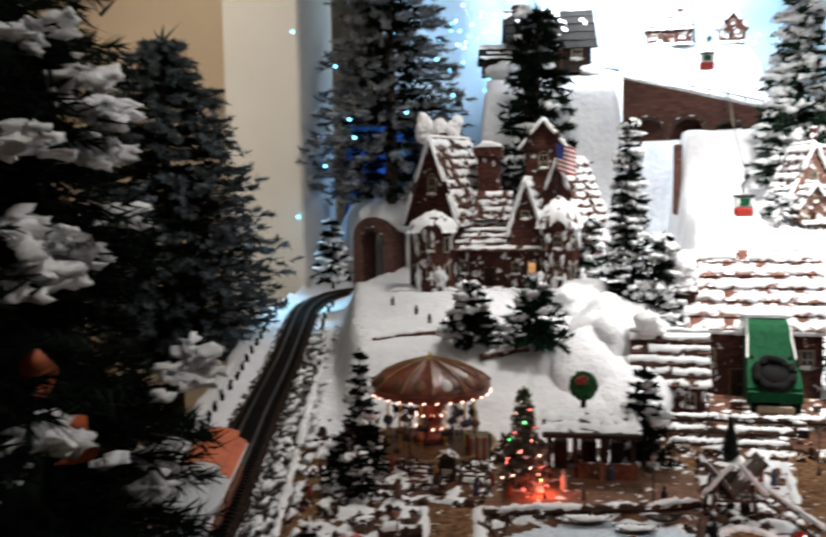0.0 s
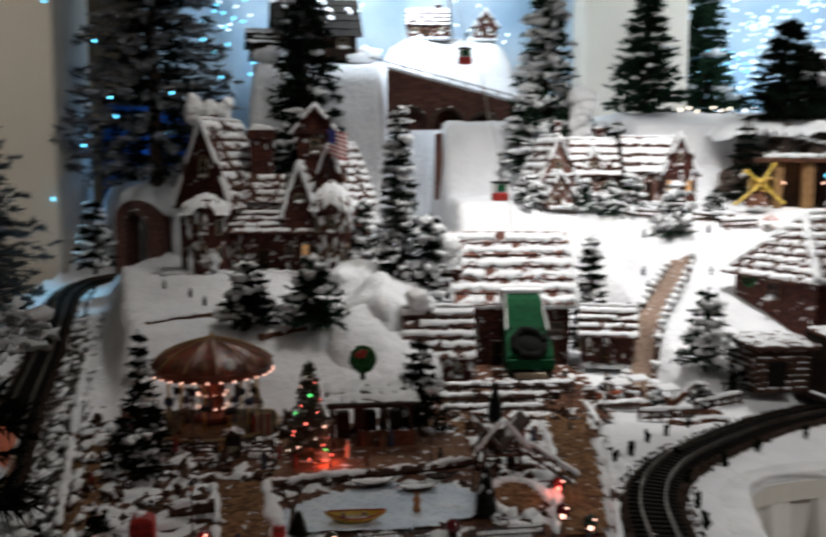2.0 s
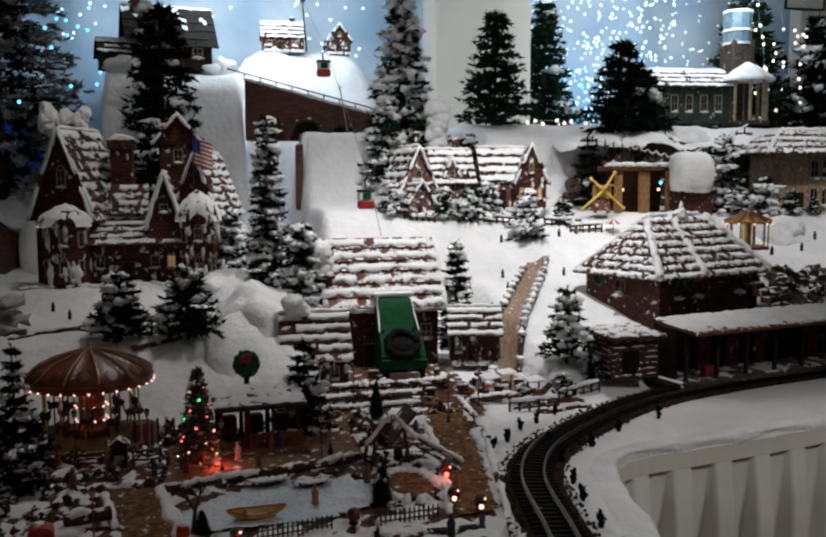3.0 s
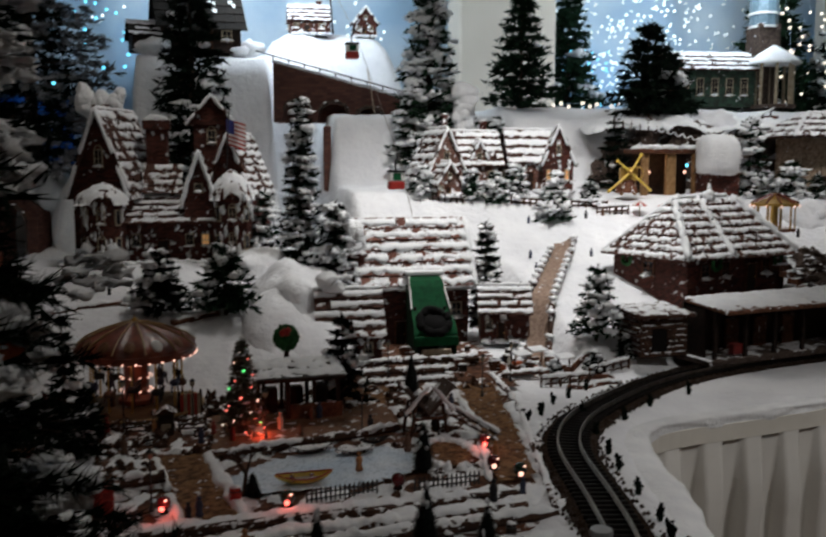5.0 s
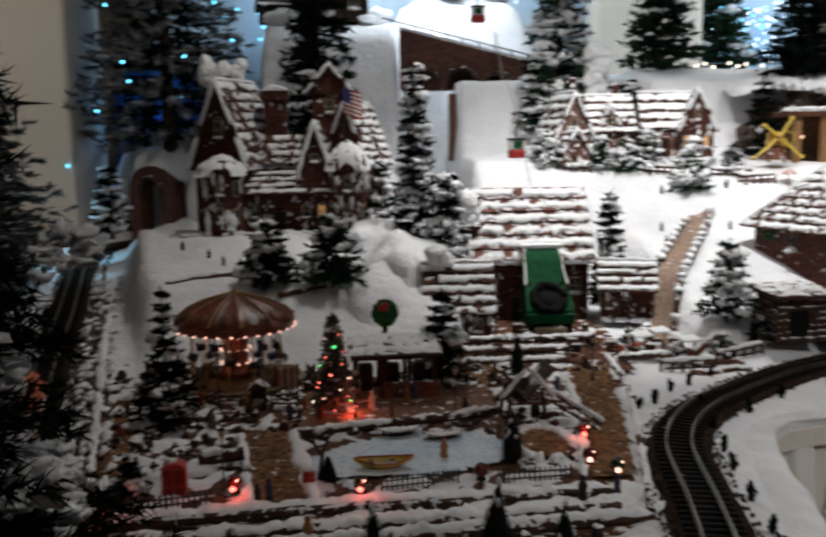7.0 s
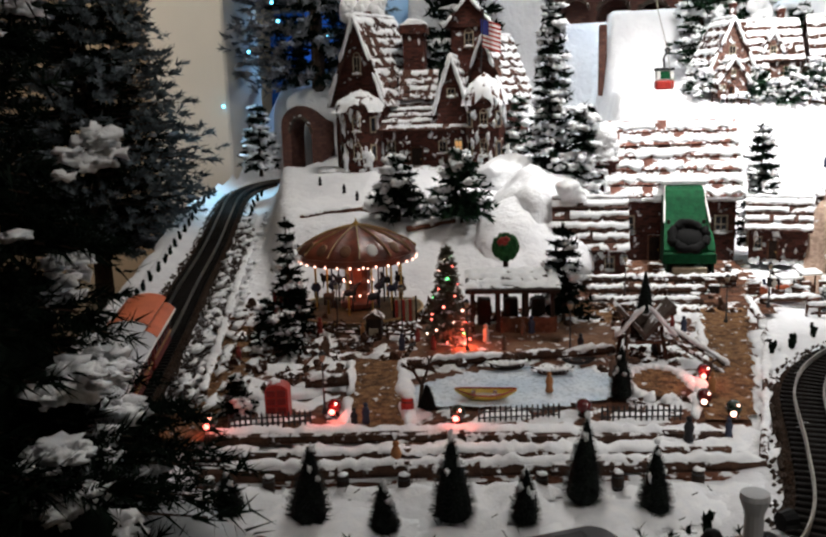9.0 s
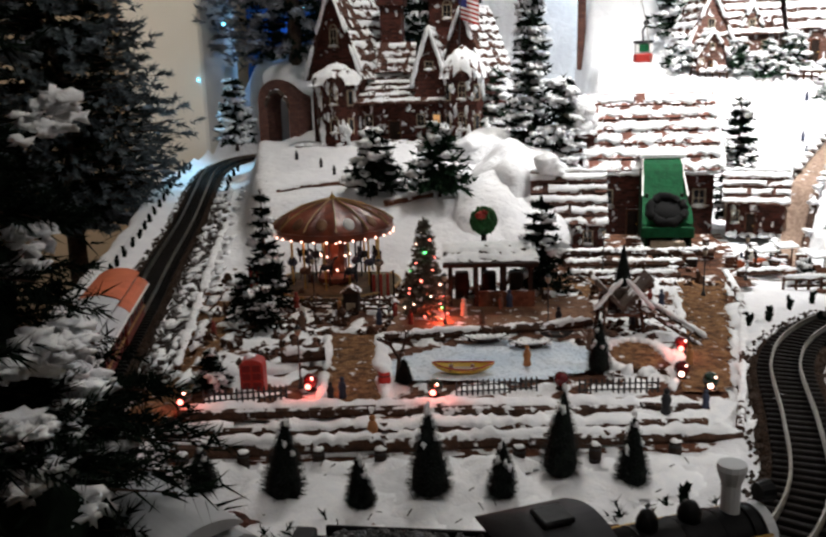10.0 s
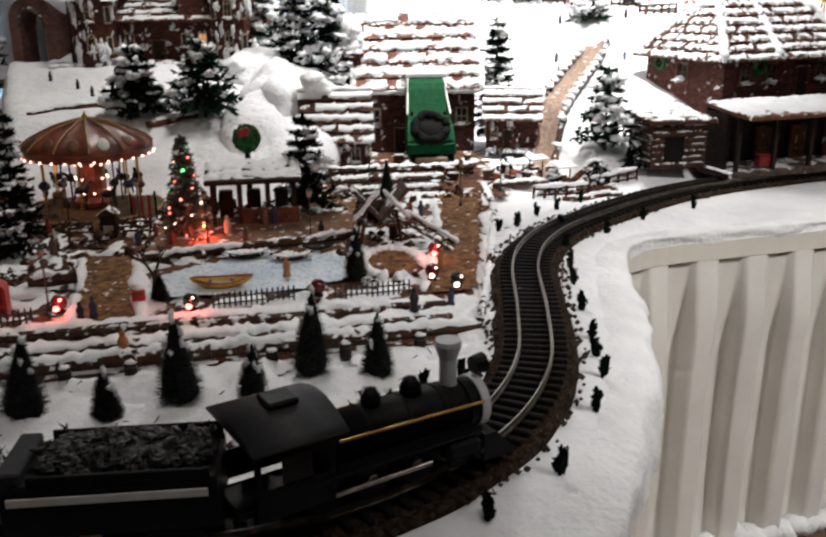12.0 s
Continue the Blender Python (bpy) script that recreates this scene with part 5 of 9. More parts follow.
def station():
    q = random.Random(23)
    t = thing("station_house", pose(1.545, 3.5, 0.96, 0, 0, 20), "brown stone station building with a snowy hipped shingle roof", "house")
    g = Geo()
    g.box((0, 0, 0.0), (0.5, 0.34, 0.3), 0.003)
    part("wall", g, BRICK, t)
    g = Geo()
    g.box((0.0, -0.215, -0.085), (0.48, 0.09, 0.1), 0.004)
    part("porch", g, DARKWOOD, t, "dark timber porch along the front")
    g = Geo()
    g.sheet(-.238, .238, -.258, -.175, lambda x, y: -0.0345, 0.005, 21, .3, .008)
    part("porch_snow", g, SNOW, t, "", True)["kind"] = "stuff"
    for k in range(9):
        g = Geo()
        g.box((-0.22 + 0.055 * k, -0.256, -0.02), (0.008, 0.008, 0.05), 0.001)
        part("baluster", g, WOOD, t)
    hip_roof(t, -0.28, 0.285, -0.2, 0.2, 0.112, 0.31, 0.15, 8, SHINGLE, q, (7, 6), True, 0.15)
    g = Geo()
    for x0, x1, r in ((-0.28, -0.15, 0.013), (-0.06, -0.03, 0.012), (0.285, 0.15, 0.012)):
        g.rope([(x0 + (x1 - x0) * k / 20, -0.202 + 0.195 * k / 20, 0.125 + 0.195 * k / 20) for k in range(21)], r, x0 * 7, 8)
    part("rib_snow", g, SNOW, t, "thick snow down the roof ribs", True)["kind"] = "stuff"
    g = Geo()
    g.blob((0.03, -0.005, 0.315), (0.03, 0.025, 0.022), 5, .4)
    g.blob((0.035, -0.005, 0.335), (0.009, 0.009, 0.03), 6, .4)
    part("ridge_snow", g, SNOW, t, "heap of snow on the ridge", True)["kind"] = "stuff"
    for x in (-0.17, -0.07, 0.14):
        window(t, (x, -0.174, 0.075), 0.04, 0.055, trim=WOOD)
    window(t, (-0.253, 0.0, 0.075), 0.05, 0.055, face="-x", trim=WOOD)
    door(t, (0.06, -0.174, 0.0), 0.045, 0.09)
    # wreaths on the walls
    for x, y, f in ((-0.12, -0.178, 0), (0.2, -0.178, 0), (-0.256, 0.1, 1)):
        g = Geo()
        g.rope([(x + (0 if f else 0.02 * math.cos(a)), y + (0.02 * math.cos(a) if f else 0), 0.1 + 0.02 * math.sin(a)) for a in np.linspace(0, 6.2832, 26)], 0.007, x * 9, 7)
        part("wreath", g, GREENT, t, "", True)
    
    # log cabin and the platform canopy before it
    c = thing("log_cabin", pose(1.095, 2.958, 0.843, 0, 0, 7) @ Matrix.Diagonal((0.68, 0.68, 0.84, 1)), "small log cabin with a snowy flat roof beside the line", "cabin")
    g = Geo()
    g.box((0, 0, 0.065), (0.2, 0.17, 0.13))
    part("wall_core", g, DARKWOOD, c)
    for z in range(7):
        for s, yy in ((-1, -0.088), (1, 0.088)):
            g = Geo()
            if s < 0 and 1 <= z <= 4:
                g.rod((-0.11, yy, 0.01 + z * .019), (-0.06, yy, 0.01 + z * .019), 0.0095, None, 7)
                part("log", g, LOG, c)
                g = Geo()
                g.rod((0.02, yy, 0.01 + z * .019), (0.11, yy, 0.01 + z * .019), 0.0095, None, 7)
            else:
                g.rod((-0.11, yy, 0.01 + z * .019), (0.11, yy, 0.01 + z * .019), 0.0095, None, 7)
            part("log", g, LOG, c)
        for xx in (-0.102, 0.102):
            g = Geo()
            g.rod((xx, -0.095, 0.018 + z * .019), (xx, 0.095, 0.018 + z * .019), 0.0095, None, 7)
            part("log", g, LOG, c)
    # flat panel on the wall core, the unlit inside of the doorway as colour
    g = Geo()
    g.box((-0.02, -0.0855, 0.05), (0.075, 0.006, 0.085), 0.001)
    part("doorway", g, mat("doorway_shade", (0.008, 0.006, 0.005), rough=0.9, scale=40, bump=0.0), c, "near-black panel painted as the doorway's shade")
    s = Geo()
    for z in range(7):
        s.ribbon([(-0.11 + .008 * i, -0.094, 0.017 + z * .019) for i in range(28) if not (1 <= z <= 4 and -.062 < -.11 + .008 * i < .022)], 0.008, 0.003, z + 2, .5)
        s.ribbon([(-0.109, -0.095 + .008 * i, 0.025 + z * .019) for i in range(24)], 0.008, 0.003, z + 20, .5)
    part("log_snow", s, SNOW, c, "snow along the logs", True)["kind"] = "stuff"
    g = Geo()
    g.box((0, -0.005, 0.15), (0.26, 0.235, 0.014), 0.003, Matrix.Rotation(radians(3), 4, "X"))
    part("roof", g, SHINGLE, c)
    g = Geo()
    g.sheet(-.132, .132, -.125, .112, lambda x, y: 0.157 + y * .052, 0.007, 3, .5)
    part("roof_snow", g, SNOW, c, "", True)["kind"] = "stuff"
    p = thing("platform_canopy", pose(1.52, 3.0, 0.82, 0, 0, 13), "long open platform canopy with a white snowy roof on dark posts", "canopy")
    g = Geo()
    g.box((0.045, 0.02, 0.008), (0.75, 0.2, 0.02), 0.003)
    part("platform", g, STONE, p)
    g = Geo()
    g.box((0.055, -0.035, 0.17), (0.75, 0.17, 0.012), 0.003, Matrix.Rotation(radians(5), 4, "X"))
    part("roof", g, WOOD, p)
    g = Geo()
    g.sheet(-.322, .432, -.122, .048, lambda x, y: 0.1765 + y * .0875, 0.009, 8, .7, .01)
    part("roof_snow", g, SNOW, p, "", True)["kind"] = "stuff"
    for x in np.linspace(-0.3, 0.38, 7):
        g = Geo()
        g.box((x, -0.07, 0.09), (0.012, 0.012, 0.15), 0.002)
        part("post", g, DARKWOOD, p)
        if q.random() < 0.7:
            g = Geo()
            g.box((x + .045, 0.03, 0.06), (0.05, 0.012, 0.1), 0.002)
            part("stall_board", g, WOOD, p)
    g = Geo()
    g.box((0.055, 0.048, 0.09), (0.74, 0.012, 0.16), 0.002)
    part("back_wall", g, DARKWOOD, p)
    # dark panel added at the left end to keep the canopy's inside in shade
    g = Geo()
    g.box((-0.31, 0.0, 0.085), (0.012, 0.084, 0.15), 0.002)
    part("end_wall", g, DARKWOOD, p)
    h = Geo()
    for k in range(70):
        u, v = q.random(), q.random()
        x, y, w = 1.84 + 0.34 * u, 3.2 + 0.2 * v + 0.1 * u, q.uniform(.018, .045)
        h.lump((x, y, 0.9 + 0.16 * v + 0.03 * q.random()), (w, w * .8, w * .6), k, .7)
    rub = solid("rubble_bank", h, STONE, I4, "heap of brown rubble stones dusted with snow beside the station", "rubble", "", "stuff")
    h = Geo()
    h.sheet(1.8, 2.24, 3.16, 3.5, lambda x, y: 0.92 + 0.16 * (y - 3.2 - .3 * (x - 1.84)) / .2 + .012 * noise.noise((x * 40, y * 40, 3)), 0.012, 13, .35, .012, 26)
    part("snow", h, SNOW, rub, "", True)["kind"] = "stuff"
    for k in range(4):
        st = thing("log_bench", pose(1.86 + 0.06 * k, 3.12 + .05 * k, 0.88 + 0.045 * k, 0, 0, 22), "long snowy log laid as a step beside the station", "log", "log steps by the station")
        h = Geo()
        h.rod((-0.02, 0, 0.01), (0.36, 0, 0.01), 0.012, 0.011, 8)
        part("log", h, LOG, st)
        h = Geo()
        h.ribbon([(-.02 + .012 * i, 0, 0.018) for i in range(32)], 0.02, 0.008, k + 3, .35)
        part("snow", h, SNOW, st, "", True)["kind"] = "stuff"
    r = thing("red_crate", pose(1.33, 2.9, 0.842, 0, 0, 13), "small red wooden crate under the platform canopy", "crate")
    g = Geo()
    g.box((0, 0, 0.014), (0.034, 0.026, 0.028), 0.003)
    part("body", g, COACHR, r)
    g = Geo()
    g.box((0, 0, 0.03), (0.037, 0.029, 0.004), 0.001)
    part("lid", g, COACHR, r)


station()

# cottages on the upper terrace
PINKISH = mat("weathered_pink_brick", (0.25, 0.13, 0.1), (0.09, 0.045, 0.035), rough=0.85, brick=0.014, bump=0.7, fine=200, snow=0.5, snow_scale=45)
cottage(pose(0.755, 4.24, 1.27, 0, 0, 14), 0.16, 0.17, 0.1, 0.17, "y", "snowy brick cottage with a steep front gable", 31, walls=PINKISH, rows=6, cols=3, snow=1.0)
cottage(pose(0.76, 4.11, 1.265, 0, 0, 8), 0.1, 0.09, 0.06, 0.075, "y", "low snow-covered porch house with a small gable", 38, walls=PINKISH, rows=4, cols=2, snow=1.05, windows=1, chim=False)
cottage(pose(0.915, 4.27, 1.28, 0, 0, 2), 0.2, 0.17, 0.12, 0.13, "x", "snowy brown cottage with a dormer window", 32, walls=PINKISH, rows=5, cols=3, snow=1.0, dormer=True)
cottage(pose(1.16, 4.27, 1.28, 0, 0, -3), 0.2, 0.19, 0.13, 0.13, "x", "brown brick house with a thick white snow roof", 33, walls=PINKISH, rows=4, cols=3, snow=1.1, lit=True, chim=False)
cottage(pose(1.265, 4.2, 1.28, 0, 0, -14), 0.12, 0.17, 0.13, 0.14, "y", "reddish gabled house front with lit windows", 34, rows=5, cols=3, snow=0.95, lit=True, chim=False)
# far hill houses
cottage(pose(0.35, 5.62, 2.105), 0.22, 0.12, 0.08, 0.08, "x", "tiny far snowy house on the upper hill", 35, rows=4, cols=3, snow=1.0)
cottage(pose(0.66, 5.64, 2.105), 0.12, 0.1, 0.08, 0.08, "y", "tiny far snowy house with a pointed gable", 36, rows=4, cols=2, snow=1.0, chim=False)
# right edge house


def stone_house():
    """Two-storey tan stone house with tall windows under a broad snowy hipped roof."""
    q = random.Random(37)
    t = thing("stone_house", pose(2.66, 4.3, 1.24), "tan rubble stone house with tall windows and a snowy hipped roof", "house")
    g = Geo()
    g.box((0, 0, 0.135), (0.46, 0.2, 0.28), 0.003)
    part("wall", g, mat("tan_rubble", (0.46, 0.36, 0.27), (0.22, 0.15, 0.1), rough=0.9, scale=60, bump=1.0, fine=80, depth=0.006, snow=0.2, snow_scale=45), t)
    hip_roof(t, -0.34, 0.3, -0.2, 0.2, 0.27, 0.385, 0.2, 4, SHINGLE, q, (5, 4), False)
    for z in (0.08, 0.205):
        for x in (-0.03, 0.03, 0.09, 0.15):
            window(t, (x, -0.103, z), 0.042, 0.085, trim=CREAM)
    door(t, (-0.11, -0.103, 0), 0.045, 0.1)
    g = Geo()
    wall_snow(g, -0.22, 0.2, -0.103, 0, 0.26, 26, q)
    part("wall_snow", g, SNOW, t, "", True)["kind"] = "stuff"
    for x, y, h in ((2.46, 4.12, 0.11), (2.56, 4.1, 0.08)):
        fir(pose(x, y, height(x, y) - .005), h, h * .45, int(x * 100), "small snowy shrub before the stone house", NEEDLE, rows=8, arms=8, blades=8, snow=0.5, group="shrubs by the stone house", fat=1.2)


stone_house()



TARRED = mat("tarred_shingle", (0.014, 0.011, 0.009), (0.006, 0.005, 0.004), rough=0.85, scale=60, bump=0.5)


def chalet():
    q = random.Random(51)
    t = thing("chalet", pose(-0.24, 5.24, 1.94, 0, 0, 12), "dark brown chalet with a chimney on the high snow cliff", "house")
    g = Geo()
    gable_body(g, (0, 0, 0), 0.38, 0.26, 0.14, 0.17, "x")
    part("wall", g, DARKWOOD, t)
    gable_roof(t, (0, 0, 0), 0.38, 0.26, 0.14, 0.17, "x", 5, 4, TARRED, q, 0.03, snow=0.4)
    chimney(t, (-0.13, 0.02, 0.2), 0.07, 0.13)
    door(t, (0.02, -0.134, 0), 0.05, 0.1)
    for x in (-0.12, 0.12):
        window(t, (x, -0.134, 0.08), 0.045, 0.05)
    g = Geo()
    snow_base = [(-0.24, 0.04), (-0.2, 0.05), (0.2, 0.03), (0.24, 0.05)]
    for x, z in snow_base:
        g.lump((x, -0.1, z * 0.4), (0.07, 0.06, z), x * 9, .4)
    part("drift", g, SNOW, t, "", True)["kind"] = "stuff"
    g = Geo()
    gable_body(g, (-0.24, -0.02, 0), 0.16, 0.2, 0.07, 0.07, "x")
    part("lean_to", g, DARKWOOD, t)
    gable_roof(t, (-0.24, -0.02, 0), 0.16, 0.2, 0.07, 0.07, "x", 3, 2, TARRED, q, 0.02, snow=1.0)


chalet()


def viaduct():
    """Masonry bridge falling from the cliff to the right, with arches and a rail on top."""
    t = thing("masonry_bridge", I4, "red-brown masonry bridge with arches and snowy parapet", "bridge")
    a, b = Vector((0.12, 5.0, 1.885)), Vector((0.86, 4.86, 1.68))
    n = 40
    arches = [(0.12, 0.07, 1.68), (0.3, 0.075, 1.67), (0.48, 0.07, 1.65), (0.64, 0.06, 1.63)]
    g = Geo()
    for i in range(n + 1):
        u = i / n
        p = a.lerp(b, u)
        s = u * (b - a).length
        low = 1.60
        for c, r, z in arches:
            if abs(s - c) < r:
                low = max(low, z - 0.03 + math.sqrt(r * r - (s - c) ** 2) * 0.75)
        low = min(low, p.z - 0.03)
        g.v += [(p.x, p.y, low), (p.x, p.y, p.z), (p.x + .02, p.y + 0.09, p.z), (p.x + .02, p.y + 0.09, low)]
    for i in range(n):
        for k in range(4):
            g.f.append((4 * i + k, 4 * i + (k + 1) % 4, 4 * i + 4 + (k + 1) % 4, 4 * i + 4 + k))
    g.f += [(0, 1, 2, 3), (4 * n, 4 * n + 1, 4 * n + 2, 4 * n + 3)]
    part("span", g, BRIDGE, t)
    # panel added behind the arches so their openings read as dark recesses
    g = Geo()
    for i in range(n + 1):
        p = a.lerp(b, i / n)
        g.v += [(p.x + .02, p.y + 0.094, 1.6), (p.x + .02, p.y + 0.094, p.z - .012), (p.x + .02, p.y + 0.12, p.z - .012), (p.x + .02, p.y + 0.12, 1.6)]
    for i in range(n):
        for k in range(4):
            g.f.append((4 * i + k, 4 * i + (k + 1) % 4, 4 * i + 4 + (k + 1) % 4, 4 * i + 4 + k))
    part("back_wall", g, BRIDGE, t)
    for c, r, z in arches:
        pts = []
        for th in np.linspace(0, math.pi, 15):
            p = a.lerp(b, (c - r * math.cos(th)) / (b - a).length)
            pts.append((p.x, p.y - 0.006, z - .03 + r * math.sin(th) * 0.75))
        g = Geo()
        g.rope(pts, 0.009, c * 9, 6)
        part("arch_ring", g, STONE, t)
    g = Geo()
    for i in range(n):
        p = a.lerp(b, (i + .5) / n)
        g.lump((p.x, p.y + .01, p.z + 0.006), (0.016, 0.022, 0.009), i, .4)
    part("parapet_snow", g, SNOW, t, "", True)["kind"] = "stuff"
    g = Geo()
    g.box((0.35, 4.74, 1.42), (0.035, 0.03, 0.3), 0.006)
    part("pier", g, BRIDGE, t)
    g = Geo()
    up = Vector((0, 0, 0.03))
    g.tube([a + up + Vector((-0.08, 0, 0.02)), b + up], 0.0035)
    part("hand_rail", g, DARKWOOD, t)
    for i in range(0, n + 1, 4):
        p = a.lerp(b, i / n)
        g = Geo()
        g.rod(p, p + up, 0.0035, None, 5)
        part("rail_post", g, DARKWOOD, t)


viaduct()


def tunnel_portal():
    """Brick arch where the line goes into the snow hill."""
    t = thing("tunnel_portal", pose(-1.05, 5.0, 0.9, 0, 0, -25), "dark red brick tunnel arch under a snow drift", "tunnel")
    g = Geo()
    w, h, n = 0.125, 0.36, 14
    outer = [(-w, 0), (-w, h * 0.72)] + [(-w * math.cos(math.pi * k / n), h * 0.72 + 0.28 * h * math.sin(math.pi * k / n)) for k in range(1, n)] + [(w, h * 0.72), (w, 0)]
    iw = 0.066
    inner = [(-iw, 0), (-iw, h * 0.62)] + [(-iw * math.cos(math.pi * k / n), h * 0.62 + iw * 1.2 * math.sin(math.pi * k / n)) for k in range(1, n)] + [(iw, h * 0.62), (iw, 0)]
    m = len(outer)
    for y in (-0.05, 0.05):
        g.v += [(x, y, z) for x, z in outer] + [(x, y, z) for x, z in inner]
    for i in range(m - 1):
        g.f += [(i, i + 1, m + i + 1, m + i), (2 * m + i, 3 * m + i, 3 * m + i + 1, 2 * m + i + 1),
                (i, 2 * m + i, 2 * m + i + 1, i + 1), (m + i, m + i + 1, 3 * m + i + 1, 3 * m + i)]
    part("arch", g, BRIDGE, t)
    g = Geo()
    g.rope([(-iw * 1.05 * math.cos(a), -0.055, h * .62 + iw * 1.25 * math.sin(a)) for a in np.linspace(0, math.pi, 15)], 0.009, 2, 7)
    part("arch_ring", g, STONE, t)
    g = Geo()
    q = random.Random(3)
    for c, s, k in (((0.02, 0.2, h * 0.98), (0.2, 0.24, 0.12), 4), ((0.26, 0.2, h * 0.55), (0.17, 0.24, 0.24), 5), ((-0.2, 0.22, h * 0.62), (0.1, 0.22, 0.28), 6), ((0.0, 0.16, 0.08), (0.1, 0.06, 0.22), 7)):
        g = Geo()
        g.blob(c, s, k)
        solid("snow_drift", g, FLUFF, pose(-1.05, 5.0, 0.9, 0, 0, -25), "soft cotton snow heaped round the tunnel arch", "snow", "snow drifts at the tunnel", smooth=True)


tunnel_portal()


def church():
    q = random.Random(61)
    t = thing("meeting_hall", pose(2.42, 5.05, 1.7, 0, 0, -6), "dark green hall with a snowy roof on the upper terrace", "house")
    g = Geo()
    gable_body(g, (0, 0, 0), 0.44, 0.26, 0.2, 0.09, "x")
    part("wall", g, GREENW, t)
    gable_roof(t, (0, 0, 0), 0.44, 0.26, 0.2, 0.09, "x", 4, 5, SHINGLE, q, 0.025, snow=0.95)
    for x in (-0.16, -0.08, 0.0, 0.08, 0.16):
        window(t, (x, -0.134, 0.1), 0.035, 0.09)
    b = thing("bell_tower", pose(2.76, 5.05, 1.7), "blue-grey glazed bell tower with white bands", "tower")
    g = Geo()
    g.box((0, 0, 0.22), (0.13, 0.13, 0.46), 0.004)
    part("shaft", g, STONE, b)
    g = Geo()
    g.lathe((0, 0, 0.43), [(0.075, 0), (0.075, 0.17), (0.065, 0.18)], 10)
    part("lantern", g, TEAL, b)
    for z in (0.43, 0.5, 0.6):
        g = Geo()
        g.lathe((0, 0, z), [(0.08, 0), (0.08, 0.012)], 10)
        part("band", g, WHITEP, b)
    z = thing("gazebo", pose(2.73, 4.9, 1.69), "small columned gazebo with pale posts and a snowy roof", "gazebo")
    g = Geo()
    g.lathe((0, 0, 0), [(0.12, 0), (0.12, 0.02)], 8)
    part("base", g, STONE, z)
    for k in range(8):
        a = 6.2832 * (k + .5) / 8
        g = Geo()
        g.rod((0.1 * math.cos(a), 0.1 * math.sin(a), 0.02), (0.1 * math.cos(a), 0.1 * math.sin(a), 0.23), 0.009, None, 7)
        part("column", g, CREAM, z)
    g = Geo()
    g.lathe((0, 0, 0.23), [(0.145, 0), (0.14, 0.012), (0.08, 0.06), (0.01, 0.1)], 8)
    part("roof", g, SNOW, z, "snow-covered roof")
    h = thing("rock_ledge", pose(2.0, 4.5, 1.28), "dark rock outcrop under the upper terrace with snow on top", "rock")
    g = Geo()
    for k in range(60):
        x = q.uniform(-.42, .45)
        g.lump((x, q.uniform(-.07, .07), q.uniform(0, .26)), (0.07, 0.05, 0.06), k, .6)
    part("rock", g, STONE, h)["kind"] = "stuff"
    g = Geo()
    g.sheet(-.5, .5, -.13, .14, lambda x, y: 0.29 + .05 * noise.noise((x * 7, y * 7, 2)) + .1 * y, 0.03, 9, .75, .014, 14)
    part("snow_cap", g, SNOW, h, "", True)["kind"] = "stuff"


church()

# ---- the town square ----
DECK = 0.80


def floor_patch(name, poly, z, material, label, category, step=0.02, wob=0.003):
    """A slightly uneven sheet with a ragged rim."""
    xs, ys = [p[0] for p in poly], [p[1] for p in poly]
    gx, gy = np.arange(min(xs) - step, max(xs) + 2 * step, step), np.arange(min(ys) - step, max(ys) + 2 * step, step)
    X, Y = np.meshgrid(gx, gy)
    keep = inside([tuple(p) for p in poly], X, Y)
    g = Geo()
    for x, y in zip(X.ravel(), Y.ravel()):
        n = noise.noise((x * 40, y * 40, 1))
        g.v.append((x + 0.6 * step * n, y + 0.6 * step * noise.noise((x * 40, y * 40, 7)), z + wob * (n + noise.noise((x * 12, y * 12, 4)))))
    ny, nx = X.shape
    for j in range(ny - 1):
        for i in range(nx - 1):
            if keep[j, i] or keep[j + 1, i + 1]:
                k = j * nx + i
                g.f.append((k, k + 1, k + nx + 1, k + nx))
    used = sorted({i for f in g.f for i in f})
    back = {a: b for b, a in enumerate(used)}
    g.v = [g.v[i] for i in used]
    g.f = [[back[i] for i in f] for f in g.f]
    return solid(name, g, material, I4, label, category, "", "structure", True)


floor_patch("pavement_square", [(-0.40, 1.985), (0.43, 2.07), (0.585, 2.65), (0.63, 3.0), (0.1, 3.0), (-0.2, 2.95), (-0.66, 2.97), (-0.55, 2.5)],
            DECK, SQUARE, "brown ground of the town square dusted with snow", "ground")
floor_patch("pavement_shelf", [(-0.36, 1.865), (0.44, 1.975), (0.43, 2.07), (-0.40, 1.985)], 0.792, GLITTER, "snow-covered shelf between two log walls", "ground")
floor_patch("path", [(-0.165, 2.04), (-0.09, 2.05), (-0.155, 2.4), (-0.24, 2.4)], DECK + 0.007, GRAVEL, "tan gravel path through the square", "path", 0.012)
floor_patch("path_side", [(0.385, 2.13), (0.455, 2.14), (0.585, 2.85), (0.485, 2.84)], DECK + 0.007, GRAVEL, "tan gravel path beside the railway", "path", 0.012)
floor_patch("path_oval", [(0.328 + 0.044 * math.cos(a / 3), 2.3 + 0.075 * math.sin(a / 3)) for a in range(19)], DECK + 0.007, GRAVEL, "oval patch of tan gravel in the snow", "path", 0.01)
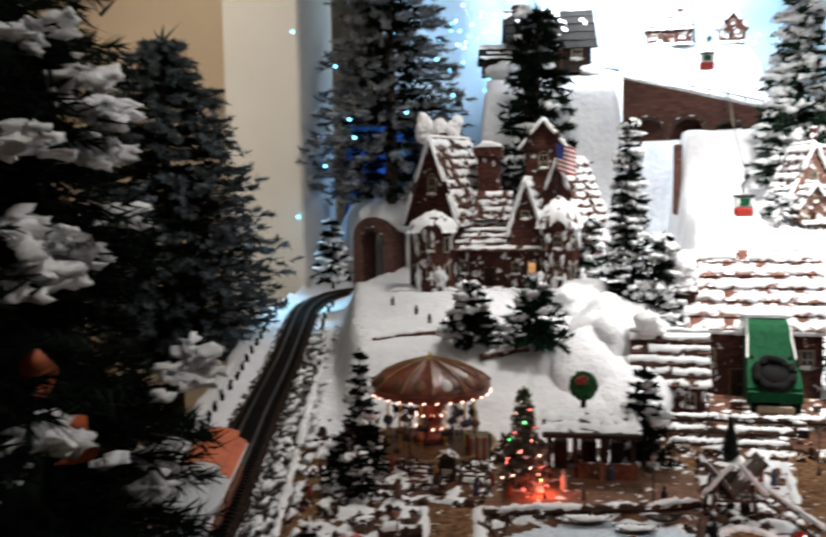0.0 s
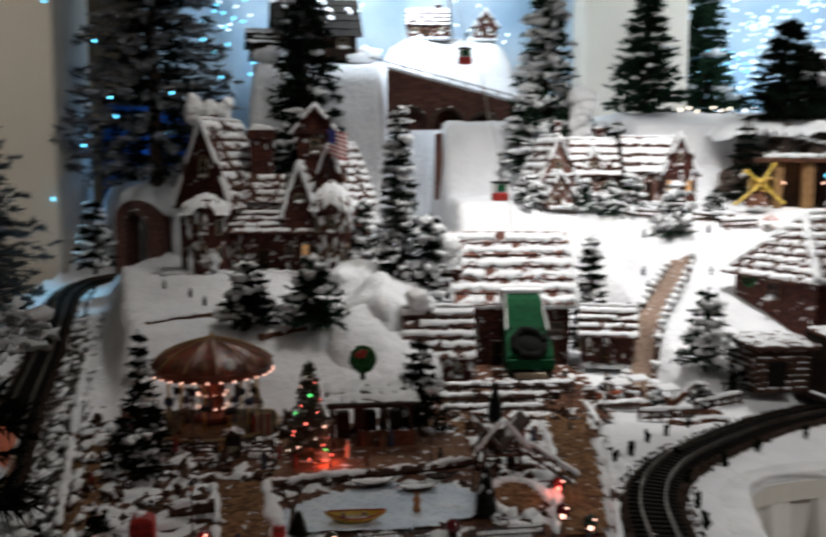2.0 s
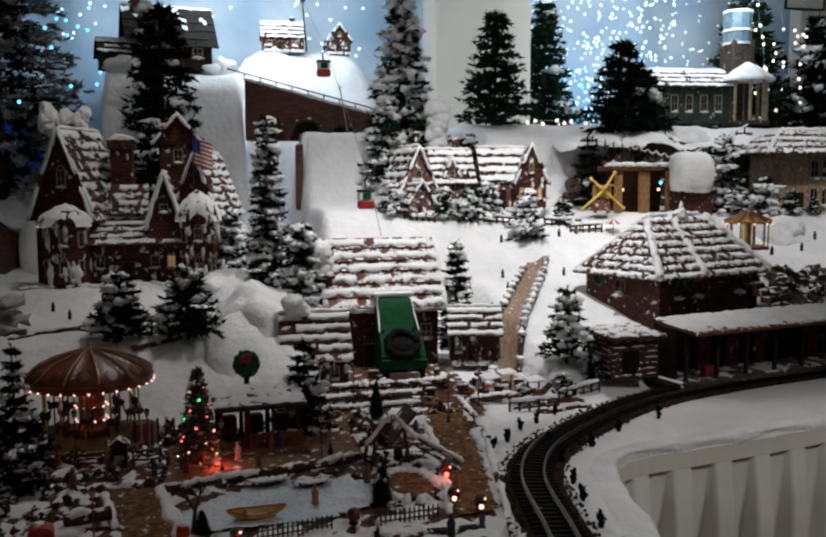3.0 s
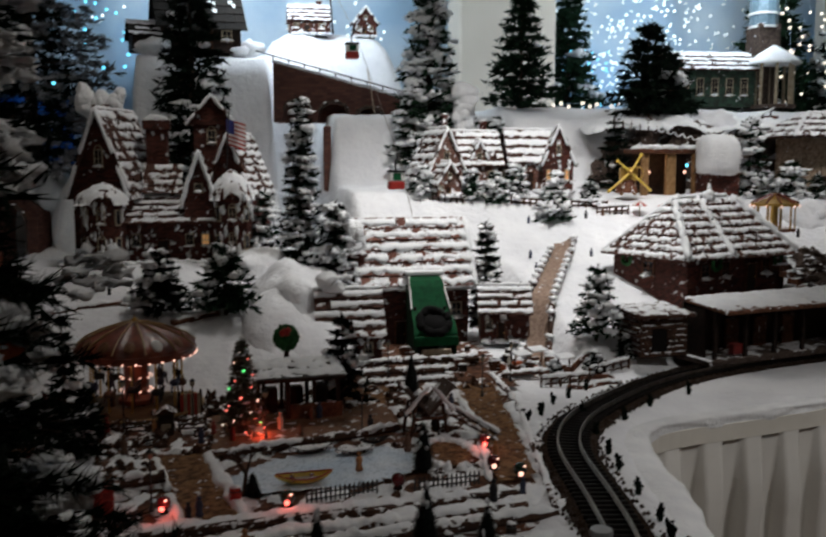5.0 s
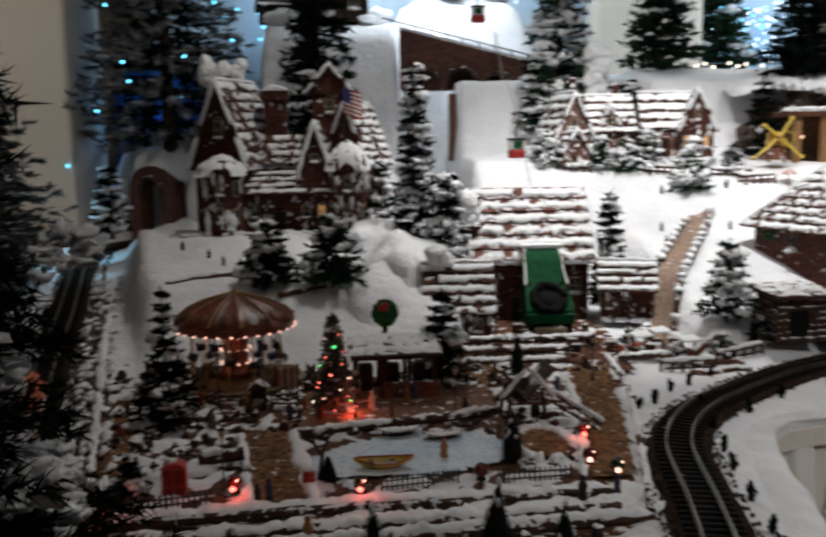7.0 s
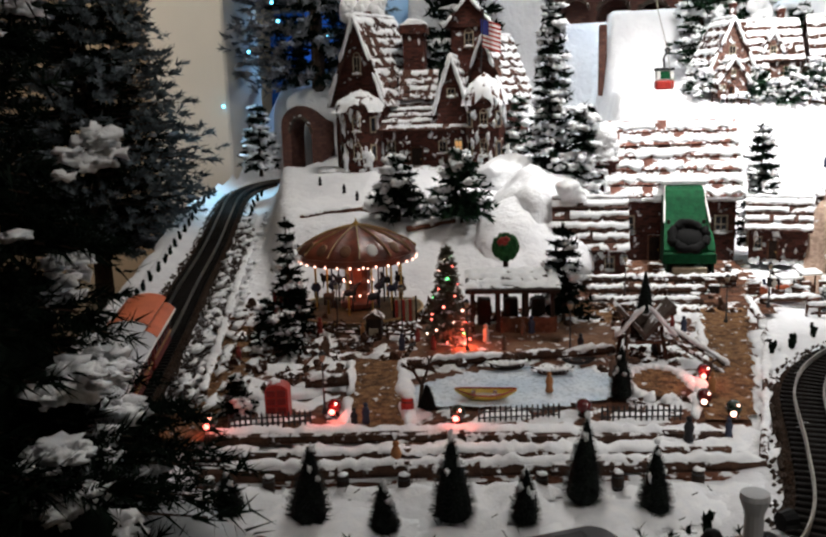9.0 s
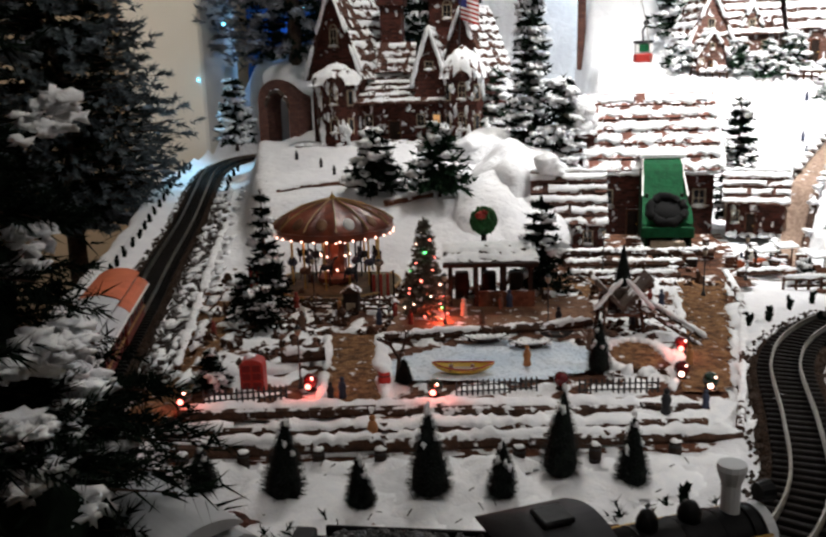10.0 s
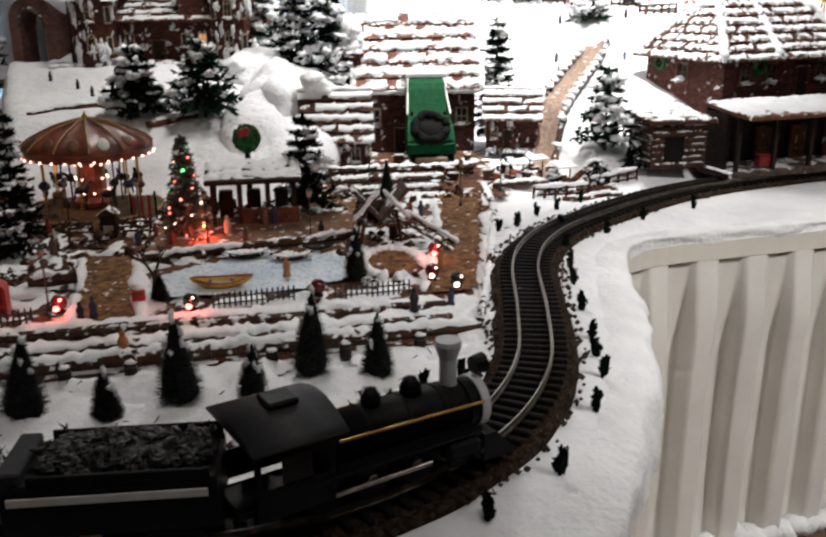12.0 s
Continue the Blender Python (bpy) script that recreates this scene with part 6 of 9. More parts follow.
floor_patch("path_back", [(0.17, 2.7), (0.27, 2.7), (0.3, 2.86), (0.19, 2.88)], DECK + 0.007, GRAVEL, "tan gravel patch behind the kiosk", "path", 0.012)
floor_patch("path_lane", [(-0.47, 1.97), (-0.40, 1.97), (-0.44, 2.3), (-0.53, 2.62), (-0.585, 2.62), (-0.5, 2.28)], DECK + 0.006, GRAVEL, "tan gravel lane beside the stone wall", "path", 0.012)
floor_patch("terrace", [(-0.12, 2.385), (0.265, 2.5), (0.27, 2.68), (-0.15, 2.66)], DECK + 0.009, BOARDS, "brown boarded terrace round the kiosk", "terrace", 0.015)
floor_patch("pond", [(0.085 + 0.19 * math.cos(a / 4) - 0.02 * math.sin(a / 2), 2.265 + 0.105 * math.sin(a / 4) + 0.03 * math.cos(a / 4)) for a in range(25)],
            DECK + 0.007, ICE, "frozen pond with glittering pale ice", "pond", 0.015, 0.001)
floor_patch("snow_front", [(-0.33, 1.66), (-0.1, 1.575), (0.1, 1.57), (0.28, 1.66), (0.37, 1.78), (0.42, 1.955), (-0.35, 1.85)], 0.788, GLITTER, "glittering white snow strip before the log wall", "snow", 0.02, 0.006)
# sloping lane from the square up to the terrace


def hill_lane():
    g = Geo()
    a, b = spline([(0.755, 2.98), (0.80, 3.12), (0.93, 3.4), (1.155, 3.82)], 0.03), 0.036
    for i, p in enumerate(a):
        for d in (-b, -b * .3, b * .3, b):
            x, y = p[0] + d, p[1]
            g.v.append((x, y, max(height(x, y), height(p[0], y)) + 0.012))
    for i in range(len(a) - 1):
        for k in range(3):
            g.f.append((4 * i + k, 4 * i + k + 1, 4 * i + k + 5, 4 * i + k + 4))
    solid("path_hill", g, SAND, I4, "sandy lane climbing the snow slope", "path", "", "structure", True)
    for side, label in ((-0.045, "low snowy log kerb along the hill lane"), (0.045, "low dark kerb with snow along the hill lane")):
        t = thing("lane_kerb", I4, label, "kerb", "hill lane kerbs")
        for p, n in zip(a[::2], a[2::2]):
            h = Geo()
            h.rod((p[0] + side, p[1], height(p[0] + side, p[1]) + 0.018), (n[0] + side, n[1], height(n[0] + side, n[1]) + 0.018), 0.009, None, 6)
            part("kerb_log", h, LOG, t)
        s = Geo()
        for k, p in enumerate(a[::2]):
            s.lump((p[0] + side, p[1], height(p[0] + side, p[1]) + 0.026), (0.014, 0.022, 0.008), k, .4)
        part("kerb_snow", s, SNOW, t, "", True)["kind"] = "stuff"


hill_lane()


def log_wall(name, pts, r, label, z, lumps=0.8, seed=0, wood=None, group="log walls", band=0, back=0):
    """Logs laid end to end with snow along the top."""
    t = thing(name, I4, label, "wall", group)
    q = random.Random(seed)
    line = spline(pts, 0.1 if z else 0.05)
    line = np.vstack([line, [pts[-1]]])

    def level(p):
        return (z or height(p[0], p[1]) + 0.004) + q.uniform(-.003, .003)
    for p, n in zip(line, line[1:]):
        g = Geo()
        j = q.uniform(-.004, .004)
        g.rod((p[0], p[1] + j, level(p)), (n[0], n[1] + j, level(n)), r * q.uniform(.85, 1.1), r * q.uniform(.85, 1.1), 8)
        part("log", g, wood or LOG, t)
    s = Geo()
    s.ribbon([(p[0], p[1] + back + (band or r) * .3, level(p) + r * .6 - .5 * back) for p in spline(pts, 0.008)], band or r * 2.4, r * .75, seed, 1 - lumps)
    part("snow_cap", s, SNOW, t, "white snow along the top", True)["kind"] = "stuff"
    return t


log_wall("log_wall", [(-0.385, 1.985), (0.0, 2.03), (0.41, 2.07)], 0.011, "dark log wall capped with snow below the fences", 0.803, 1.0, 1, None, "log walls", 0.036, 0.012)
log_wall("log_wall", [(-0.40, 1.925), (0.0, 1.98), (0.40, 2.025)], 0.008, "thin log row half buried in snow", 0.797, 1.0, 2, None, "log walls", 0.034)
log_wall("log_wall", [(-0.35, 1.868), (0.0, 1.92), (0.44, 1.978)], 0.011, "front log wall capped with snow", 0.8, 0.95, 3, None, "log walls", 0.026)
log_wall("log_wall", [(-0.35, 1.860), (0.0, 1.912), (0.44, 1.97)], 0.012, "dark log footing under the front wall", 0.781, 0.15, 4, WOOD)
log_wall("log_wall", [(0.44, 1.99), (0.50, 2.25), (0.585, 2.65), (0.615, 2.96)], 0.006, "thin snowy kerb beside the railway", 0.803, 0.7, 5)
log_wall("log_wall", [(-0.13, 2.375), (0.07, 2.43), (0.265, 2.492)], 0.009, "log edge of the terrace with snow", 0.808, 0.75, 6)
log_wall("log_wall", [(0.23, 2.90), (0.5, 2.905)], 0.009, "low snowy log step before the lodge", 0.808, 0.95, 7)
log_wall("log_wall", [(0.22, 2.965), (0.52, 2.98)], 0.009, "low snowy log step before the lodge", 0.82, 0.95, 8)
log_wall("log_wall", [(0.22, 3.02), (0.6, 3.045)], 0.009, "low snowy log step before the lodge", 0.835, 0.95, 9)
log_wall("log_wall", [(0.635, 2.915), (0.80, 2.945)], 0.008, "low snowy log beside the market", 0.81, 0.95, 10)
for k, (a, b) in enumerate((((0.79, 2.83), (0.93, 2.79)), ((0.82, 2.89), (0.94, 2.86)), ((0.83, 2.95), (0.92, 2.94)), ((0.64, 3.1), (0.74, 3.12)))):
    log_wall("log_wall", [a, b], 0.008, "dark snowy log beside the cabin", None, 0.8, 30 + k, WOOD)
log_wall("log_wall", [(-0.29, 2.215), (-0.215, 2.235)], 0.013, "dark snowy log bench on the square", 0.82, 0.7, 11, None, "")
log_wall("log_wall", [(-0.60, 3.28), (-0.44, 3.33), (-0.36, 3.30)], 0.009, "low snowy wall on the slope below the manor", None, 0.8, 12, WOOD, "")
log_wall("log_wall", [(-0.26, 3.17), (-0.13, 3.22)], 0.009, "low snowy wall on the slope below the manor", None, 0.8, 13, WOOD, "")


def stone_wall():
    """Rubble wall with snow between the lane and the railway."""
    t = thing("rubble_wall", I4, "snowy rubble stone wall along the railway", "wall")
    q = random.Random(77)
    meshes = []
    for k in range(5):
        g = Geo()
        vs, fs = ico_sphere(1)
        g.add([(p.x * q.uniform(.75, 1.2), p.y * q.uniform(.75, 1.2), p.z * q.uniform(.6, .9)) for p in vs], fs)
        meshes.append(mesh_of("stone", g, STONE))
    for i in range(125, 328, 1):
        y = LINE[i][1]
        if y > 3.75:
            continue
        for d in (-0.082, -0.1, -0.118):
            if q.random() < 0.4:
                continue
            p = off(i, d + q.uniform(-.008, .008))
            r = q.uniform(0.006, 0.012)
            ob = new("stone", meshes[q.randrange(5)])
            ob.parent = t
            ob.matrix_world = Matrix.LocRotScale((p[0], p[1], bed(y) + r * .6 + q.uniform(0, .012)), Euler((q.random() * 3, q.random() * 3, q.random() * 3)), (r, r, r))
    s = Geo()
    for i in range(125, 328, 2):
        for d in (-0.085, -0.105, -0.12, -0.16):
            if q.random() < 0.36:
                p = off(i, d + q.uniform(-.012, .012))
                r = q.uniform(.5, 1.2)
                s.lump((p[0], p[1], bed(p[1]) + 0.016 + q.uniform(-.008, .006)), (0.01 * r, 0.024 * r, 0.005), i + d, .9)
    part("snow_cap", s, SNOW, t, "", True)["kind"] = "stuff"
    log_wall("log_wall", [tuple(off(i, -0.135)) for i in (165, 205, 245, 285, 322)], 0.007, "pale snowy beam along the rubble wall", 0.822, 1.0, 15)


stone_wall()


def picket_fence(a, b, label):
    a, b = Vector((*a, DECK + 0.004)), Vector((*b, DECK + 0.004))
    t = thing("picket_fence", I4, label, "fence", "black picket fences")
    n = max(4, int((b - a).length / 0.0085))
    for k in range(n + 1):
        p = a.lerp(b, k / n)
        g = Geo()
        g.box((p.x, p.y, p.z + 0.011), (0.0028, 0.0024, 0.022), 0.0005)
        g.lathe((p.x, p.y, p.z + 0.022), [(0.002, 0), (0.0003, 0.004)], 4)
        part("picket", g, IRON, t)
    for z in (0.006, 0.016):
        g = Geo()
        g.rod(a + Vector((0, .0015, z)), b + Vector((0, .0015, z)), 0.0014, None, 5)
        part("fence_rail", g, IRON, t)
    return t


picket_fence((-0.363, 2.029), (-0.238, 2.061), "black picket fence by the red booth")
picket_fence((0.03, 2.095), (0.156, 2.122), "black picket fence along the pond")
picket_fence((0.223, 2.115), (0.345, 2.13), "black picket fence along the snow bank")


FADED = mat("faded_cream_panel", (0.24, 0.13, 0.07), (0.12, 0.05, 0.03), rough=0.5, scale=50, bump=0.1)


def carousel():
    t = thing("carousel", pose(-0.318, 2.79, DECK), "brown carousel with a scalloped canopy and rows of warm bulbs", "carousel")
    q = random.Random(2)
    g = Geo()
    g.lathe((0, 0, 0), [(0.15, 0), (0.154, 0.005), (0.154, 0.012), (0.147, 0.015), (0.14, 0.015)], 40)
    part("platform", g, mat("olive_boards", (0.13, 0.1, 0.05), (0.07, 0.05, 0.025), rough=0.6, scale=50, bump=0.3), t)
    g = Geo()
    for k in range(40):
        a0, a1 = 6.2832 * k / 40, 6.2832 * (k + 1) / 40
        g.rod((0.153 * math.cos(a0), 0.153 * math.sin(a0), 0.013), (0.153 * math.cos(a1), 0.153 * math.sin(a1), 0.013), 0.0032, None, 6)
    part("platform_rim", g, TANRIM, t, "pale gold rim")
    g = Geo()
    g.lathe((0, 0, 0.02), [(0.045, 0), (0.045, 0.01), (0.028, 0.02), (0.03, 0.09), (0.05, 0.12)], 12)
    part("drum", g, CANVAS, t)
    # canopy with twelve fluted panels
    n, g = 12, Geo()
    prof = [(0.139, 0.142), (0.141, 0.158), (0.121, 0.175), (0.081, 0.194), (0.036, 0.208), (0.011, 0.214)]
    seg = n * 6
    for r, z in prof:
        for i in range(seg):
            a = 6.2832 * i / seg
            u = ((i + 3) % 6) / 6
            flute = 1 - 0.04 * math.sin(math.pi * u) * (r > 0.03)
            g.v.append((r * flute * math.cos(a), r * flute * math.sin(a), z - 0.007 * math.sin(math.pi * u) * (r / 0.155)))
    for j in range(len(prof) - 1):
        for i in range(seg):
            g.f.append((j * seg + i, j * seg + (i + 1) % seg, (j + 1) * seg + (i + 1) % seg, (j + 1) * seg + i))
    g.f.append(list(range((len(prof) - 1) * seg, len(prof) * seg)))
    part("canopy", g, CANVAS, t, "brown and cream painted canopy", True)
    g = Geo()
    g.lathe((0, 0, 0.136), [(0.14, 0), (0.141, 0.016)], 40)
    part("valance", g, CANVAS, t)
    for k in range(n):
        a = 6.2832 * k / n
        g = Geo()
        m = Matrix.Translation((0.117 * math.cos(a), 0.117 * math.sin(a), 0.172)) @ Matrix.Rotation(a, 4, "Z") @ Matrix.Rotation(radians(48), 4, "Y")
        g.lathe((0, 0, 0), [(0.016, -0.001), (0.016, 0.001), (0.013, 0.002), (0.0005, 0.0028)], 14, m, 0.8)
        part("medallion", g, WHITEP if k == 10 else FADED, t, "painted medallion", True)
        g = Geo()
        a = 6.2832 * (k + .5) / n
        pts = [(r * math.cos(a) * 1.01, r * math.sin(a) * 1.01, z + .002) for r, z in prof[1:]]
        g.tube(pts, 0.002, 5)
        part("canopy_rib", g, TANRIM, t, "pale gold rib")
    for k in range(n):
        a = 6.2832 * k / n
        x, y = 0.105 * math.cos(a), 0.105 * math.sin(a)
        g = Geo()
        g.rod((x, y, 0.02), (x, y, 0.145), 0.0022, None, 6)
        part("pole", g, GOLD, t)
        g = Geo()
        dx, dy = -math.sin(a), math.cos(a)
        c = Vector((x, y, 0.062 + 0.012 * (k % 2)))
        d = Vector((dx, dy, 0))
        g.lump(c, (0.012, 0.012, 0.009), k, .1)
        g.lump(c + d * 0.012, (0.007, 0.007, 0.009), k, .1)
        g.rod(c + d * .012, c + d * 0.02 + Vector((0, 0, .014)), 0.005, 0.003, 6)
        for s in (-.009, .01):
            g.rod(c + d * s, c + d * (s * 1.5) - Vector((0, 0, .022)), 0.0025, 0.0015, 5)
        if k % 2:
            c2 = c * 0.62
            c2.z = c.z
            g.lump(c2, (0.011, 0.011, 0.009), k + 40, .1)
            g.rod(c2, c2 + d * 0.02 + Vector((0, 0, .016)), 0.005, 0.003, 6)
            g.rod((c2.x, c2.y, 0.02), (c2.x, c2.y, 0.14), 0.002, None, 5)
        part("carved_seat", g, FIGS[(2, 5, 5, 1)[k % 4]], t, "small dark carved seat on its pole", True)
    g = Geo()
    g.ball((0, 0, 0.218), 0.007, 10)
    g.rod((0, 0, 0.218), (0, 0, 0.232), 0.003, 0.0006, 6)
    part("finial", g, GOLD, t)
    me = Geo()
    me.ball((0, 0, 0), 0.0025, 8)
    me = mesh_of("bulb", me, WARM)
    for k in range(30):
        a = 6.2832 * k / 30
        ob = new("bulb", me)
        ob.parent = t
        ob.location = (0.142 * math.cos(a), 0.142 * math.sin(a), 0.138)
    for k in range(30):
        a = 6.2832 * (k % 10) / 10
        ob = new("bulb", me)
        ob.parent = t
        ob.location = (0.036 * math.cos(a), 0.036 * math.sin(a), 0.05 + 0.032 * (k // 10))
    # panel boards standing by the platform
    for x, y, rz in ((-0.19, 2.70, 20), (-0.50, 2.76, -10)):
        b = thing("slat_screen", pose(x, y, DECK, 0, 0, rz), "small screen of brown and cream slats by the carousel", "screen", "slat screens")
        for k in range(6):
            h = Geo()
            h.box((-0.02 + 0.008 * k, 0, 0.03), (0.0066, 0.004, 0.05), 0.0006)
            part("slat", h, CREAM if k % 2 else REDP, b)
        for xx in (-0.026, 0.026):
            h = Geo()
            h.rod((xx, 0.002, 0), (xx, 0.002, 0.062), 0.0025, None, 5)
            part("post", h, DARKWOOD, b)


carousel()


FROSTB = mat("frosted_brush", (0.2, 0.185, 0.15), (0.08, 0.075, 0.055), rough=0.9, scale=60, bump=0.0, gloss=0.05)


def light_tree():
    t = fir(pose(-0.072, 2.535, DECK), 0.215, 0.045, 12, "frosted brown-green tree with coloured lights on the terrace", FROSTB, rows=20, arms=12, blades=12, snow=0.12, bare=0.08, power=0.85)
    q = random.Random(6)
    for k in range(30):
        z = 0.012 + 0.188 * (k / 30) ** 1.3
        r = 0.046 * (1 - z / 0.22) + 0.003
        a = k * 2.4
        g = Geo()
        g.ball((r * math.cos(a), r * math.sin(a), z), 0.0027 if k % 2 else 0.0019, 8)
        part("bulb", g, (REDL, WARM, REDL, REDL, PALEW, GREENL)[k % 6], t, ("red", "warm white", "red", "red", "pale", "green")[k % 6] + " bulb")
    s = Geo()
    for k in range(14):
        a = k * 2.4
        s.lump((0.03 * math.cos(a), 0.03 * math.sin(a), 0.004), (0.018, 0.018, 0.006), k, .4)
    part("skirt_snow", s, SNOW, t, "", True)["kind"] = "stuff"


light_tree()


def kiosk():
    t = thing("kiosk", pose(0.055, 2.655, DECK + 0.008, 0, 0, 5), "open dark wooden kiosk with a flat snowy roof", "kiosk")
    q = random.Random(4)
    g = Geo()
    g.box((0, 0, 0.104), (0.2, 0.135, 0.01), 0.002, Matrix.Rotation(radians(6), 4, "X"))
    part("roof", g, DARKWOOD, t)
    g = Geo()
    g.sheet(-.102, .102, -.07, .069, lambda x, y: 0.1095 + y * .105, 0.007, 6, .62, .006, 45)
    part("roof_snow", g, SNOW, t, "", True)["kind"] = "stuff"
    for x in (-0.085, -0.03, 0.03, 0.085):
        for y in (-0.052, 0.052):
            g = Geo()
            g.box((x, y, 0.05), (0.009, 0.009, 0.1), 0.001)
            part("post", g, DARKWOOD, t)
    g = Geo()
    g.box((0.035, -0.055, 0.018), (0.12, 0.01, 0.036), 0.002)
    part("counter", g, WOOD, t)
    for x in (-0.06, 0.0, 0.06):
        g = Geo()
        g.box((x, 0.02, 0.03), (0.03, 0.03, 0.06), 0.003)
        part("stall", g, DARKWOOD, t)


kiosk()


def topiary():
    t = thing("topiary", pose(0.037, 2.77, DECK), "round green topiary tree with a red bow", "topiary")
    g = Geo()
    g.rod((0, 0, 0), (0, 0, 0.15), 0.007, 0.006, 8)
    part("stem", g, DARKWOOD, t)
    g = Geo()
    g.lump((0, 0, 0.165), (0.029, 0.026, 0.029), 3, .1)
    q = random.Random(3)
    for k in range(120):
        a, b = q.uniform(0, 6.28), math.acos(q.uniform(-1, 1))
        g.lump((0.027 * math.sin(b) * math.cos(a), 0.024 * math.sin(b) * math.sin(a), 0.165 + 0.027 * math.cos(b)), (0.006, 0.006, 0.006), k, .5)
    part("ball", g, GREENT, t)["kind"] = "stuff"
    g = Geo()
    for k in range(8):
        g.lump((-0.012 + 0.016 * q.random(), -0.026, 0.178 + 0.012 * q.random()), (0.006, 0.004, 0.006), k, .5)
    part("bow", g, REDP, t, "red bow", True)["kind"] = "stuff"


topiary()


def boat(m, hull, label, length=0.1, snow=False):
    t = thing("rowing_boat", m, label, "boat", "boats on the pond")
    g, n = Geo(), 14

    def rib(u, k):
        w = 0.2 * length * max(0.0, math.sin(math.pi * u)) ** 0.75 + 0.002 * length
        return w, 0.15 * length * abs(2 * u - 1) ** 2.6, 0.12 * length + 0.07 * length * (2 * u - 1) ** 2
    for i in range(n + 1):
        u = i / n
        w, low, high = rib(u, 0)
        for x, z in ((-w, high), (-w * .8, low + (high - low) * .4), (-w * .35, low), (w * .35, low), (w * .8, low + (high - low) * .4), (w, high)):
            g.v.append(((u - .5) * length, x, z))
    for i in range(n):
        for k in range(5):
            g.f.append((6 * i + k, 6 * i + k + 1, 6 * i + k + 7, 6 * i + k + 6))
    part("hull", g, hull, t, "", True)
    fl = Geo()
    fl.lathe((0, 0, 0.055 * length), [(0.36 * length, 0), (0.36 * length, 0.006 * length)], 16, None, 0.42)
    part("floor", fl, CREAM if hull is YELLOW else DARKWOOD, t)
    for sg in (-1, 1):
        g = Geo()
        pts = []
        for i in range(n + 1):
            u = i / n
            w, low, high = rib(u, 0)
            pts.append(((u - .5) * length, sg * w, high))
        g.rope(pts, 0.014 * length, 1, 6)
        part("gunwale", g, REDP if hull is YELLOW else DARKWOOD, t)
    for x in (-0.2, 0.15):
        g = Geo()
        g.box((x * length, 0, 0.09 * length), (0.07 * length, 0.32 * length, 0.02 * length))
        part("bench", g, WOOD, t)
    if snow:
        g = Geo()
        for k in range(7):
            g.lump(((k / 6 - .5) * length * .8, 0, 0.13 * length), (0.1 * length, 0.16 * length, 0.05 * length), k, .4)
        part("snow", g, SNOW, t, "", True)["kind"] = "stuff"


boat(pose(0.033, 2.195, DECK + 0.006, 0, 0, 4), YELLOW, "yellow rowing boat with a red rim on the ice", 0.105)
boat(pose(0.06, 2.36, DECK + 0.006, 0, 0, 8), DARKWOOD, "dark upturned boat covered in snow by the pond", 0.09, True)
boat(pose(0.145, 2.335, DECK + 0.006, 0, 0, 8), DARKWOOD, "dark wooden boat with snow on it by the pond", 0.08, True)
boat(pose(0.195, 2.40, DECK + 0.006, 0, 0, 12), IRON, "small black boat at the back of the pond", 0.065)


def booth():
    t = thing("red_booth", pose(-0.305, 2.105, DECK, 0, 0, 8), "red arched booth with a little snow on top", "booth")
    g = Geo()
    n = 8
    prof = [(-0.024, 0), (0.024, 0), (0.024, 0.055)] + [(0.024 * math.cos(math.pi * k / n), 0.055 + 0.014 * math.sin(math.pi * k / n)) for k in range(1, n)] + [(-0.024, 0.055)]
    g.prism(prof, -0.02, 0.02)
    part("body", g, REDP, t)
    for x in (-0.011, 0.011):
        for z in (0.018, 0.036, 0.052):
            g = Geo()
            g.box((x, -0.0215, z), (0.017, 0.002, 0.013), 0.0004)
            part("panel", g, COACHR, t)
    g = Geo()
    g.lump((-.004, 0.004, 0.068), (0.014, 0.014, 0.004), 3, .9)
    part("snow_cap", g, SNOW, t, "", True)
    t.scale = (0.8, 0.8, 0.86)


booth()


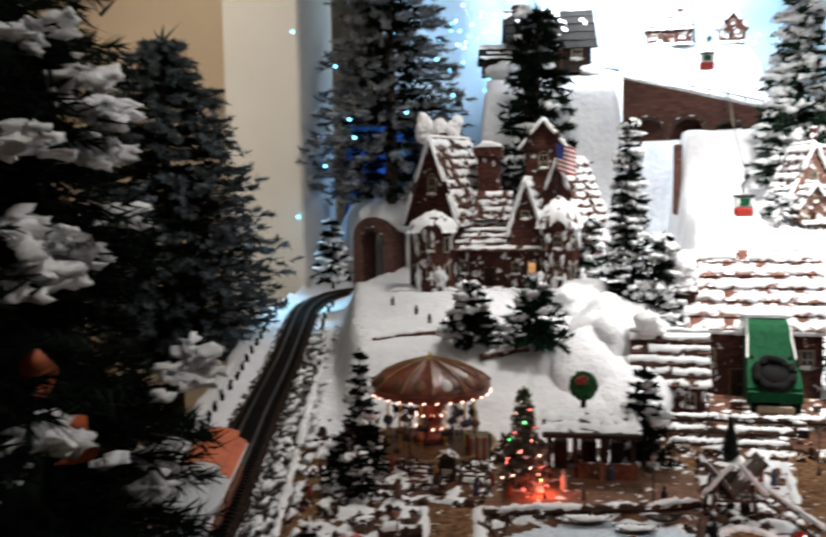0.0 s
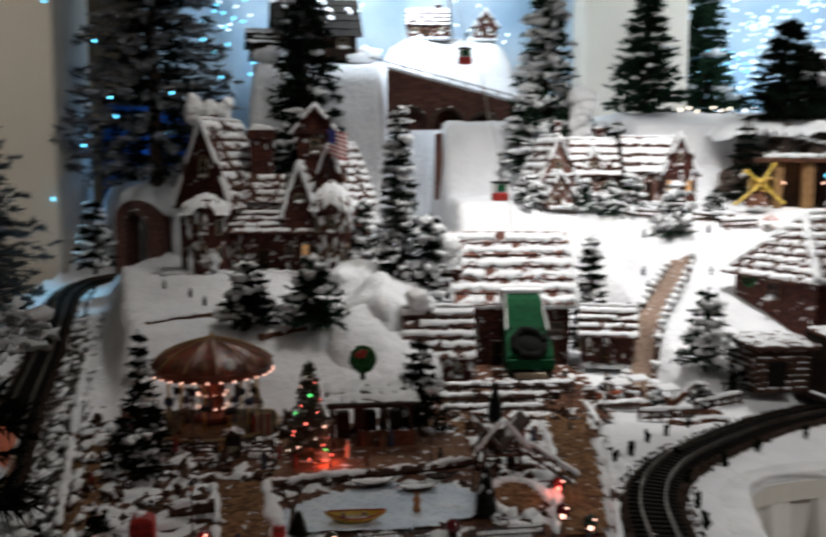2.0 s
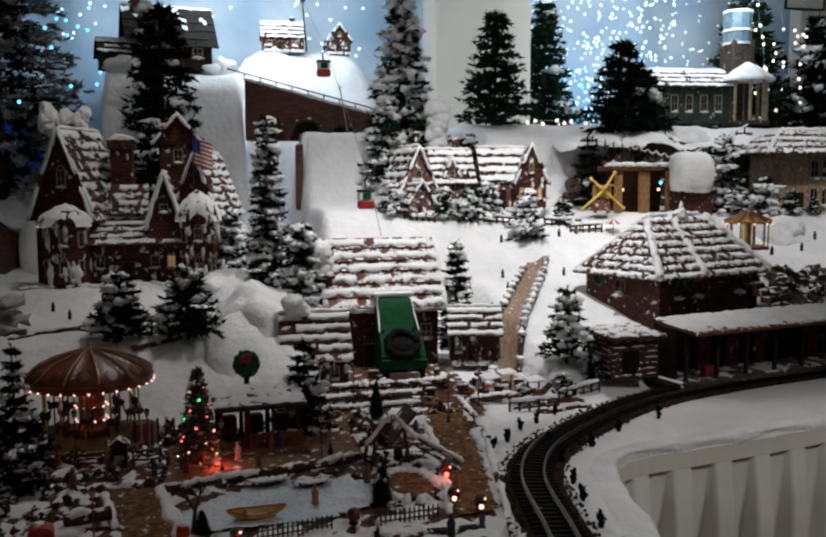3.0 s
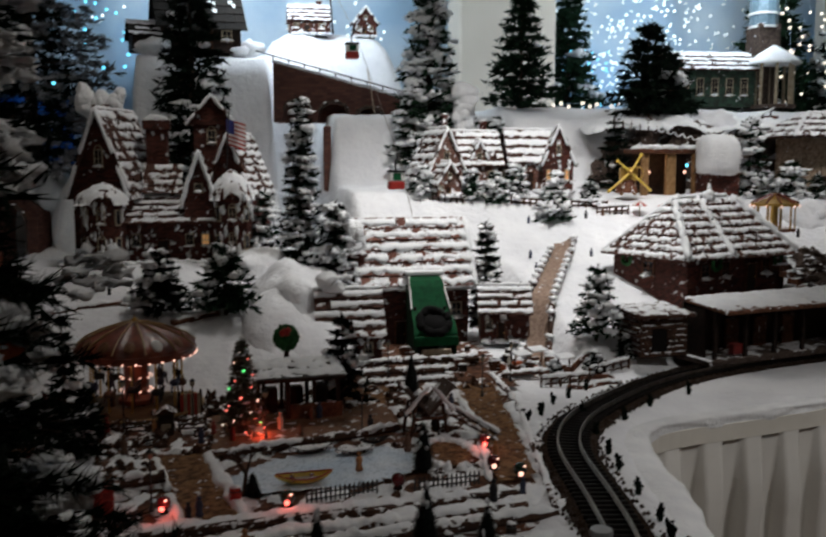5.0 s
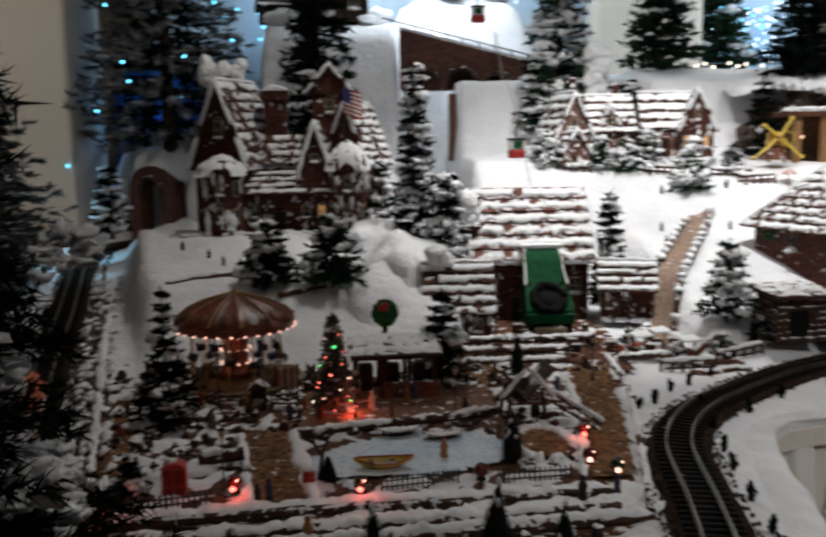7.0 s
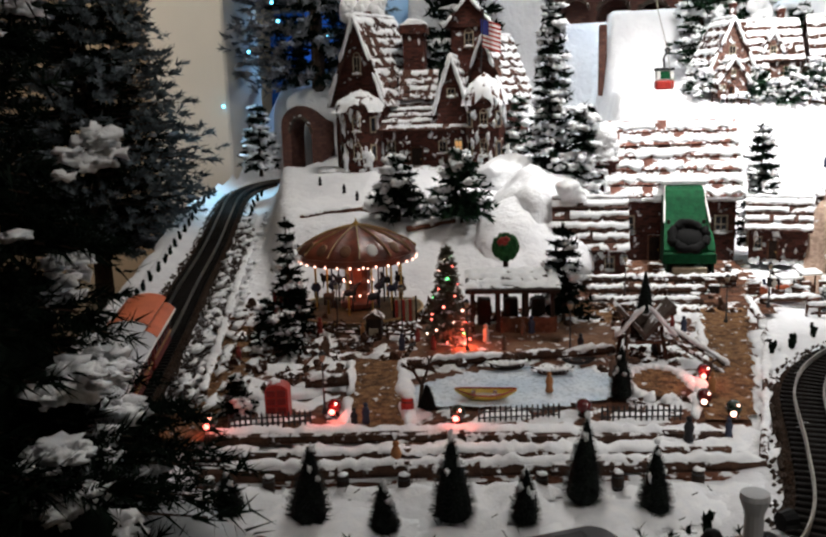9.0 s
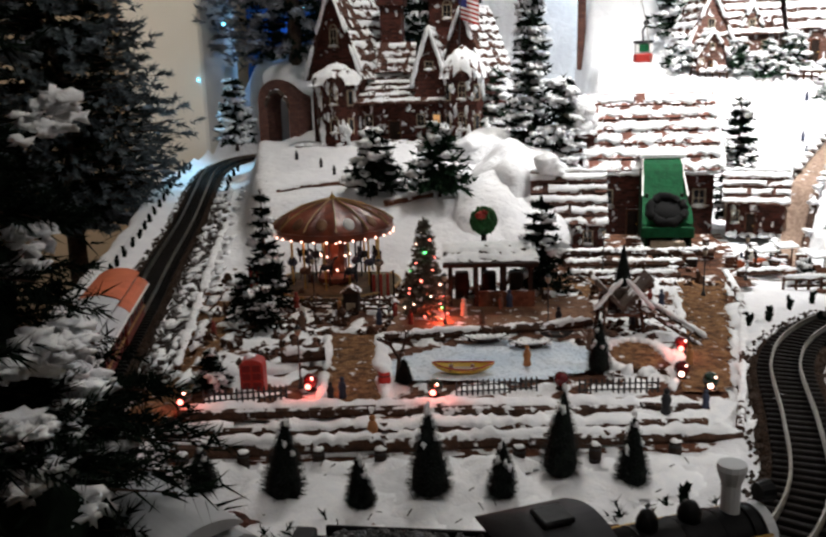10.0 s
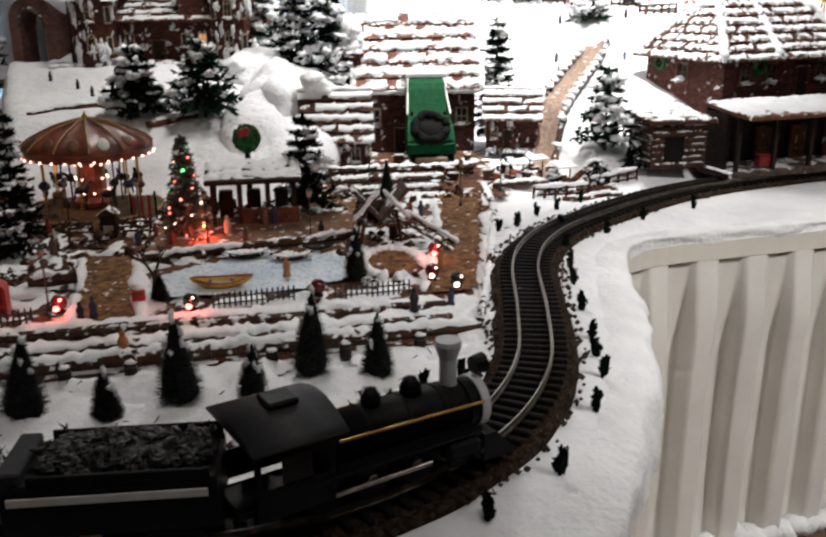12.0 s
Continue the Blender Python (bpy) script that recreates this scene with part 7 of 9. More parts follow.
def play_hut():
    """A-frame hut with a ladder chute beside the oval path."""
    t = thing("a_frame_hut", pose(0.315, 2.45, DECK, 0, 0, 6), "dark a-frame play hut with snow on its roof edges", "hut")
    for sg in (-1, 1):
        g = Geo()
        m = Matrix.Translation((sg * 0.026, 0, 0.085)) @ Matrix.Rotation(radians(sg * 42), 4, "Y")
        g.box((0, 0, 0), (0.008, 0.07, 0.085), 0.001, m)
        part("roof_panel", g, STONE, t)
        s = Geo()
        s.rope([(sg * (0.004 + 0.052 * k / 12), -0.036, 0.118 - 0.06 * k / 12) for k in range(13)], 0.0045, sg + 4)
        part("edge_snow", s, SNOW, t, "", True)["kind"] = "stuff"
        for y in (-0.028, 0.028):
            g = Geo()
            g.rod((sg * 0.042, y, 0), (sg * 0.03, y, 0.075), 0.004, None, 6)
            part("leg", g, LOG, t)
    g = Geo()
    g.box((0, 0, 0.045), (0.07, 0.06, 0.006), 0.001)
    part("deck", g, WOOD, t)
    g = Geo()
    g.box((0, 0.02, 0.065), (0.055, 0.006, 0.04), 0.001)
    part("back_panel", g, STONE, t)
    c = thing("ladder_chute", pose(0.36, 2.44, DECK, 0, 0, -30), "snowy wooden ladder chute leaning on the play hut", "ladder")
    for y in (-0.018, 0.018):
        g = Geo()
        g.rod((0, y, 0.06), (0.12, y, 0.004), 0.004, None, 6)
        part("stringer", g, LOG, c)
    for k in range(6):
        u = (k + .5) / 6
        g = Geo()
        g.rod((0.12 * u, -0.018, 0.06 - 0.056 * u), (0.12 * u, 0.018, 0.06 - 0.056 * u), 0.003, None, 5)
        part("rung", g, LOG, c)
    s = Geo()
    s.rope([(0.006 * k, 0.018, 0.066 - .0028 * k) for k in range(20)], 0.005, 3)
    part("snow", s, SNOW, c, "", True)["kind"] = "stuff"


play_hut()


def bare_tree(m, h, label):
    t = thing("bare_tree", m, label, "tree")
    q = random.Random(19)
    g = Geo()

    def grow(p, d, length, r, depth):
        e = p + d * length
        g.rod(p, e, r, r * .65, 5)
        if depth:
            for _ in range(3):
                v = (d + Vector((q.uniform(-1, 1), q.uniform(-1, 1), q.uniform(-.2, .7)))).normalized()
                grow(e, v, length * .62, r * .6, depth - 1)
    grow(Vector((0, 0, 0)), Vector((0.1, 0, 1)).normalized(), h * .42, h * .05, 3)
    part("trunk", g, BARK, t)


bare_tree(pose(-0.075, 2.16, DECK), 0.1, "small leafless dark tree beside the pond")


def figurine(x, y, k, z=DECK, h=0.036):
    """A plain peg-shaped painted figurine."""
    g = Geo()
    g.lathe((0, 0, 0), [(h * .17, 0), (h * .2, h * .05), (h * .15, h * .3), (h * .2, h * .55), (h * .13, h * .74), (h * .07, h * .78)], 9)
    g.ball((0, 0, h * .88), h * .12, 8)
    names = ("red", "dark blue", "brown", "orange", "pale", "black")
    return solid("figurine", g, FIGS[k], pose(x, y, z), "small plain " + names[k] + " peg figurine standing in the snow", "figurine", "figurines", smooth=True)


for i, (x, y) in enumerate([(-0.165, 2.056), (-0.148, 2.066), (0.344, 2.035), (0.405, 2.06), (0.082, 2.585), (0.008, 2.53), (0.397, 2.649), (0.418, 2.63),
                            (-0.237, 2.251), (-0.134, 2.522), (-0.158, 2.465), (0.252, 2.328), (0.049, 2.477), (0.697, 3.053), (0.665, 3.023), (0.732, 3.083),
                            (0.343, 2.49), (-0.273, 2.25), (-0.473, 2.376), (0.414, 2.256), (-0.306, 2.421), (-0.094, 2.469), (0.2, 2.486), (0.10, 2.60),
                            (-0.26, 2.56), (-0.36, 2.58), (0.72, 2.98), (0.77, 3.0)]):
    k = (5, 1, 5, 1, 2, 4, 0, 1, 2, 0, 1, 2, 2, 4, 1, 3, 5, 2, 0, 3, 2, 0, 5, 1, 3, 0, 3, 2)[i]
    figurine(x, y, k, (DECK + 0.008 if y < 2.9 else height(x, y) + .004), 0.03 + 0.01 * ((i * 7) % 3) / 2)
figurine(0.14, 2.235, 3, DECK + 0.008, 0.036)
figurine(-0.076, 1.935, 3, 0.794, 0.042)
for x, y in ((-0.52, 3.52), (-0.46, 3.44), (-0.39, 3.36), (-0.62, 3.6)):
    figurine(x, y, 5, height(x, y), 0.03)
for x, y in ((1.0, 3.75), (1.06, 3.95), (0.97, 3.6), (1.22, 3.7), (0.88, 3.5)):
    figurine(x, y, 1, height(x, y), 0.032)


def ornament(x, y, material, label, lit, z=DECK + 0.006):
    t = thing("ornament", pose(x, y, z), label, "ornament", "round ornaments")
    g = Geo()
    g.lathe((0, 0, 0), [(0.008, 0), (0.009, 0.003), (0.005, 0.005)], 10)
    part("foot", g, DARKWOOD, t)
    g = Geo()
    g.ball((0, 0, 0.017), 0.013, 14)
    part("ball", g, material, t, "", True)
    if lit:
        for dx, dz, r, mt in ((-0.002, 0.011, 0.005, lit), (0.005, 0.025, 0.0022, WARM)):
            g = Geo()
            g.ball((dx, -0.0115, dz), r, 8)
            part("bulb", g, mt, t, "glowing bulb")


GLASSR = mat("dark_red_bauble", (0.12, 0.01, 0.012), (0.06, 0.005, 0.008), rough=0.15, scale=60, bump=0.0, clear=0.5)
GLASSG = mat("dark_green_bauble", (0.01, 0.03, 0.018), (0.006, 0.016, 0.01), rough=0.2, scale=60, bump=0.0, clear=0.5)
ornament(-0.391, 2.02, GLASSG, "dark bauble lamp with a red glowing bulb", REDL)
ornament(-0.207, 2.098, GLASSR, "dark red bauble lamp with lit bulbs", REDL)
ornament(-0.003, 2.085, GLASSG, "dark bauble lamp glowing red by the fence", REDL)
ornament(0.195, 2.129, GLASSR, "shiny dark red bauble between the fences", None)
ornament(0.391, 2.192, GLASSR, "small dark red bauble with lit bulbs", WARM)
ornament(0.411, 2.324, GLASSR, "red bauble lamp beside the gravel path", REDL)
ornament(0.427, 2.141, GLASSG, "dark bauble lamp at the path corner", WARM)
for k, (x, y) in enumerate(((-0.385, 2.02), (0.0, 2.07), (-0.2, 2.085), (0.405, 2.31))):
    point_lamp("bauble_glow", (x, y - 0.014, DECK + 0.034), 0.034, (1.0, 0.12, 0.08), 0.004)


def barrel(x, y, z, material, label, r=0.011, h=0.028):
    t = thing("barrel", pose(x, y, z), label, "barrel", "small posts and barrels")
    g = Geo()
    g.lathe((0, 0, 0), [(r * .85, 0), (r, h * .5), (r * .85, h)], 12)
    part("body", g, material, t)
    for u in (0.2, 0.8):
        g = Geo()
        g.lathe((0, 0, h * u), [(r * .97, -.001), (r * .97, .001)], 12)
        part("hoop", g, IRON, t)
    s = Geo()
    s.lump((0, 0, h), (r * .8, r * .8, h * .14), x * 40, .4)
    part("snow_cap", s, SNOW, t, "", True)


barrel(-0.09, 2.12, DECK + .005, REDP, "small red barrel beside the cone tree")
for x, y in ((-0.322, 1.838), (-0.241, 1.853), (-0.139, 1.868), (-0.055, 1.876), (0.132, 1.896), (0.234, 1.912), (0.342, 1.93)):
    barrel(x, y, 0.785, DARKWOOD, "short dark post topped with snow", 0.009, 0.026)


def street_lamp(x, y, z, h=0.09):
    t = thing("street_lamp", pose(x, y, z), "thin black street lamp on the square", "street lamp", "street lamps")
    g = Geo()
    g.lathe((0, 0, 0), [(0.005, 0), (0.004, 0.006), (0.0015, 0.012), (0.0012, h)], 8)
    part("pole", g, IRON, t)
    g = Geo()
    g.lathe((0, 0, h), [(0.003, 0), (0.006, 0.008), (0.005, 0.012)], 8)
    part("lantern", g, CREAM, t)
    g = Geo()
    g.lathe((0, 0, h + .012), [(0.007, 0), (0.001, 0.006)], 8)
    part("cap", g, IRON, t)


for x, y in ((0.179, 2.467), (-0.227, 2.108), (0.321, 2.95), (-0.025, 2.473), (-0.33, 2.62), (-0.18, 2.6), (0.52, 2.72), (0.64, 2.86)):
    street_lamp(x, y, DECK + .006)


def ticket_booth():
    t = thing("ticket_booth", pose(-0.235, 2.57, DECK + .004), "small brown and cream ticket booth before the carousel", "booth")
    g = Geo()
    g.box((0, 0, 0.022), (0.032, 0.026, 0.044), 0.001)
    part("body", g, DARKWOOD, t)
    g = Geo()
    g.box((0, -0.014, 0.014), (0.02, 0.003, 0.016), 0.0005)
    part("notice", g, CREAM, t)
    g = Geo()
    g.prism([(-0.022, 0.044), (0.022, 0.044), (0, 0.058)], -0.018, 0.018)
    part("roof", g, LOG, t)
    for sg in (-1, 1):
        f = thing("low_fence", pose(-0.235 + sg * 0.055, 2.565, DECK + .004), "low dark rail fence with snow beside the ticket booth", "fence", "low rail fences")
        for k in range(3):
            h = Geo()
            h.box((0, 0, 0.008 + 0.01 * k), (0.06, 0.004, 0.004), 0.0008)
            part("rail", h, LOG, f)
        for x in (-0.028, 0.028):
            h = Geo()
            h.box((x, 0.003, 0.016), (0.005, 0.005, 0.034), 0.0008)
            part("post", h, LOG, f)


ticket_booth()


def scatter_snow():
    """Small heaps of snow and dark clutter all over the square."""
    s, q = Geo(), random.Random(88)

    def ground(x, y):
        return DECK - 0.002 - 0.03 * (x < -0.845 - 0.29 * (y - 3.06) + 0.14 or ((x - 0.085) / 0.2) ** 2 + ((y - 2.27) / 0.125) ** 2 < 1
                                      or abs(x + 0.16 + 0.2 * (y - 2.2)) < 0.048 and 2.04 < y < 2.42 or ((x - 0.328) / 0.047) ** 2 + ((y - 2.3) / 0.08) ** 2 < 1
                                      or abs(x - 0.42 - 0.17 * (y - 2.13)) < 0.042 and y > 2.12 or -0.12 < x < 0.27 and 2.4 < y < 2.68 or (x + .31) ** 2 + (y - 2.79) ** 2 < .024)
    s.sheet(-0.58, 0.6, 2.0, 2.98, ground, 0.012, 4, 0.5, 0.011, 24)
    solid("snow_heap", s, SNOW, I4, "patches of white snow lying over the square", "snow", "", "stuff", True)
    s = Geo()
    for k in range(1100):
        x, y = q.uniform(-.62, .62), q.uniform(2.2, 3.16)
        if x < -0.845 - 0.29 * (y - 3.06) + 0.15 or (x - 0.085) ** 2 / 0.045 + (y - 2.27) ** 2 / 0.014 < 1 or -0.24 < x < -0.1 and y < 2.4 or 0.38 < x and y < 2.8 or -0.12 < x < 0.27 and 2.4 < y < 2.66 or ((x - 0.328) / 0.07) ** 2 + ((y - 2.3) / 0.1) ** 2 < 1:
            continue
        r = q.uniform(0.004, 0.012)
        if y > 2.84 and x < .2:
            continue
        s.lump((x, y, (DECK if y < 2.85 else height(x, y)) + r * .5), (r, r * .8, r * q.uniform(.5, 1.6)), k, .9)
    solid("undergrowth", s, LOG, I4, "dark twiggy undergrowth and clutter on the square", "undergrowth", "", "stuff")


scatter_snow()


def market():
    for x, y, mt, label in ((0.70, 2.98, ORANGE, "small orange and wooden market stall"), (0.76, 3.02, WOOD, "small wooden market cart with goods"), (0.81, 2.93, WOOD, "brown wooden crate stack in the snow")):
        t = thing("market_stall", pose(x, y, height(x, y), 0, 0, 20), label, "market stall", "market stalls")
        g = Geo()
        g.box((0, 0, 0.016), (0.045, 0.03, 0.03), 0.002)
        part("counter", g, WOOD, t)
        for sx in (-.02, .02):
            g = Geo()
            g.rod((sx, -.012, 0.03), (sx, -.012, 0.065), 0.002, None, 5)
            part("post", g, DARKWOOD, t)
        g = Geo()
        g.box((0, 0, 0.034), (0.03, 0.018, 0.01), 0.002)
        part("goods_box", g, mt, t)
        g = Geo()
        g.box((0, -.002, 0.068), (0.054, 0.034, 0.005), 0.001, Matrix.Rotation(radians(12), 4, "X"))
        part("awning", g, SNOW, t)


market()


def path_banks():
    """Low banks of snow on both sides of the path and along the square."""
    s = Geo()
    for d, w in ((-0.05, 0.02), (0.052, 0.026)):
        s.ribbon([(x + d, y, DECK + .003) for x, y in spline([(-0.128, 2.05), (-0.16, 2.22), (-0.2, 2.4)], 0.01)], w, 0.012, w * 99)
    s.ribbon([(x, y, DECK + .003) for x, y in spline([(-0.38, 2.15), (-0.34, 2.2), (-0.25, 2.2)], 0.01)], 0.05, 0.016, 5)
    s.ribbon([(x, y, DECK + .003) for x, y in spline([(0.37, 2.14), (0.44, 2.5), (0.47, 2.8)], 0.01)], 0.02, 0.008, 6, .3)
    s.ribbon([(x, y, DECK + .003) for x, y in [(0.328 + 0.055 * math.cos(a / 20), 2.3 + 0.085 * math.sin(a / 20)) for a in range(0, 126)][:104]], 0.024, 0.012, 7, .1)
    solid("snow_bank", s, SNOW, I4, "low banks of shovelled snow beside the paths", "snow", "", "stuff", True)


path_banks()


def lodge_yard():
    """Trodden brown yard with clutter before the lodge."""
    g, q = Geo(), random.Random(61)
    xs, ys = np.arange(0.15, 0.69, 0.018), np.arange(2.82, 3.34, 0.018)
    for y in ys:
        for x in xs:
            n = noise.noise((x * 30, y * 30, 2))
            g.v.append((x + .008 * n, y + .008 * noise.noise((x * 30, y * 30, 8)), height(x, y) + 0.016 + .003 * n))
    nx = len(xs)
    for j in range(len(ys) - 1):
        for i in range(nx - 1):
            if noise.noise((xs[i] * 7, ys[j] * 7, 3)) > -0.42 and (i and j and i < nx - 2 or noise.noise((i * .9, j * .9, 3)) > 0):
                g.f.append((j * nx + i, j * nx + i + 1, j * nx + nx + i + 1, j * nx + nx + i))
    solid("pavement_yard", g, SQUARE, I4, "trodden brown yard with snow before the lodge", "ground", "", "structure", True)
    for k in range(34):
        x, y = q.uniform(.2, .66), q.uniform(2.92, 3.22)
        if k > 18:
            x, y = q.uniform(.62, .86), q.uniform(2.9, 3.14)
        if .43 < x < .59 and y > 3.1 or x < .36 and y > 3.08:
            continue
        t = thing("crate", pose(x, y, height(x, y) + .016, 0, 0, q.uniform(-40, 40)), "small dark wooden crate dusted with snow in the yard", "crate", "crates in the yard")
        w, d, h = q.uniform(.014, .03), q.uniform(.012, .02), q.uniform(.012, .03)
        for i in range(3):
            s = Geo()
            s.box((0, 0, h * (i + .5) / 3), (w, d, h * .29), 0.001)
            part("board", s, (WOOD, LOG, DARKWOOD, WOOD, ORANGE)[k % 5] if k > 18 else (WOOD, LOG, DARKWOOD)[k % 3], t)
        s = Geo()
        s.lump((0, 0, h), (w * .5, d * .5, .004), k, .8)
        part("snow_cap", s, SNOW, t, "", True)


lodge_yard()


def front_litter():
    """Rocks, dry brush and grainy snow on the strip before the log wall."""
    q = random.Random(9)
    s = Geo()
    s.sheet(-0.36, 0.42, 1.58, 1.95, lambda x, y: 0.7895 - 0.06 * (y < 1.62 - 0.1 * math.cos(x * 4) + .12 * x * x) - .06 * (y > 1.885 + .12 * x), 0.012, 7, .52, .01, 14, None, 2.0)
    solid("snow_crust", s, SNOW, I4, "grainy crust of snow on the front strip", "snow", "", "stuff", True)
    for x, y, r in ((-0.02, 1.665, 0.03), (0.13, 1.645, 0.032), (-0.2, 1.7, 0.02), (0.235, 1.72, 0.016)):
        t = thing("rock", pose(x, y, 0.788), "red-brown rock with a cap of snow", "rock", "rocks on the front strip")
        g = Geo()
        g.lump((0, 0, r * .2), (r, r * .7, r * .55), x * 90, .6)
        part("stone", g, BRIDGE, t)
        g = Geo()
        g.lump((-r * .15, 0, r * .62), (r * .65, r * .45, r * .2), x * 70, .8)
        part("snow_cap", g, SNOW, t, "", True)
    g = Geo()
    for k in range(90):
        x, y = q.uniform(-.34, .4), q.uniform(1.62, 1.9)
        a = q.uniform(0, 6.28)
        g.rod((x, y, 0.797), (x + .008 * math.cos(a), y + .008 * math.sin(a), 0.8 + .004 * q.random()), 0.0007, None, 3)
    for k in range(26):
        x, y = q.choice(((-.27, 1.7), (-.12, 1.66), (.3, 1.76)))
        x, y = x + q.gauss(0, .025), y + q.gauss(0, .012)
        needles(g, Vector((x, y, .79)), Vector((q.uniform(-1, 1), q.uniform(-1, 1), .8)), 0.026, 0.0016, 12, q)
    solid("dry_brush", g, DEEP, I4, "dark twigs and fallen needles on the front snow", "undergrowth", "", "stuff")


front_litter()

# ---- trees in their places ----
for i, (x, y, h, r) in enumerate(((-0.275, 1.79, 0.062, 0.021), (-0.162, 1.77, 0.112, 0.03), (-0.06, 1.76, 0.068, 0.02), (0.022, 1.80, 0.116, 0.031),
                                 (0.112, 1.80, 0.076, 0.02), (0.185, 1.865, 0.118, 0.029), (0.275, 1.84, 0.096, 0.024))):
    cone_tree(pose(x, y, 0.785, 3 * math.sin(i * 2), 4 * math.sin(i), i * 50), h, r, 100 + i, "dark bottle-brush cone tree on the front snow")
cone_tree(pose(0.26, 2.215, DECK + .004), 0.095, 0.022, 120, "dark bottle-brush tree beside the pond")
cone_tree(pose(-0.06, 2.14, DECK + .004), 0.045, 0.013, 121, "tiny dark cone tree beside the pond", False)
cone_tree(pose(0.355, 2.8, DECK + .004), 0.1, 0.022, 122, "dark cone tree behind the play hut", False)
SNOWY = "green fir tree loaded with clumps of snow"
for x, y, h, r, seed, label, snow in (
        (0.168, 2.71, 0.235, 0.062, 201, "dark fir with snow beside the kiosk", 0.25),
        (-0.47, 2.72, 0.25, 0.042, 202, "slim dark fir beside the carousel", 0.12),
        (-0.44, 2.46, 0.12, 0.036, 203, "bushy dark fir with snow on the square", 0.25),
        (-0.385, 2.43, 0.1, 0.034, 204, "low dark fir with snow on the square", 0.25),
        (-0.40, 2.56, 0.13, 0.04, 212, "small dark fir by the carousel platform", 0.2),
        (-0.375, 2.1, 0.075, 0.03, 205, "small dark shrub beside the red booth", 0.4),
        (0.14, 3.6, 0.66, 0.068, 206, "tall slim dark fir laden with snow beside the lodge", 0.5),
        (0.235, 3.42, 0.47, 0.078, 207, "dark fir tree loaded with clumps of snow behind the shop", 0.6),
        (0.735, 3.43, 0.4, 0.06, 208, "slim dark fir behind the lodge corner", 0.3),
        (0.94, 2.99, 0.23, 0.07, 209, "green fir dusted with snow beside the cabin", 0.5),
        (-0.295, 3.24, 0.19, 0.085, 210, "dark fir bush below the manor steps", 0.35),
        (-0.11, 3.22, 0.21, 0.1, 211, "green fir bush with snow below the manor", 0.5),
        (0.79, 2.92, 0.06, 0.03, 215, "low dark shrub with snow at the lane foot", 0.6),
        (0.9, 2.9, 0.075, 0.035, 216, "low dark shrub with snow at the lane foot", 0.6),
        (1.0, 2.93, 0.08, 0.03, 217, "low dark shrub with snow by the cabin wall", 0.6),
        (-1.06, 4.3, 0.3, 0.075, 213, "small dark fir beside the tunnel arch", 0.4),
        (0.03, 3.82, 0.26, 0.07, 214, "green fir against the manor wall", 0.4)):
    fir(pose(x, y, 0.985 if seed == 213 else height(x, y) - 0.004 if y > 2.9 else DECK - .002), h, r, seed, label, DEEP if "dark" in label else NEEDLE, rows=max(8, int(h * 34)), arms=11 if "dark" in label else 9, blades=11 if "dark" in label else 9, snow=snow,
        snow_size=1.3 if h < 0.26 else 2.2, power=0.8 if h < 0.3 else 0.6, fat=1.4 if "slim dark" in label else 1.2, jitter=0.4 if "bush " in label else 0.18)
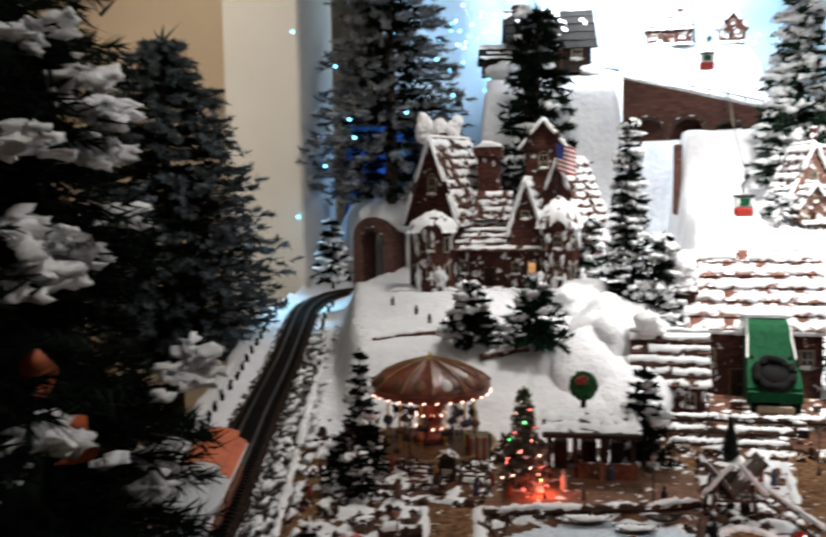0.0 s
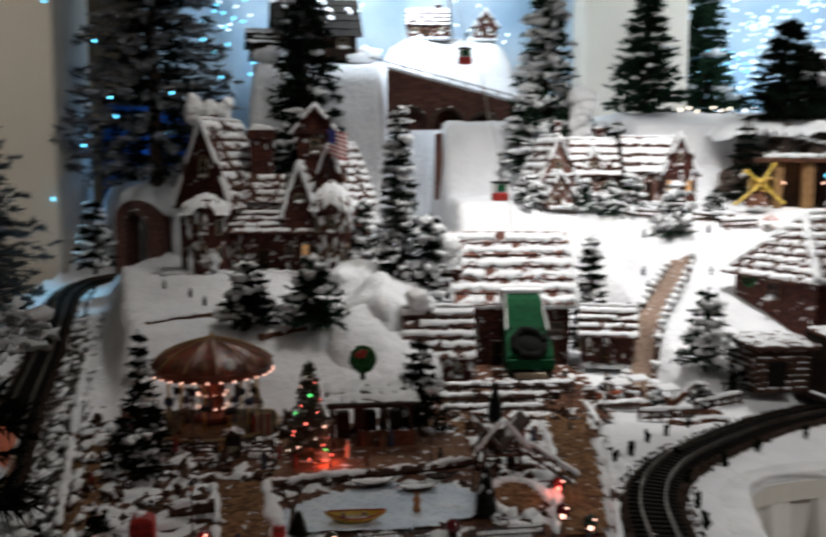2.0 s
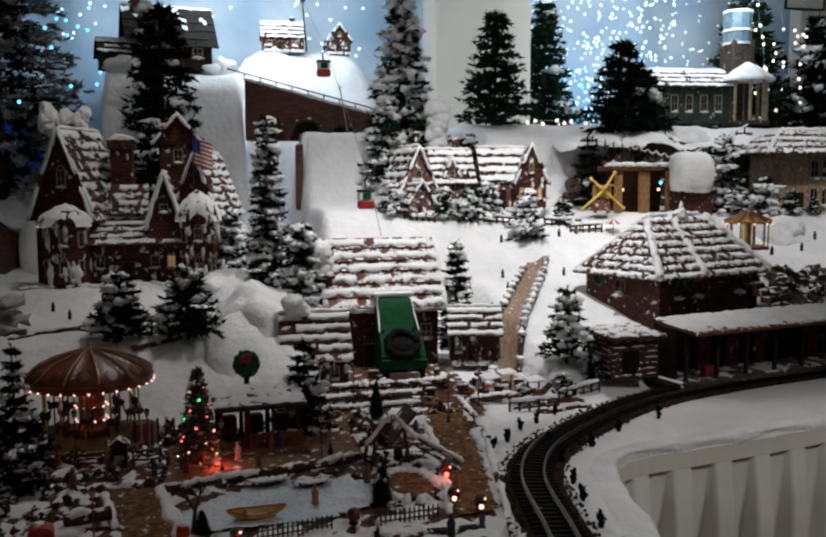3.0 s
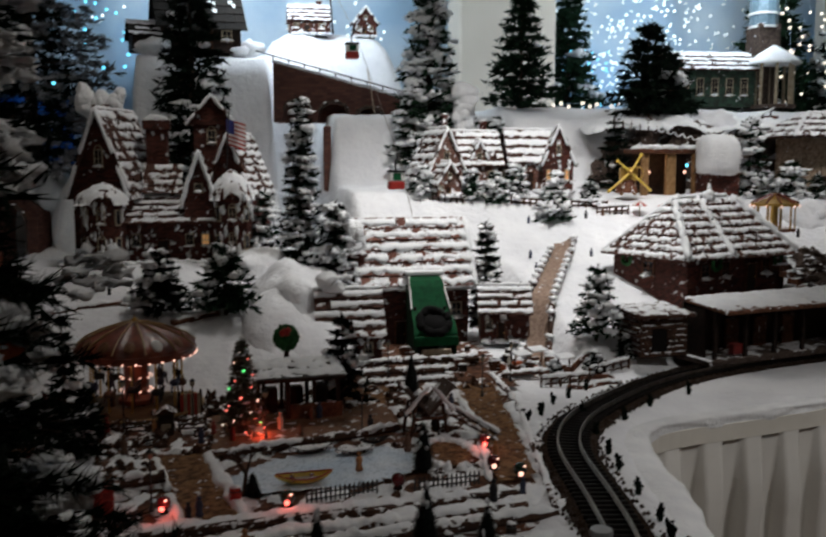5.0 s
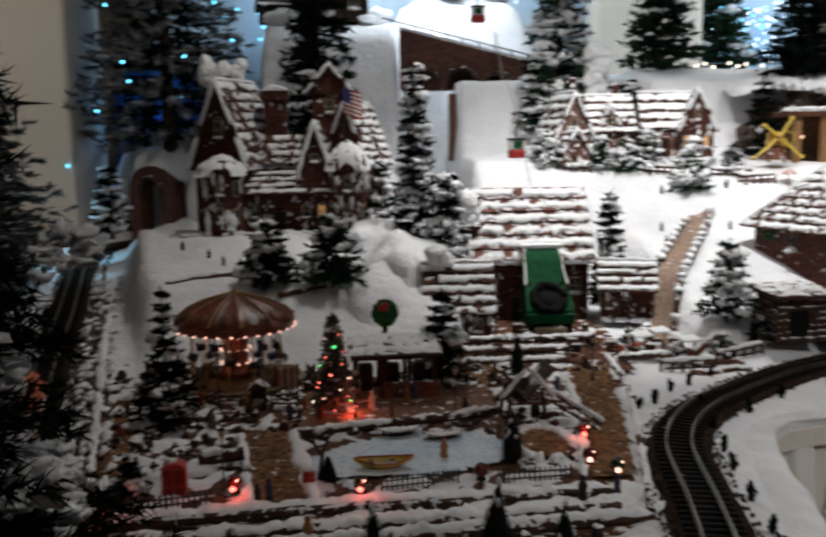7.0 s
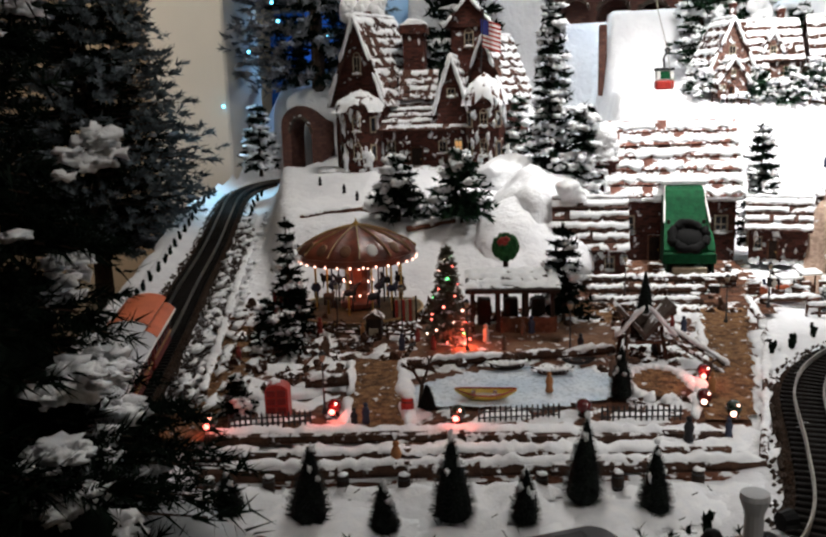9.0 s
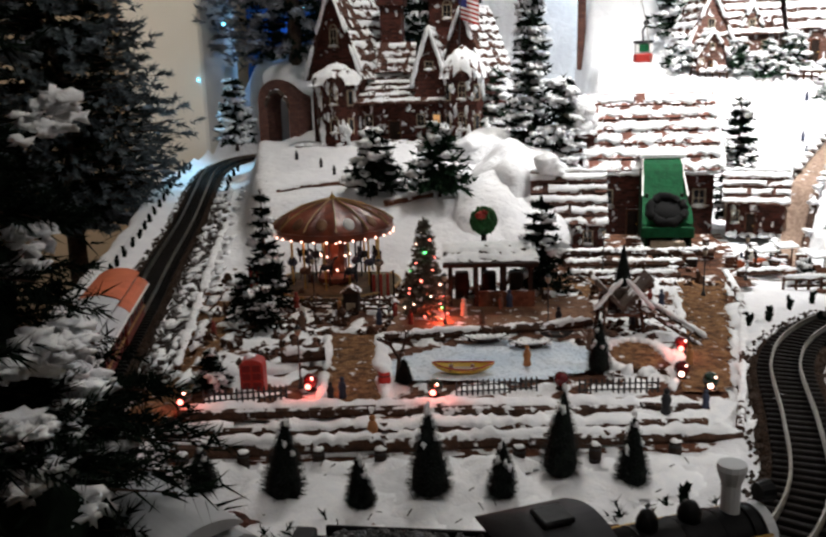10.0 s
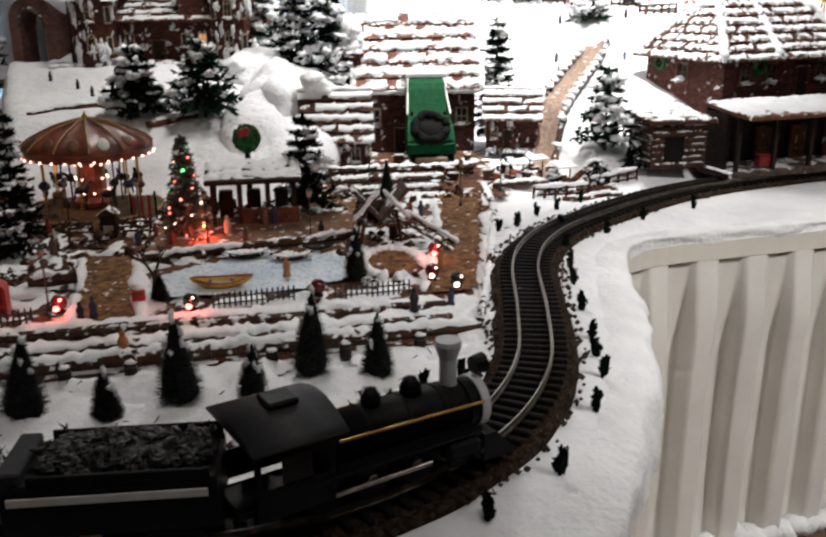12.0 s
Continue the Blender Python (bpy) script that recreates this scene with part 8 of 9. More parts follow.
for x, y, h, r, seed, label, snow, leaf in (
        (-0.255, 4.84, 1.13, 0.2, 221, "tall dark fir behind the manor with sparse snow", 0.2, DEEP),
        (1.31, 4.82, 0.56, 0.17, 222, "green fir before the cream pillar", 0.04, NEEDLE),
        (2.02, 6.02, 0.85, 0.2, 223, "green fir partly behind the pillar", 0.1, NEEDLE),
        (0.82, 4.7, 0.72, 0.15, 224, "tall snowy fir at the end of the bridge", 0.6, NEEDLE),
        (0.74, 4.64, 0.45, 0.12, 225, "snowy fir at the end of the bridge", 0.7, NEEDLE),
        (0.93, 4.66, 0.36, 0.13, 226, SNOWY + " above the cottages", 0.8, NEEDLE),
        (1.12, 4.66, 0.2, 0.1, 227, "low fir on the upper terrace", 0.4, NEEDLE),
        (1.9, 4.66, 0.46, 0.18, 228, "dark green fir on the rock terrace", 0.03, DEEP),
        (2.05, 4.75, 0.3, 0.16, 229, "dark green bushy fir on the rock terrace", 0.04, DEEP),
        (3.05, 5.4, 0.85, 0.25, 230, "green fir strung with warm lights", 0.1, NEEDLE),
        (1.62, 4.4, 0.36, 0.09, 231, "dark fir before the rock", 0.15, DEEP),
        (2.14, 4.15, 0.36, 0.1, 232, SNOWY + " by the grey house", 0.7, NEEDLE),
        (2.28, 4.05, 0.2, 0.09, 233, SNOWY + " by the grey house", 0.6, NEEDLE),
        (3.45, 5.3, 0.7, 0.2, 234, "dark green fir at the end of the terrace", 0.2, DEEP),
        (0.66, 4.12, 0.13, 0.06, 235, SNOWY + " before the cottages", 0.55, NEEDLE),
        (0.86, 4.1, 0.12, 0.06, 236, SNOWY + " before the cottages", 0.55, NEEDLE),
        (0.96, 4.08, 0.13, 0.06, 237, SNOWY + " before the cottages", 0.55, NEEDLE),
        (1.05, 4.1, 0.15, 0.06, 238, SNOWY + " before the cottages", 0.55, NEEDLE),
        (1.17, 3.96, 0.2, 0.07, 239, "green fir with snow below the houses", 0.5, NEEDLE),
        (1.36, 4.06, 0.12, 0.05, 240, "small dark fir beside the houses", 0.3, DEEP),
        (1.8, 2.9, 0.1, 0.04, 241, "small snowy fir on the platform edge", 0.4, NEEDLE)):
    fir(pose(x, y, height(x, y) - 0.01), h, r, seed, label, leaf, rows=max(8, int(h * 22)), arms=10, blades=10, snow=snow, snow_size=2.1, power=0.45 if h > 1 else 0.7, fat=1.1, bare=0.05, droop=0.4 if h > 1 else 0.15, jitter=0.35 if h > 1 else 0.28)
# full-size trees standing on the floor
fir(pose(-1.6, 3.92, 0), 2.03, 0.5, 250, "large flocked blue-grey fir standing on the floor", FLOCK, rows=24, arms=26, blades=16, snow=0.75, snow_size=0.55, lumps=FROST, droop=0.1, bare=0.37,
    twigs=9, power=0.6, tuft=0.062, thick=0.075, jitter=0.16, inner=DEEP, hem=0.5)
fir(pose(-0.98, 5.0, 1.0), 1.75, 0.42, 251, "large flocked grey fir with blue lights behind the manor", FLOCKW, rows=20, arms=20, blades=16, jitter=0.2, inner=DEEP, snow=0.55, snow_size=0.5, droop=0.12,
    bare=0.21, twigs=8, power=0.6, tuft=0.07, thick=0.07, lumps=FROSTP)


def near_fir(m, height, radius, seed, label, heaps):
    """The big dark fir beside the tables: dense sprays of short needles and heaps of snow on the branch ends."""
    q = random.Random(seed)
    t = thing("fir_tree", m, label, "tree")
    g, f, d, s = Geo(), Geo(), Geo(), Geo()
    g.lathe((0, 0, 0), [(0.05, 0), (0.04, 0.3), (0.025, height * .6), (0.006, height)], 9)

    def reach(z):
        return radius * (max(0.02, 1 - (z / height - .2) / .8) ** 0.35 + 0.12 * float(ss(1.12, 0.96, z))) if z > .2 * height else radius
    # added near-black shell: blocks the view through, its colour gives the shaded inside
    n, k0 = 72, 48
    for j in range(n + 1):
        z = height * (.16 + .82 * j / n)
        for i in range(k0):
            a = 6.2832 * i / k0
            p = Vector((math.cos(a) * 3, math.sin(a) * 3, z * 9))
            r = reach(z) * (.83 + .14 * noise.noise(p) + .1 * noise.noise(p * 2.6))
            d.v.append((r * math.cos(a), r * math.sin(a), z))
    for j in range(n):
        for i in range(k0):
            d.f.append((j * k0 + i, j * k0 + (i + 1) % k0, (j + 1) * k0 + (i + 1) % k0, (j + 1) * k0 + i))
    for k in range(900):
        near = k > 330
        a = q.uniform(-1.3, 1.3) if near else q.uniform(0, 6.2832)
        z = q.uniform(.92, 1.75) if near else height * q.uniform(.18, .97)
        R = reach(z) * q.uniform(.82, 1.04)
        out = Vector((math.cos(a), math.sin(a), 0))
        side = Vector((-out.y, out.x, 0))
        p0 = Vector((0, 0, z + .1 * R)) + out * R * .5
        p1 = Vector((0, 0, z)) + out * R + side * q.uniform(-.05, .05)
        g.rod(p0, p1, 0.004, 0.001, 3)
        for j in range(11 if near else 5):
            c = p0.lerp(p1, 0.35 + 0.67 * j / (10 if near else 4))
            for sg in (-1, 1):
                way = (out * .7 + side * sg * q.uniform(.2, 1.1) + Vector((0, 0, q.uniform(-.4, .25)))).normalized()
                needles(f, c, way, 0.036 if near else .06, 0.0013 if near else .002, 16 if near else 8, q)
    spots = [Vector(p[:3]) - m.translation for p in heaps]
    widths = [p[3] for p in heaps]
    for _ in range(7):
        a, z = q.uniform(-1.15, 0.6), q.uniform(.93, 1.72)
        spots.append(Vector((math.cos(a), math.sin(a), 0)) * reach(z) * q.uniform(.97, 1.06) + Vector((0, 0, z)))
        widths.append(q.uniform(.35, .65))
    for c0, w in zip(spots, widths):
        out = Vector((c0.x, c0.y, 0)).normalized()
        side = Vector((-out.y, out.x, 0))
        lean = q.uniform(-.5, .5)
        w *= 1.15 if c0.z < 1.13 else 0.85
        for _ in range(int(42 * w)):
            u = q.gauss(0, .55)
            c = c0 + out * q.uniform(-.016, .02) + side * u * .044 * w + Vector((0, 0, lean * u * .03 * w + .008 * w * (1 - 1.8 * u * u) + q.gauss(0, .004)))
            b = q.uniform(.0022, .0095)
            s.lump(c, (b * q.uniform(.8, 1.6), b * q.uniform(.8, 1.6), b * q.uniform(.4, .8)), q.random() * 99, 1.1)
    part("trunk", g, BARK, t)
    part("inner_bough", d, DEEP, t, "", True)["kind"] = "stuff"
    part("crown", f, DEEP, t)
    part("snow", s, SNOW, t, "heaps of white snow on the branch ends", True)["kind"] = "stuff"


HEAPS = [(-0.241, 1.294, 1.519, 0.5), (-0.246, 1.342, 1.497, 0.64), (-0.257, 1.389, 1.48, 0.5),
         (-0.24, 1.272, 1.451, 0.4), (-0.24, 1.272, 1.398, 0.48), (-0.24, 1.275, 1.368, 0.64), (-0.244, 1.328, 1.38, 0.4),
         (-0.26, 1.397, 1.4, 0.48), (-0.24, 1.282, 1.261, 0.72), (-0.289, 1.488, 1.183, 0.56), (-0.298, 1.488, 1.153, 0.56),
         (-0.268, 1.499, 1.087, 0.8), (-0.259, 1.5, 1.036, 0.72), (-0.295, 1.498, 0.989, 0.88), (-0.256, 1.385, 1.009, 0.8),
         (-0.25, 1.5, 0.974, 0.64), (-0.197, 1.388, 1.291, 0.72), (-0.225, 1.397, 1.109, 0.96),
         (-0.236, 1.38, 1.1, 0.6), (-0.228, 1.39, 1.039, 0.6), (-0.252, 1.48, 0.962, 0.9), (-0.217, 1.34, 1.033, 0.7), (-0.223, 1.4, 0.972, 0.8), (-0.221, 1.34, 1.066, 0.5)]
near_fir(pose(-0.66, 1.27, 0), 2.2, 0.545, 252, "large dark fir with heaps of snow beside the display", HEAPS)


def leaf_ornament(m, label):
    g = Geo()
    n = 8
    for i in range(n + 1):
        u = i / n
        w = 0.011 * math.sin(math.pi * u) ** 0.8 + 0.001
        for k, x in enumerate((-1, -.5, 0, .5, 1)):
            g.v.append((x * w, 0.012 * (abs(x) - .5) + 0.01 * math.sin(u * 5), 0.042 * u))
    for i in range(n):
        for k in range(4):
            g.f.append((5 * i + k, 5 * i + k + 1, 5 * i + k + 6, 5 * i + k + 5))
    solid("leaf_ornament", g, ORANGE, m, label, "ornament", "leaf ornaments", smooth=True)


leaf_ornament(pose(-0.252, 1.285, 1.283, 10, 5, 30), "orange leaf ornament tucked in the dark fir")
leaf_ornament(pose(-0.258, 1.315, 1.235, -15, 30, -20), "small orange leaf ornament tucked in the dark fir")


def pine_sprig(x, y, k, z):
    t = thing("pine_sprig", pose(x, y, z, 0, 0, k * 77), "small dark green sprig stuck in the snow by the line", "sprig", "sprigs along the railway")
    q, g = random.Random(k), Geo()
    g.rod((0, 0, -.004), (0.004, 0, 0.022), 0.003, 0.001, 5)
    for j in range(10):
        needles(g, Vector((0.0006 * j, 0, 0.001 + 0.0022 * j)), Vector((q.uniform(-.7, .7), q.uniform(-.7, .7), 1)), 0.013, 0.0045, 9, q)
    g.lump((0.003, 0, 0.011), (0.0055, 0.0055, 0.012), k, .5)
    part("needles", g, DEEP, t)


SPRIGS = [(0.565, 2.507), (0.616, 2.55), (0.687, 2.655), (0.706, 2.52), (0.672, 2.368), (0.648, 2.248), (0.632, 2.156), (0.612, 2.031), (0.592, 1.917),
          (0.568, 1.791), (0.53, 1.693), (0.383, 1.79), (0.324, 1.69), (0.332, 1.80), (0.45, 1.557), (0.36, 1.48), (0.58, 1.85), (0.624, 2.575), (0.569, 2.56),
          (0.74, 2.70), (0.82, 2.77), (0.79, 2.47), (0.9, 2.57), (1.05, 2.66), (0.2, 1.60), (0.02, 1.6), (-0.15, 1.62)]
for k, (x, y) in enumerate(SPRIGS):
    pine_sprig(x, y, k, height(x, y))
for k, i in enumerate(list(range(72, 290, 11)) + list(range(80, 170, 13))):
    p = off(i, 0.125 if k < 20 else -0.1)
    pine_sprig(p[0], p[1], 50 + k, height(p[0], p[1]))

# ---- the train ----


def on_line(s):
    """The pose of a vehicle whose middle stands s metres along the line, its x axis along the way."""
    i = int(np.clip(s / 0.01, 0, len(LINE) - 1))
    p, d = LINE[i], STEP[i]
    return pose(p[0], p[1], bed(p[1]) + 0.025, 0, 0, math.degrees(math.atan2(d[1], d[0])))


def wheel_set(parent, xs, r, spokes=False):
    for x in xs:
        for y in (-0.0235, 0.0235):
            g = Geo()
            m = Matrix.Translation((x, y, r)) @ Matrix.Rotation(math.pi / 2, 4, "X")
            g.lathe((0, 0, 0), [(r * .94, -.004), (r, -.002), (r, .002), (r * .9, .004)], 18, m)
            w = part("wheel", g, LOCOB, parent)
            h = Geo()
            h.lathe((0, 0, 0), [(r * .28, -.006), (r * .28, .006)], 10, m)
            part("hub", h, STEEL if spokes else IRON, w)


def locomotive(s):
    t = thing("steam_locomotive", on_line(s), "black toy steam locomotive with a grey cab roof on the track", "locomotive")
    g = Geo()
    g.box((0, 0, 0.025), (0.27, 0.05, 0.012), 0.002)
    part("frame", g, LOCOB, t)
    g = Geo()
    m = Matrix.Translation((-0.04, 0, 0.056)) @ Matrix.Rotation(math.pi / 2, 4, "Y")
    g.lathe((0, 0, 0), [(0.029, 0), (0.029, 0.13), (0.026, 0.165), (0.026, 0.172)], 22, m)
    part("boiler", g, LOCOB, t, "", True)
    g = Geo()
    g.lathe((0, 0, 0), [(0.0275, 0.17), (0.0275, 0.18), (0.02, 0.184), (0.004, 0.187)], 22, m)
    part("smokebox_door", g, ROOFG, t, "pale smokebox front")
    g = Geo()
    g.lathe((0.105, 0, 0.08), [(0.009, 0), (0.009, 0.03), (0.014, 0.045), (0.013, 0.05)], 14)
    part("chimney", g, ROOFG, t, "tall grey chimney")
    for x, r in ((0.06, 0.011), (0.015, 0.01)):
        g = Geo()
        g.lathe((x, 0, 0.08), [(r, 0), (r, 0.012), (r * .6, 0.02), (0.001, 0.022)], 12)
        part("dome", g, LOCOB, t, "", True)
    for x in (-0.0, 0.045, 0.085, 0.115):
        g = Geo()
        g.lathe((0, 0, 0), [(0.0297, x + .04), (0.0297, x + .043)], 22, m)
        part("boiler_band", g, LOCOB, t)
    cab = Geo()
    cab.box((-0.049, 0, 0.058), (0.003, 0.083, 0.072), 0.0006)
    c = part("cab_front", cab, LOCOB, t)
    for y in (-0.043, 0.043):
        for name, p, s in [("cab_panel", (-0.085, y, 0.04), (0.075, 0.003, 0.03)), ("cab_beam", (-0.085, y, 0.092), (0.075, 0.003, 0.01))] + \
                [("cab_pillar", (x, y, 0.071), (0.006, 0.003, 0.034)) for x in (-0.12, -0.085, -0.05)]:
            cab = Geo()
            cab.box(p, s, 0.0006)
            part(name, cab, LOCOB, t)
    g = Geo()
    n = 10
    prof = [(-0.056, 0.095)] + [(-0.056 + 0.112 * k / n, 0.097 + 0.016 * math.sin(math.pi * k / n)) for k in range(n + 1)] + [(0.056, 0.095)]
    g.prism(prof, -0.045, 0.045, Matrix.Translation((-0.083, 0, 0)) @ Matrix.Rotation(math.pi / 2, 4, "Z"))
    part("cab_roof", g, LOCOG, t, "dark grey curved roof", True)
    g = Geo()
    g.box((-0.08, 0, 0.116), (0.03, 0.03, 0.006), 0.002)
    part("roof_hatch", g, LOCOB, t)
    for y in (-0.048, 0.048):
        g = Geo()
        g.box((-0.085, y - math.copysign(.002, y), 0.071), (0.028, 0.001, 0.026))
        part("cab_window", g, PANE, t)
        g = Geo()
        g.rod((-0.035, y * .62, 0.072), (0.13, y * .62, 0.068), 0.0016, None, 6)
        part("hand_rail", g, GOLD, t)
        g = Geo()
        g.box((0.095, y * .75, 0.03), (0.04, 0.018, 0.02), 0.004)
        part("cylinder", g, LOCOB, t)
        g = Geo()
        g.box((0.0, y * .66, 0.02), (0.13, 0.003, 0.005), 0.001)
        part("side_rod", g, STEEL, t)
        g = Geo()
        g.box((0.02, y * .75, 0.046), (0.19, 0.02, 0.003), 0.0006)
        part("running_board", g, LOCOB, t)
    g = Geo()
    g.prism([(0.13, 0.0), (0.175, 0.0), (0.145, 0.03), (0.13, 0.03)], -0.03, 0.03)
    part("pilot", g, LOCOB, t)
    g = Geo()
    g.lathe((0, 0, 0), [(0.009, 0), (0.011, 0.014)], 12, Matrix.Translation((0.135, 0, 0.095)) @ Matrix.Rotation(math.pi / 2, 4, "Y"))
    part("headlight", g, LOCOB, t)
    wheel_set(t, (-0.05, 0.0, 0.05), 0.021, True)
    wheel_set(t, (0.1, 0.13), 0.012)


def tender(s):
    t = thing("coal_tender", on_line(s), "black coal tender with a silver stripe behind the locomotive", "tender")
    g = Geo()
    g.box((0, 0, 0.045), (0.18, 0.086, 0.05), 0.003)
    g.box((0, 0, 0.018), (0.18, 0.06, 0.01), 0.002)
    part("body", g, LOCOB, t)
    for y in (-0.0445, 0.0445):
        g = Geo()
        g.box((0, y, 0.058), (0.165, 0.0025, 0.0075), 0.0005)
        part("stripe", g, STRIPE, t, "silver lettering stripe")
        for x in (-0.05, 0.05):
            g = Geo()
            g.box((x, y * .8, 0.014), (0.05, 0.006, 0.012), 0.002)
            part("bogie_side", g, LOCOB, t)
        g = Geo()
        g.box((-0.02, y * .86, 0.016), (0.018, 0.007, 0.01), 0.001)
        part("yellow_plate", g, YELLOW, t, "small yellow plate")
        g = Geo()
        g.box((0.01, y * .93, 0.074), (0.15, 0.004, 0.012), 0.001)
        part("coal_board", g, LOCOB, t)
    g, q = Geo(), random.Random(14)
    g.lump((0.01, 0, 0.07), (0.075, 0.036, 0.02), 3, .25)
    for k in range(150):
        x, y = q.uniform(-.06, .08), q.uniform(-.034, .034)
        g.lump((x, y, 0.074 + 0.014 * (1 - (y / .036) ** 2) * (1 - ((x - .01) / .09) ** 2)), (0.006, 0.006, 0.005), k, .6)
    part("coal", g, COAL, t)["kind"] = "stuff"
    g = Geo()
    g.box((-0.082, 0, 0.075), (0.02, 0.075, 0.012), 0.002)
    part("water_hatch", g, LOCOG, t)
    wheel_set(t, (-0.065, -0.035, 0.035, 0.065), 0.012)


def coach(s, length, body, roof, label, roof_label):
    t = thing("passenger_coach", on_line(s), label, "railway coach", "coaches of the train")
    L = length
    g = Geo()
    g.box((0, 0, 0.045), (L, 0.084, 0.062), 0.002)
    part("body", g, body, t)
    n = 12
    g = Geo()
    prof = [(-0.052, 0.075), (-0.053, 0.079), (-0.046, 0.087), (-0.036, 0.0925), (0.036, 0.0925), (0.046, 0.087), (0.053, 0.079), (0.052, 0.075)]
    g.prism(prof, -L / 2 - 0.012, L / 2 + 0.012, Matrix.Rotation(math.pi / 2, 4, "Z"))
    part("roof", g, roof, t, roof_label)
    for y in (-0.0535, 0.0535):
        g = Geo()
        g.box((0, y, 0.077), (L + 0.022, 0.003, 0.0045), 0.0008)
        part("eave_strip", g, WHITEP, t, "white eave strip")
    g = Geo()
    g.box((0, 0, 0.097), (L * .97, 0.066, 0.01), 0.001)
    cl = part("clerestory", g, LOCOG, t, "dark window band under the upper roof")
    for y in (-0.0335, 0.0335):
        for i in range(int(L / 0.022)):
            g = Geo()
            g.box((-L * .47 + L * .94 * (i + .5) / int(L / 0.022), y, 0.097), (0.013, 0.002, 0.0065), 0.0006)
            part("clerestory_pane", g, FADED_GREEN, cl)
    g = Geo()
    up = [(-0.038, 0.101)] + [(-0.038 + 0.076 * k / n, 0.103 + 0.011 * math.sin(math.pi * k / n) ** 0.7) for k in range(n + 1)] + [(0.038, 0.101)]
    g.prism(up, -L / 2 - 0.008, L / 2 + 0.008, Matrix.Rotation(math.pi / 2, 4, "Z"))
    part("upper_roof", g, roof, t, roof_label)
    k = max(3, int(L / 0.04))
    for y in (-0.0432, 0.0432):
        for i in range(k):
            x = -L / 2 + L * (i + .5) / k
            g = Geo()
            g.box((x, y, 0.056), (0.022, 0.002, 0.026), 0.0004)
            w = part("window", g, body, t)
            h = Geo()
            h.box((x, y * 1.012, 0.056), (0.017, 0.002, 0.021))
            part("pane", h, PANE, w)
        for z in (0.036, 0.074):
            g = Geo()
            g.box((0, y, z), (L, 0.0025, 0.003))
            part("trim_line", g, roof if z > .05 else GOLD, t)
        for x in (-L * .32, L * .32):
            g = Geo()
            g.box((x, y * .8, 0.012), (0.06, 0.006, 0.012), 0.002)
            part("bogie_side", g, LOCOB, t)
    wheel_set(t, (-L * .32 - .02, -L * .32 + .02, L * .32 - .02, L * .32 + .02), 0.012)


S0 = float(np.argmin(np.hypot(LINE[:, 0] - 0.24, LINE[:, 1] - 1.515))) * 0.01
locomotive(S0)
tender(S0 - 0.218)
coach(S0 - 0.56, 0.4, COACHR, ROOFG, "dark red passenger coach with a pale grey roof", "pale grey roof")
coach(S0 - 0.9, 0.2, COACHR, ROOFG, "short dark red coach with a pale grey roof", "pale grey roof")
S1 = float(np.argmin(np.hypot(LINE[:, 0] + 0.63, LINE[:, 1] - 2.29))) * 0.01
coach(S1 + 0.235, 0.22, COACHR, ROOFG, "short red coach with a pale grey roof by the fir", "pale grey roof")
coach(S1, 0.2, COACHR, ORANGE, "red coach with an orange roof at the end of the train", "orange roof")

# ---- cable cars ----


def gondola(c, label):
    t = thing("cable_car", pose(*c), label, "cable car", "cable cars")
    g = Geo()
    g.box((0, 0, 0.015), (0.058, 0.045, 0.03), 0.005)
    part("lower_body", g, REDP, t, "red lower half")
    g = Geo()
    g.box((0, 0, 0.045), (0.056, 0.043, 0.032), 0.004)
    u = part("cabin", g, WHITEP, t, "pale upper half")
    g = Geo()
    g.box((0.001, -0.0215, 0.046), (0.03, 0.003, 0.024), 0.001)
    part("window", g, SLIDE, u, "green window")
    g = Geo()
    g.box((0, 0, 0.065), (0.06, 0.047, 0.009), 0.002)
    part("roof", g, IRON, t)
    g = Geo()
    g.tube([(0, 0, 0.068), (-0.004, 0, 0.1), (0.006, 0, 0.115), (0.008, 0, 0.125)], 0.0035)
    part("hanger", g, IRON, t)
    g = Geo()
    g.lathe((0, 0, 0), [(0.009, -.004), (0.009, .004)], 12, Matrix.Translation((0.008, 0, 0.125)) @ Matrix.Rotation(math.pi / 2, 4, "X"))
    part("pulley", g, IRON, t)


gondola((0.5, 3.8, 1.3), "small cable car, red below and white above, over the slope")
gondola((0.45, 4.6, 1.86), "small red and white cable car hanging near the bridge")


def cable_line():
    t = thing("cable_line", I4, "thin cable of the cable cars with its mast", "cable")
    g = Geo()
    g.tube([(0.5, 3.5, 1.22), (0.508, 3.8, 1.428), (0.458, 4.6, 1.988), (0.45, 5.5, 2.37)], 0.0012, 5)
    part("cable", g, STEEL, t)
    g = Geo()
    g.rod((0.47, 5.52, 2.1), (0.45, 5.5, 2.36), 0.006, 0.004, 6)
    g.ball((0.45, 5.5, 2.37), 0.018, 8)
    part("mast", g, IRON, t)
    g = Geo()
    g.tube([(0.56, 4.88, 1.85), (0.585, 4.8, 1.62)], 0.003, 5)
    part("stay", g, CREAM, t)


cable_line()

# ---- rides on the upper terrace ----


TANWOOD = mat("tan_timber", (0.34, 0.2, 0.09), (0.22, 0.12, 0.05), rough=0.7, scale=60, bump=0.4)


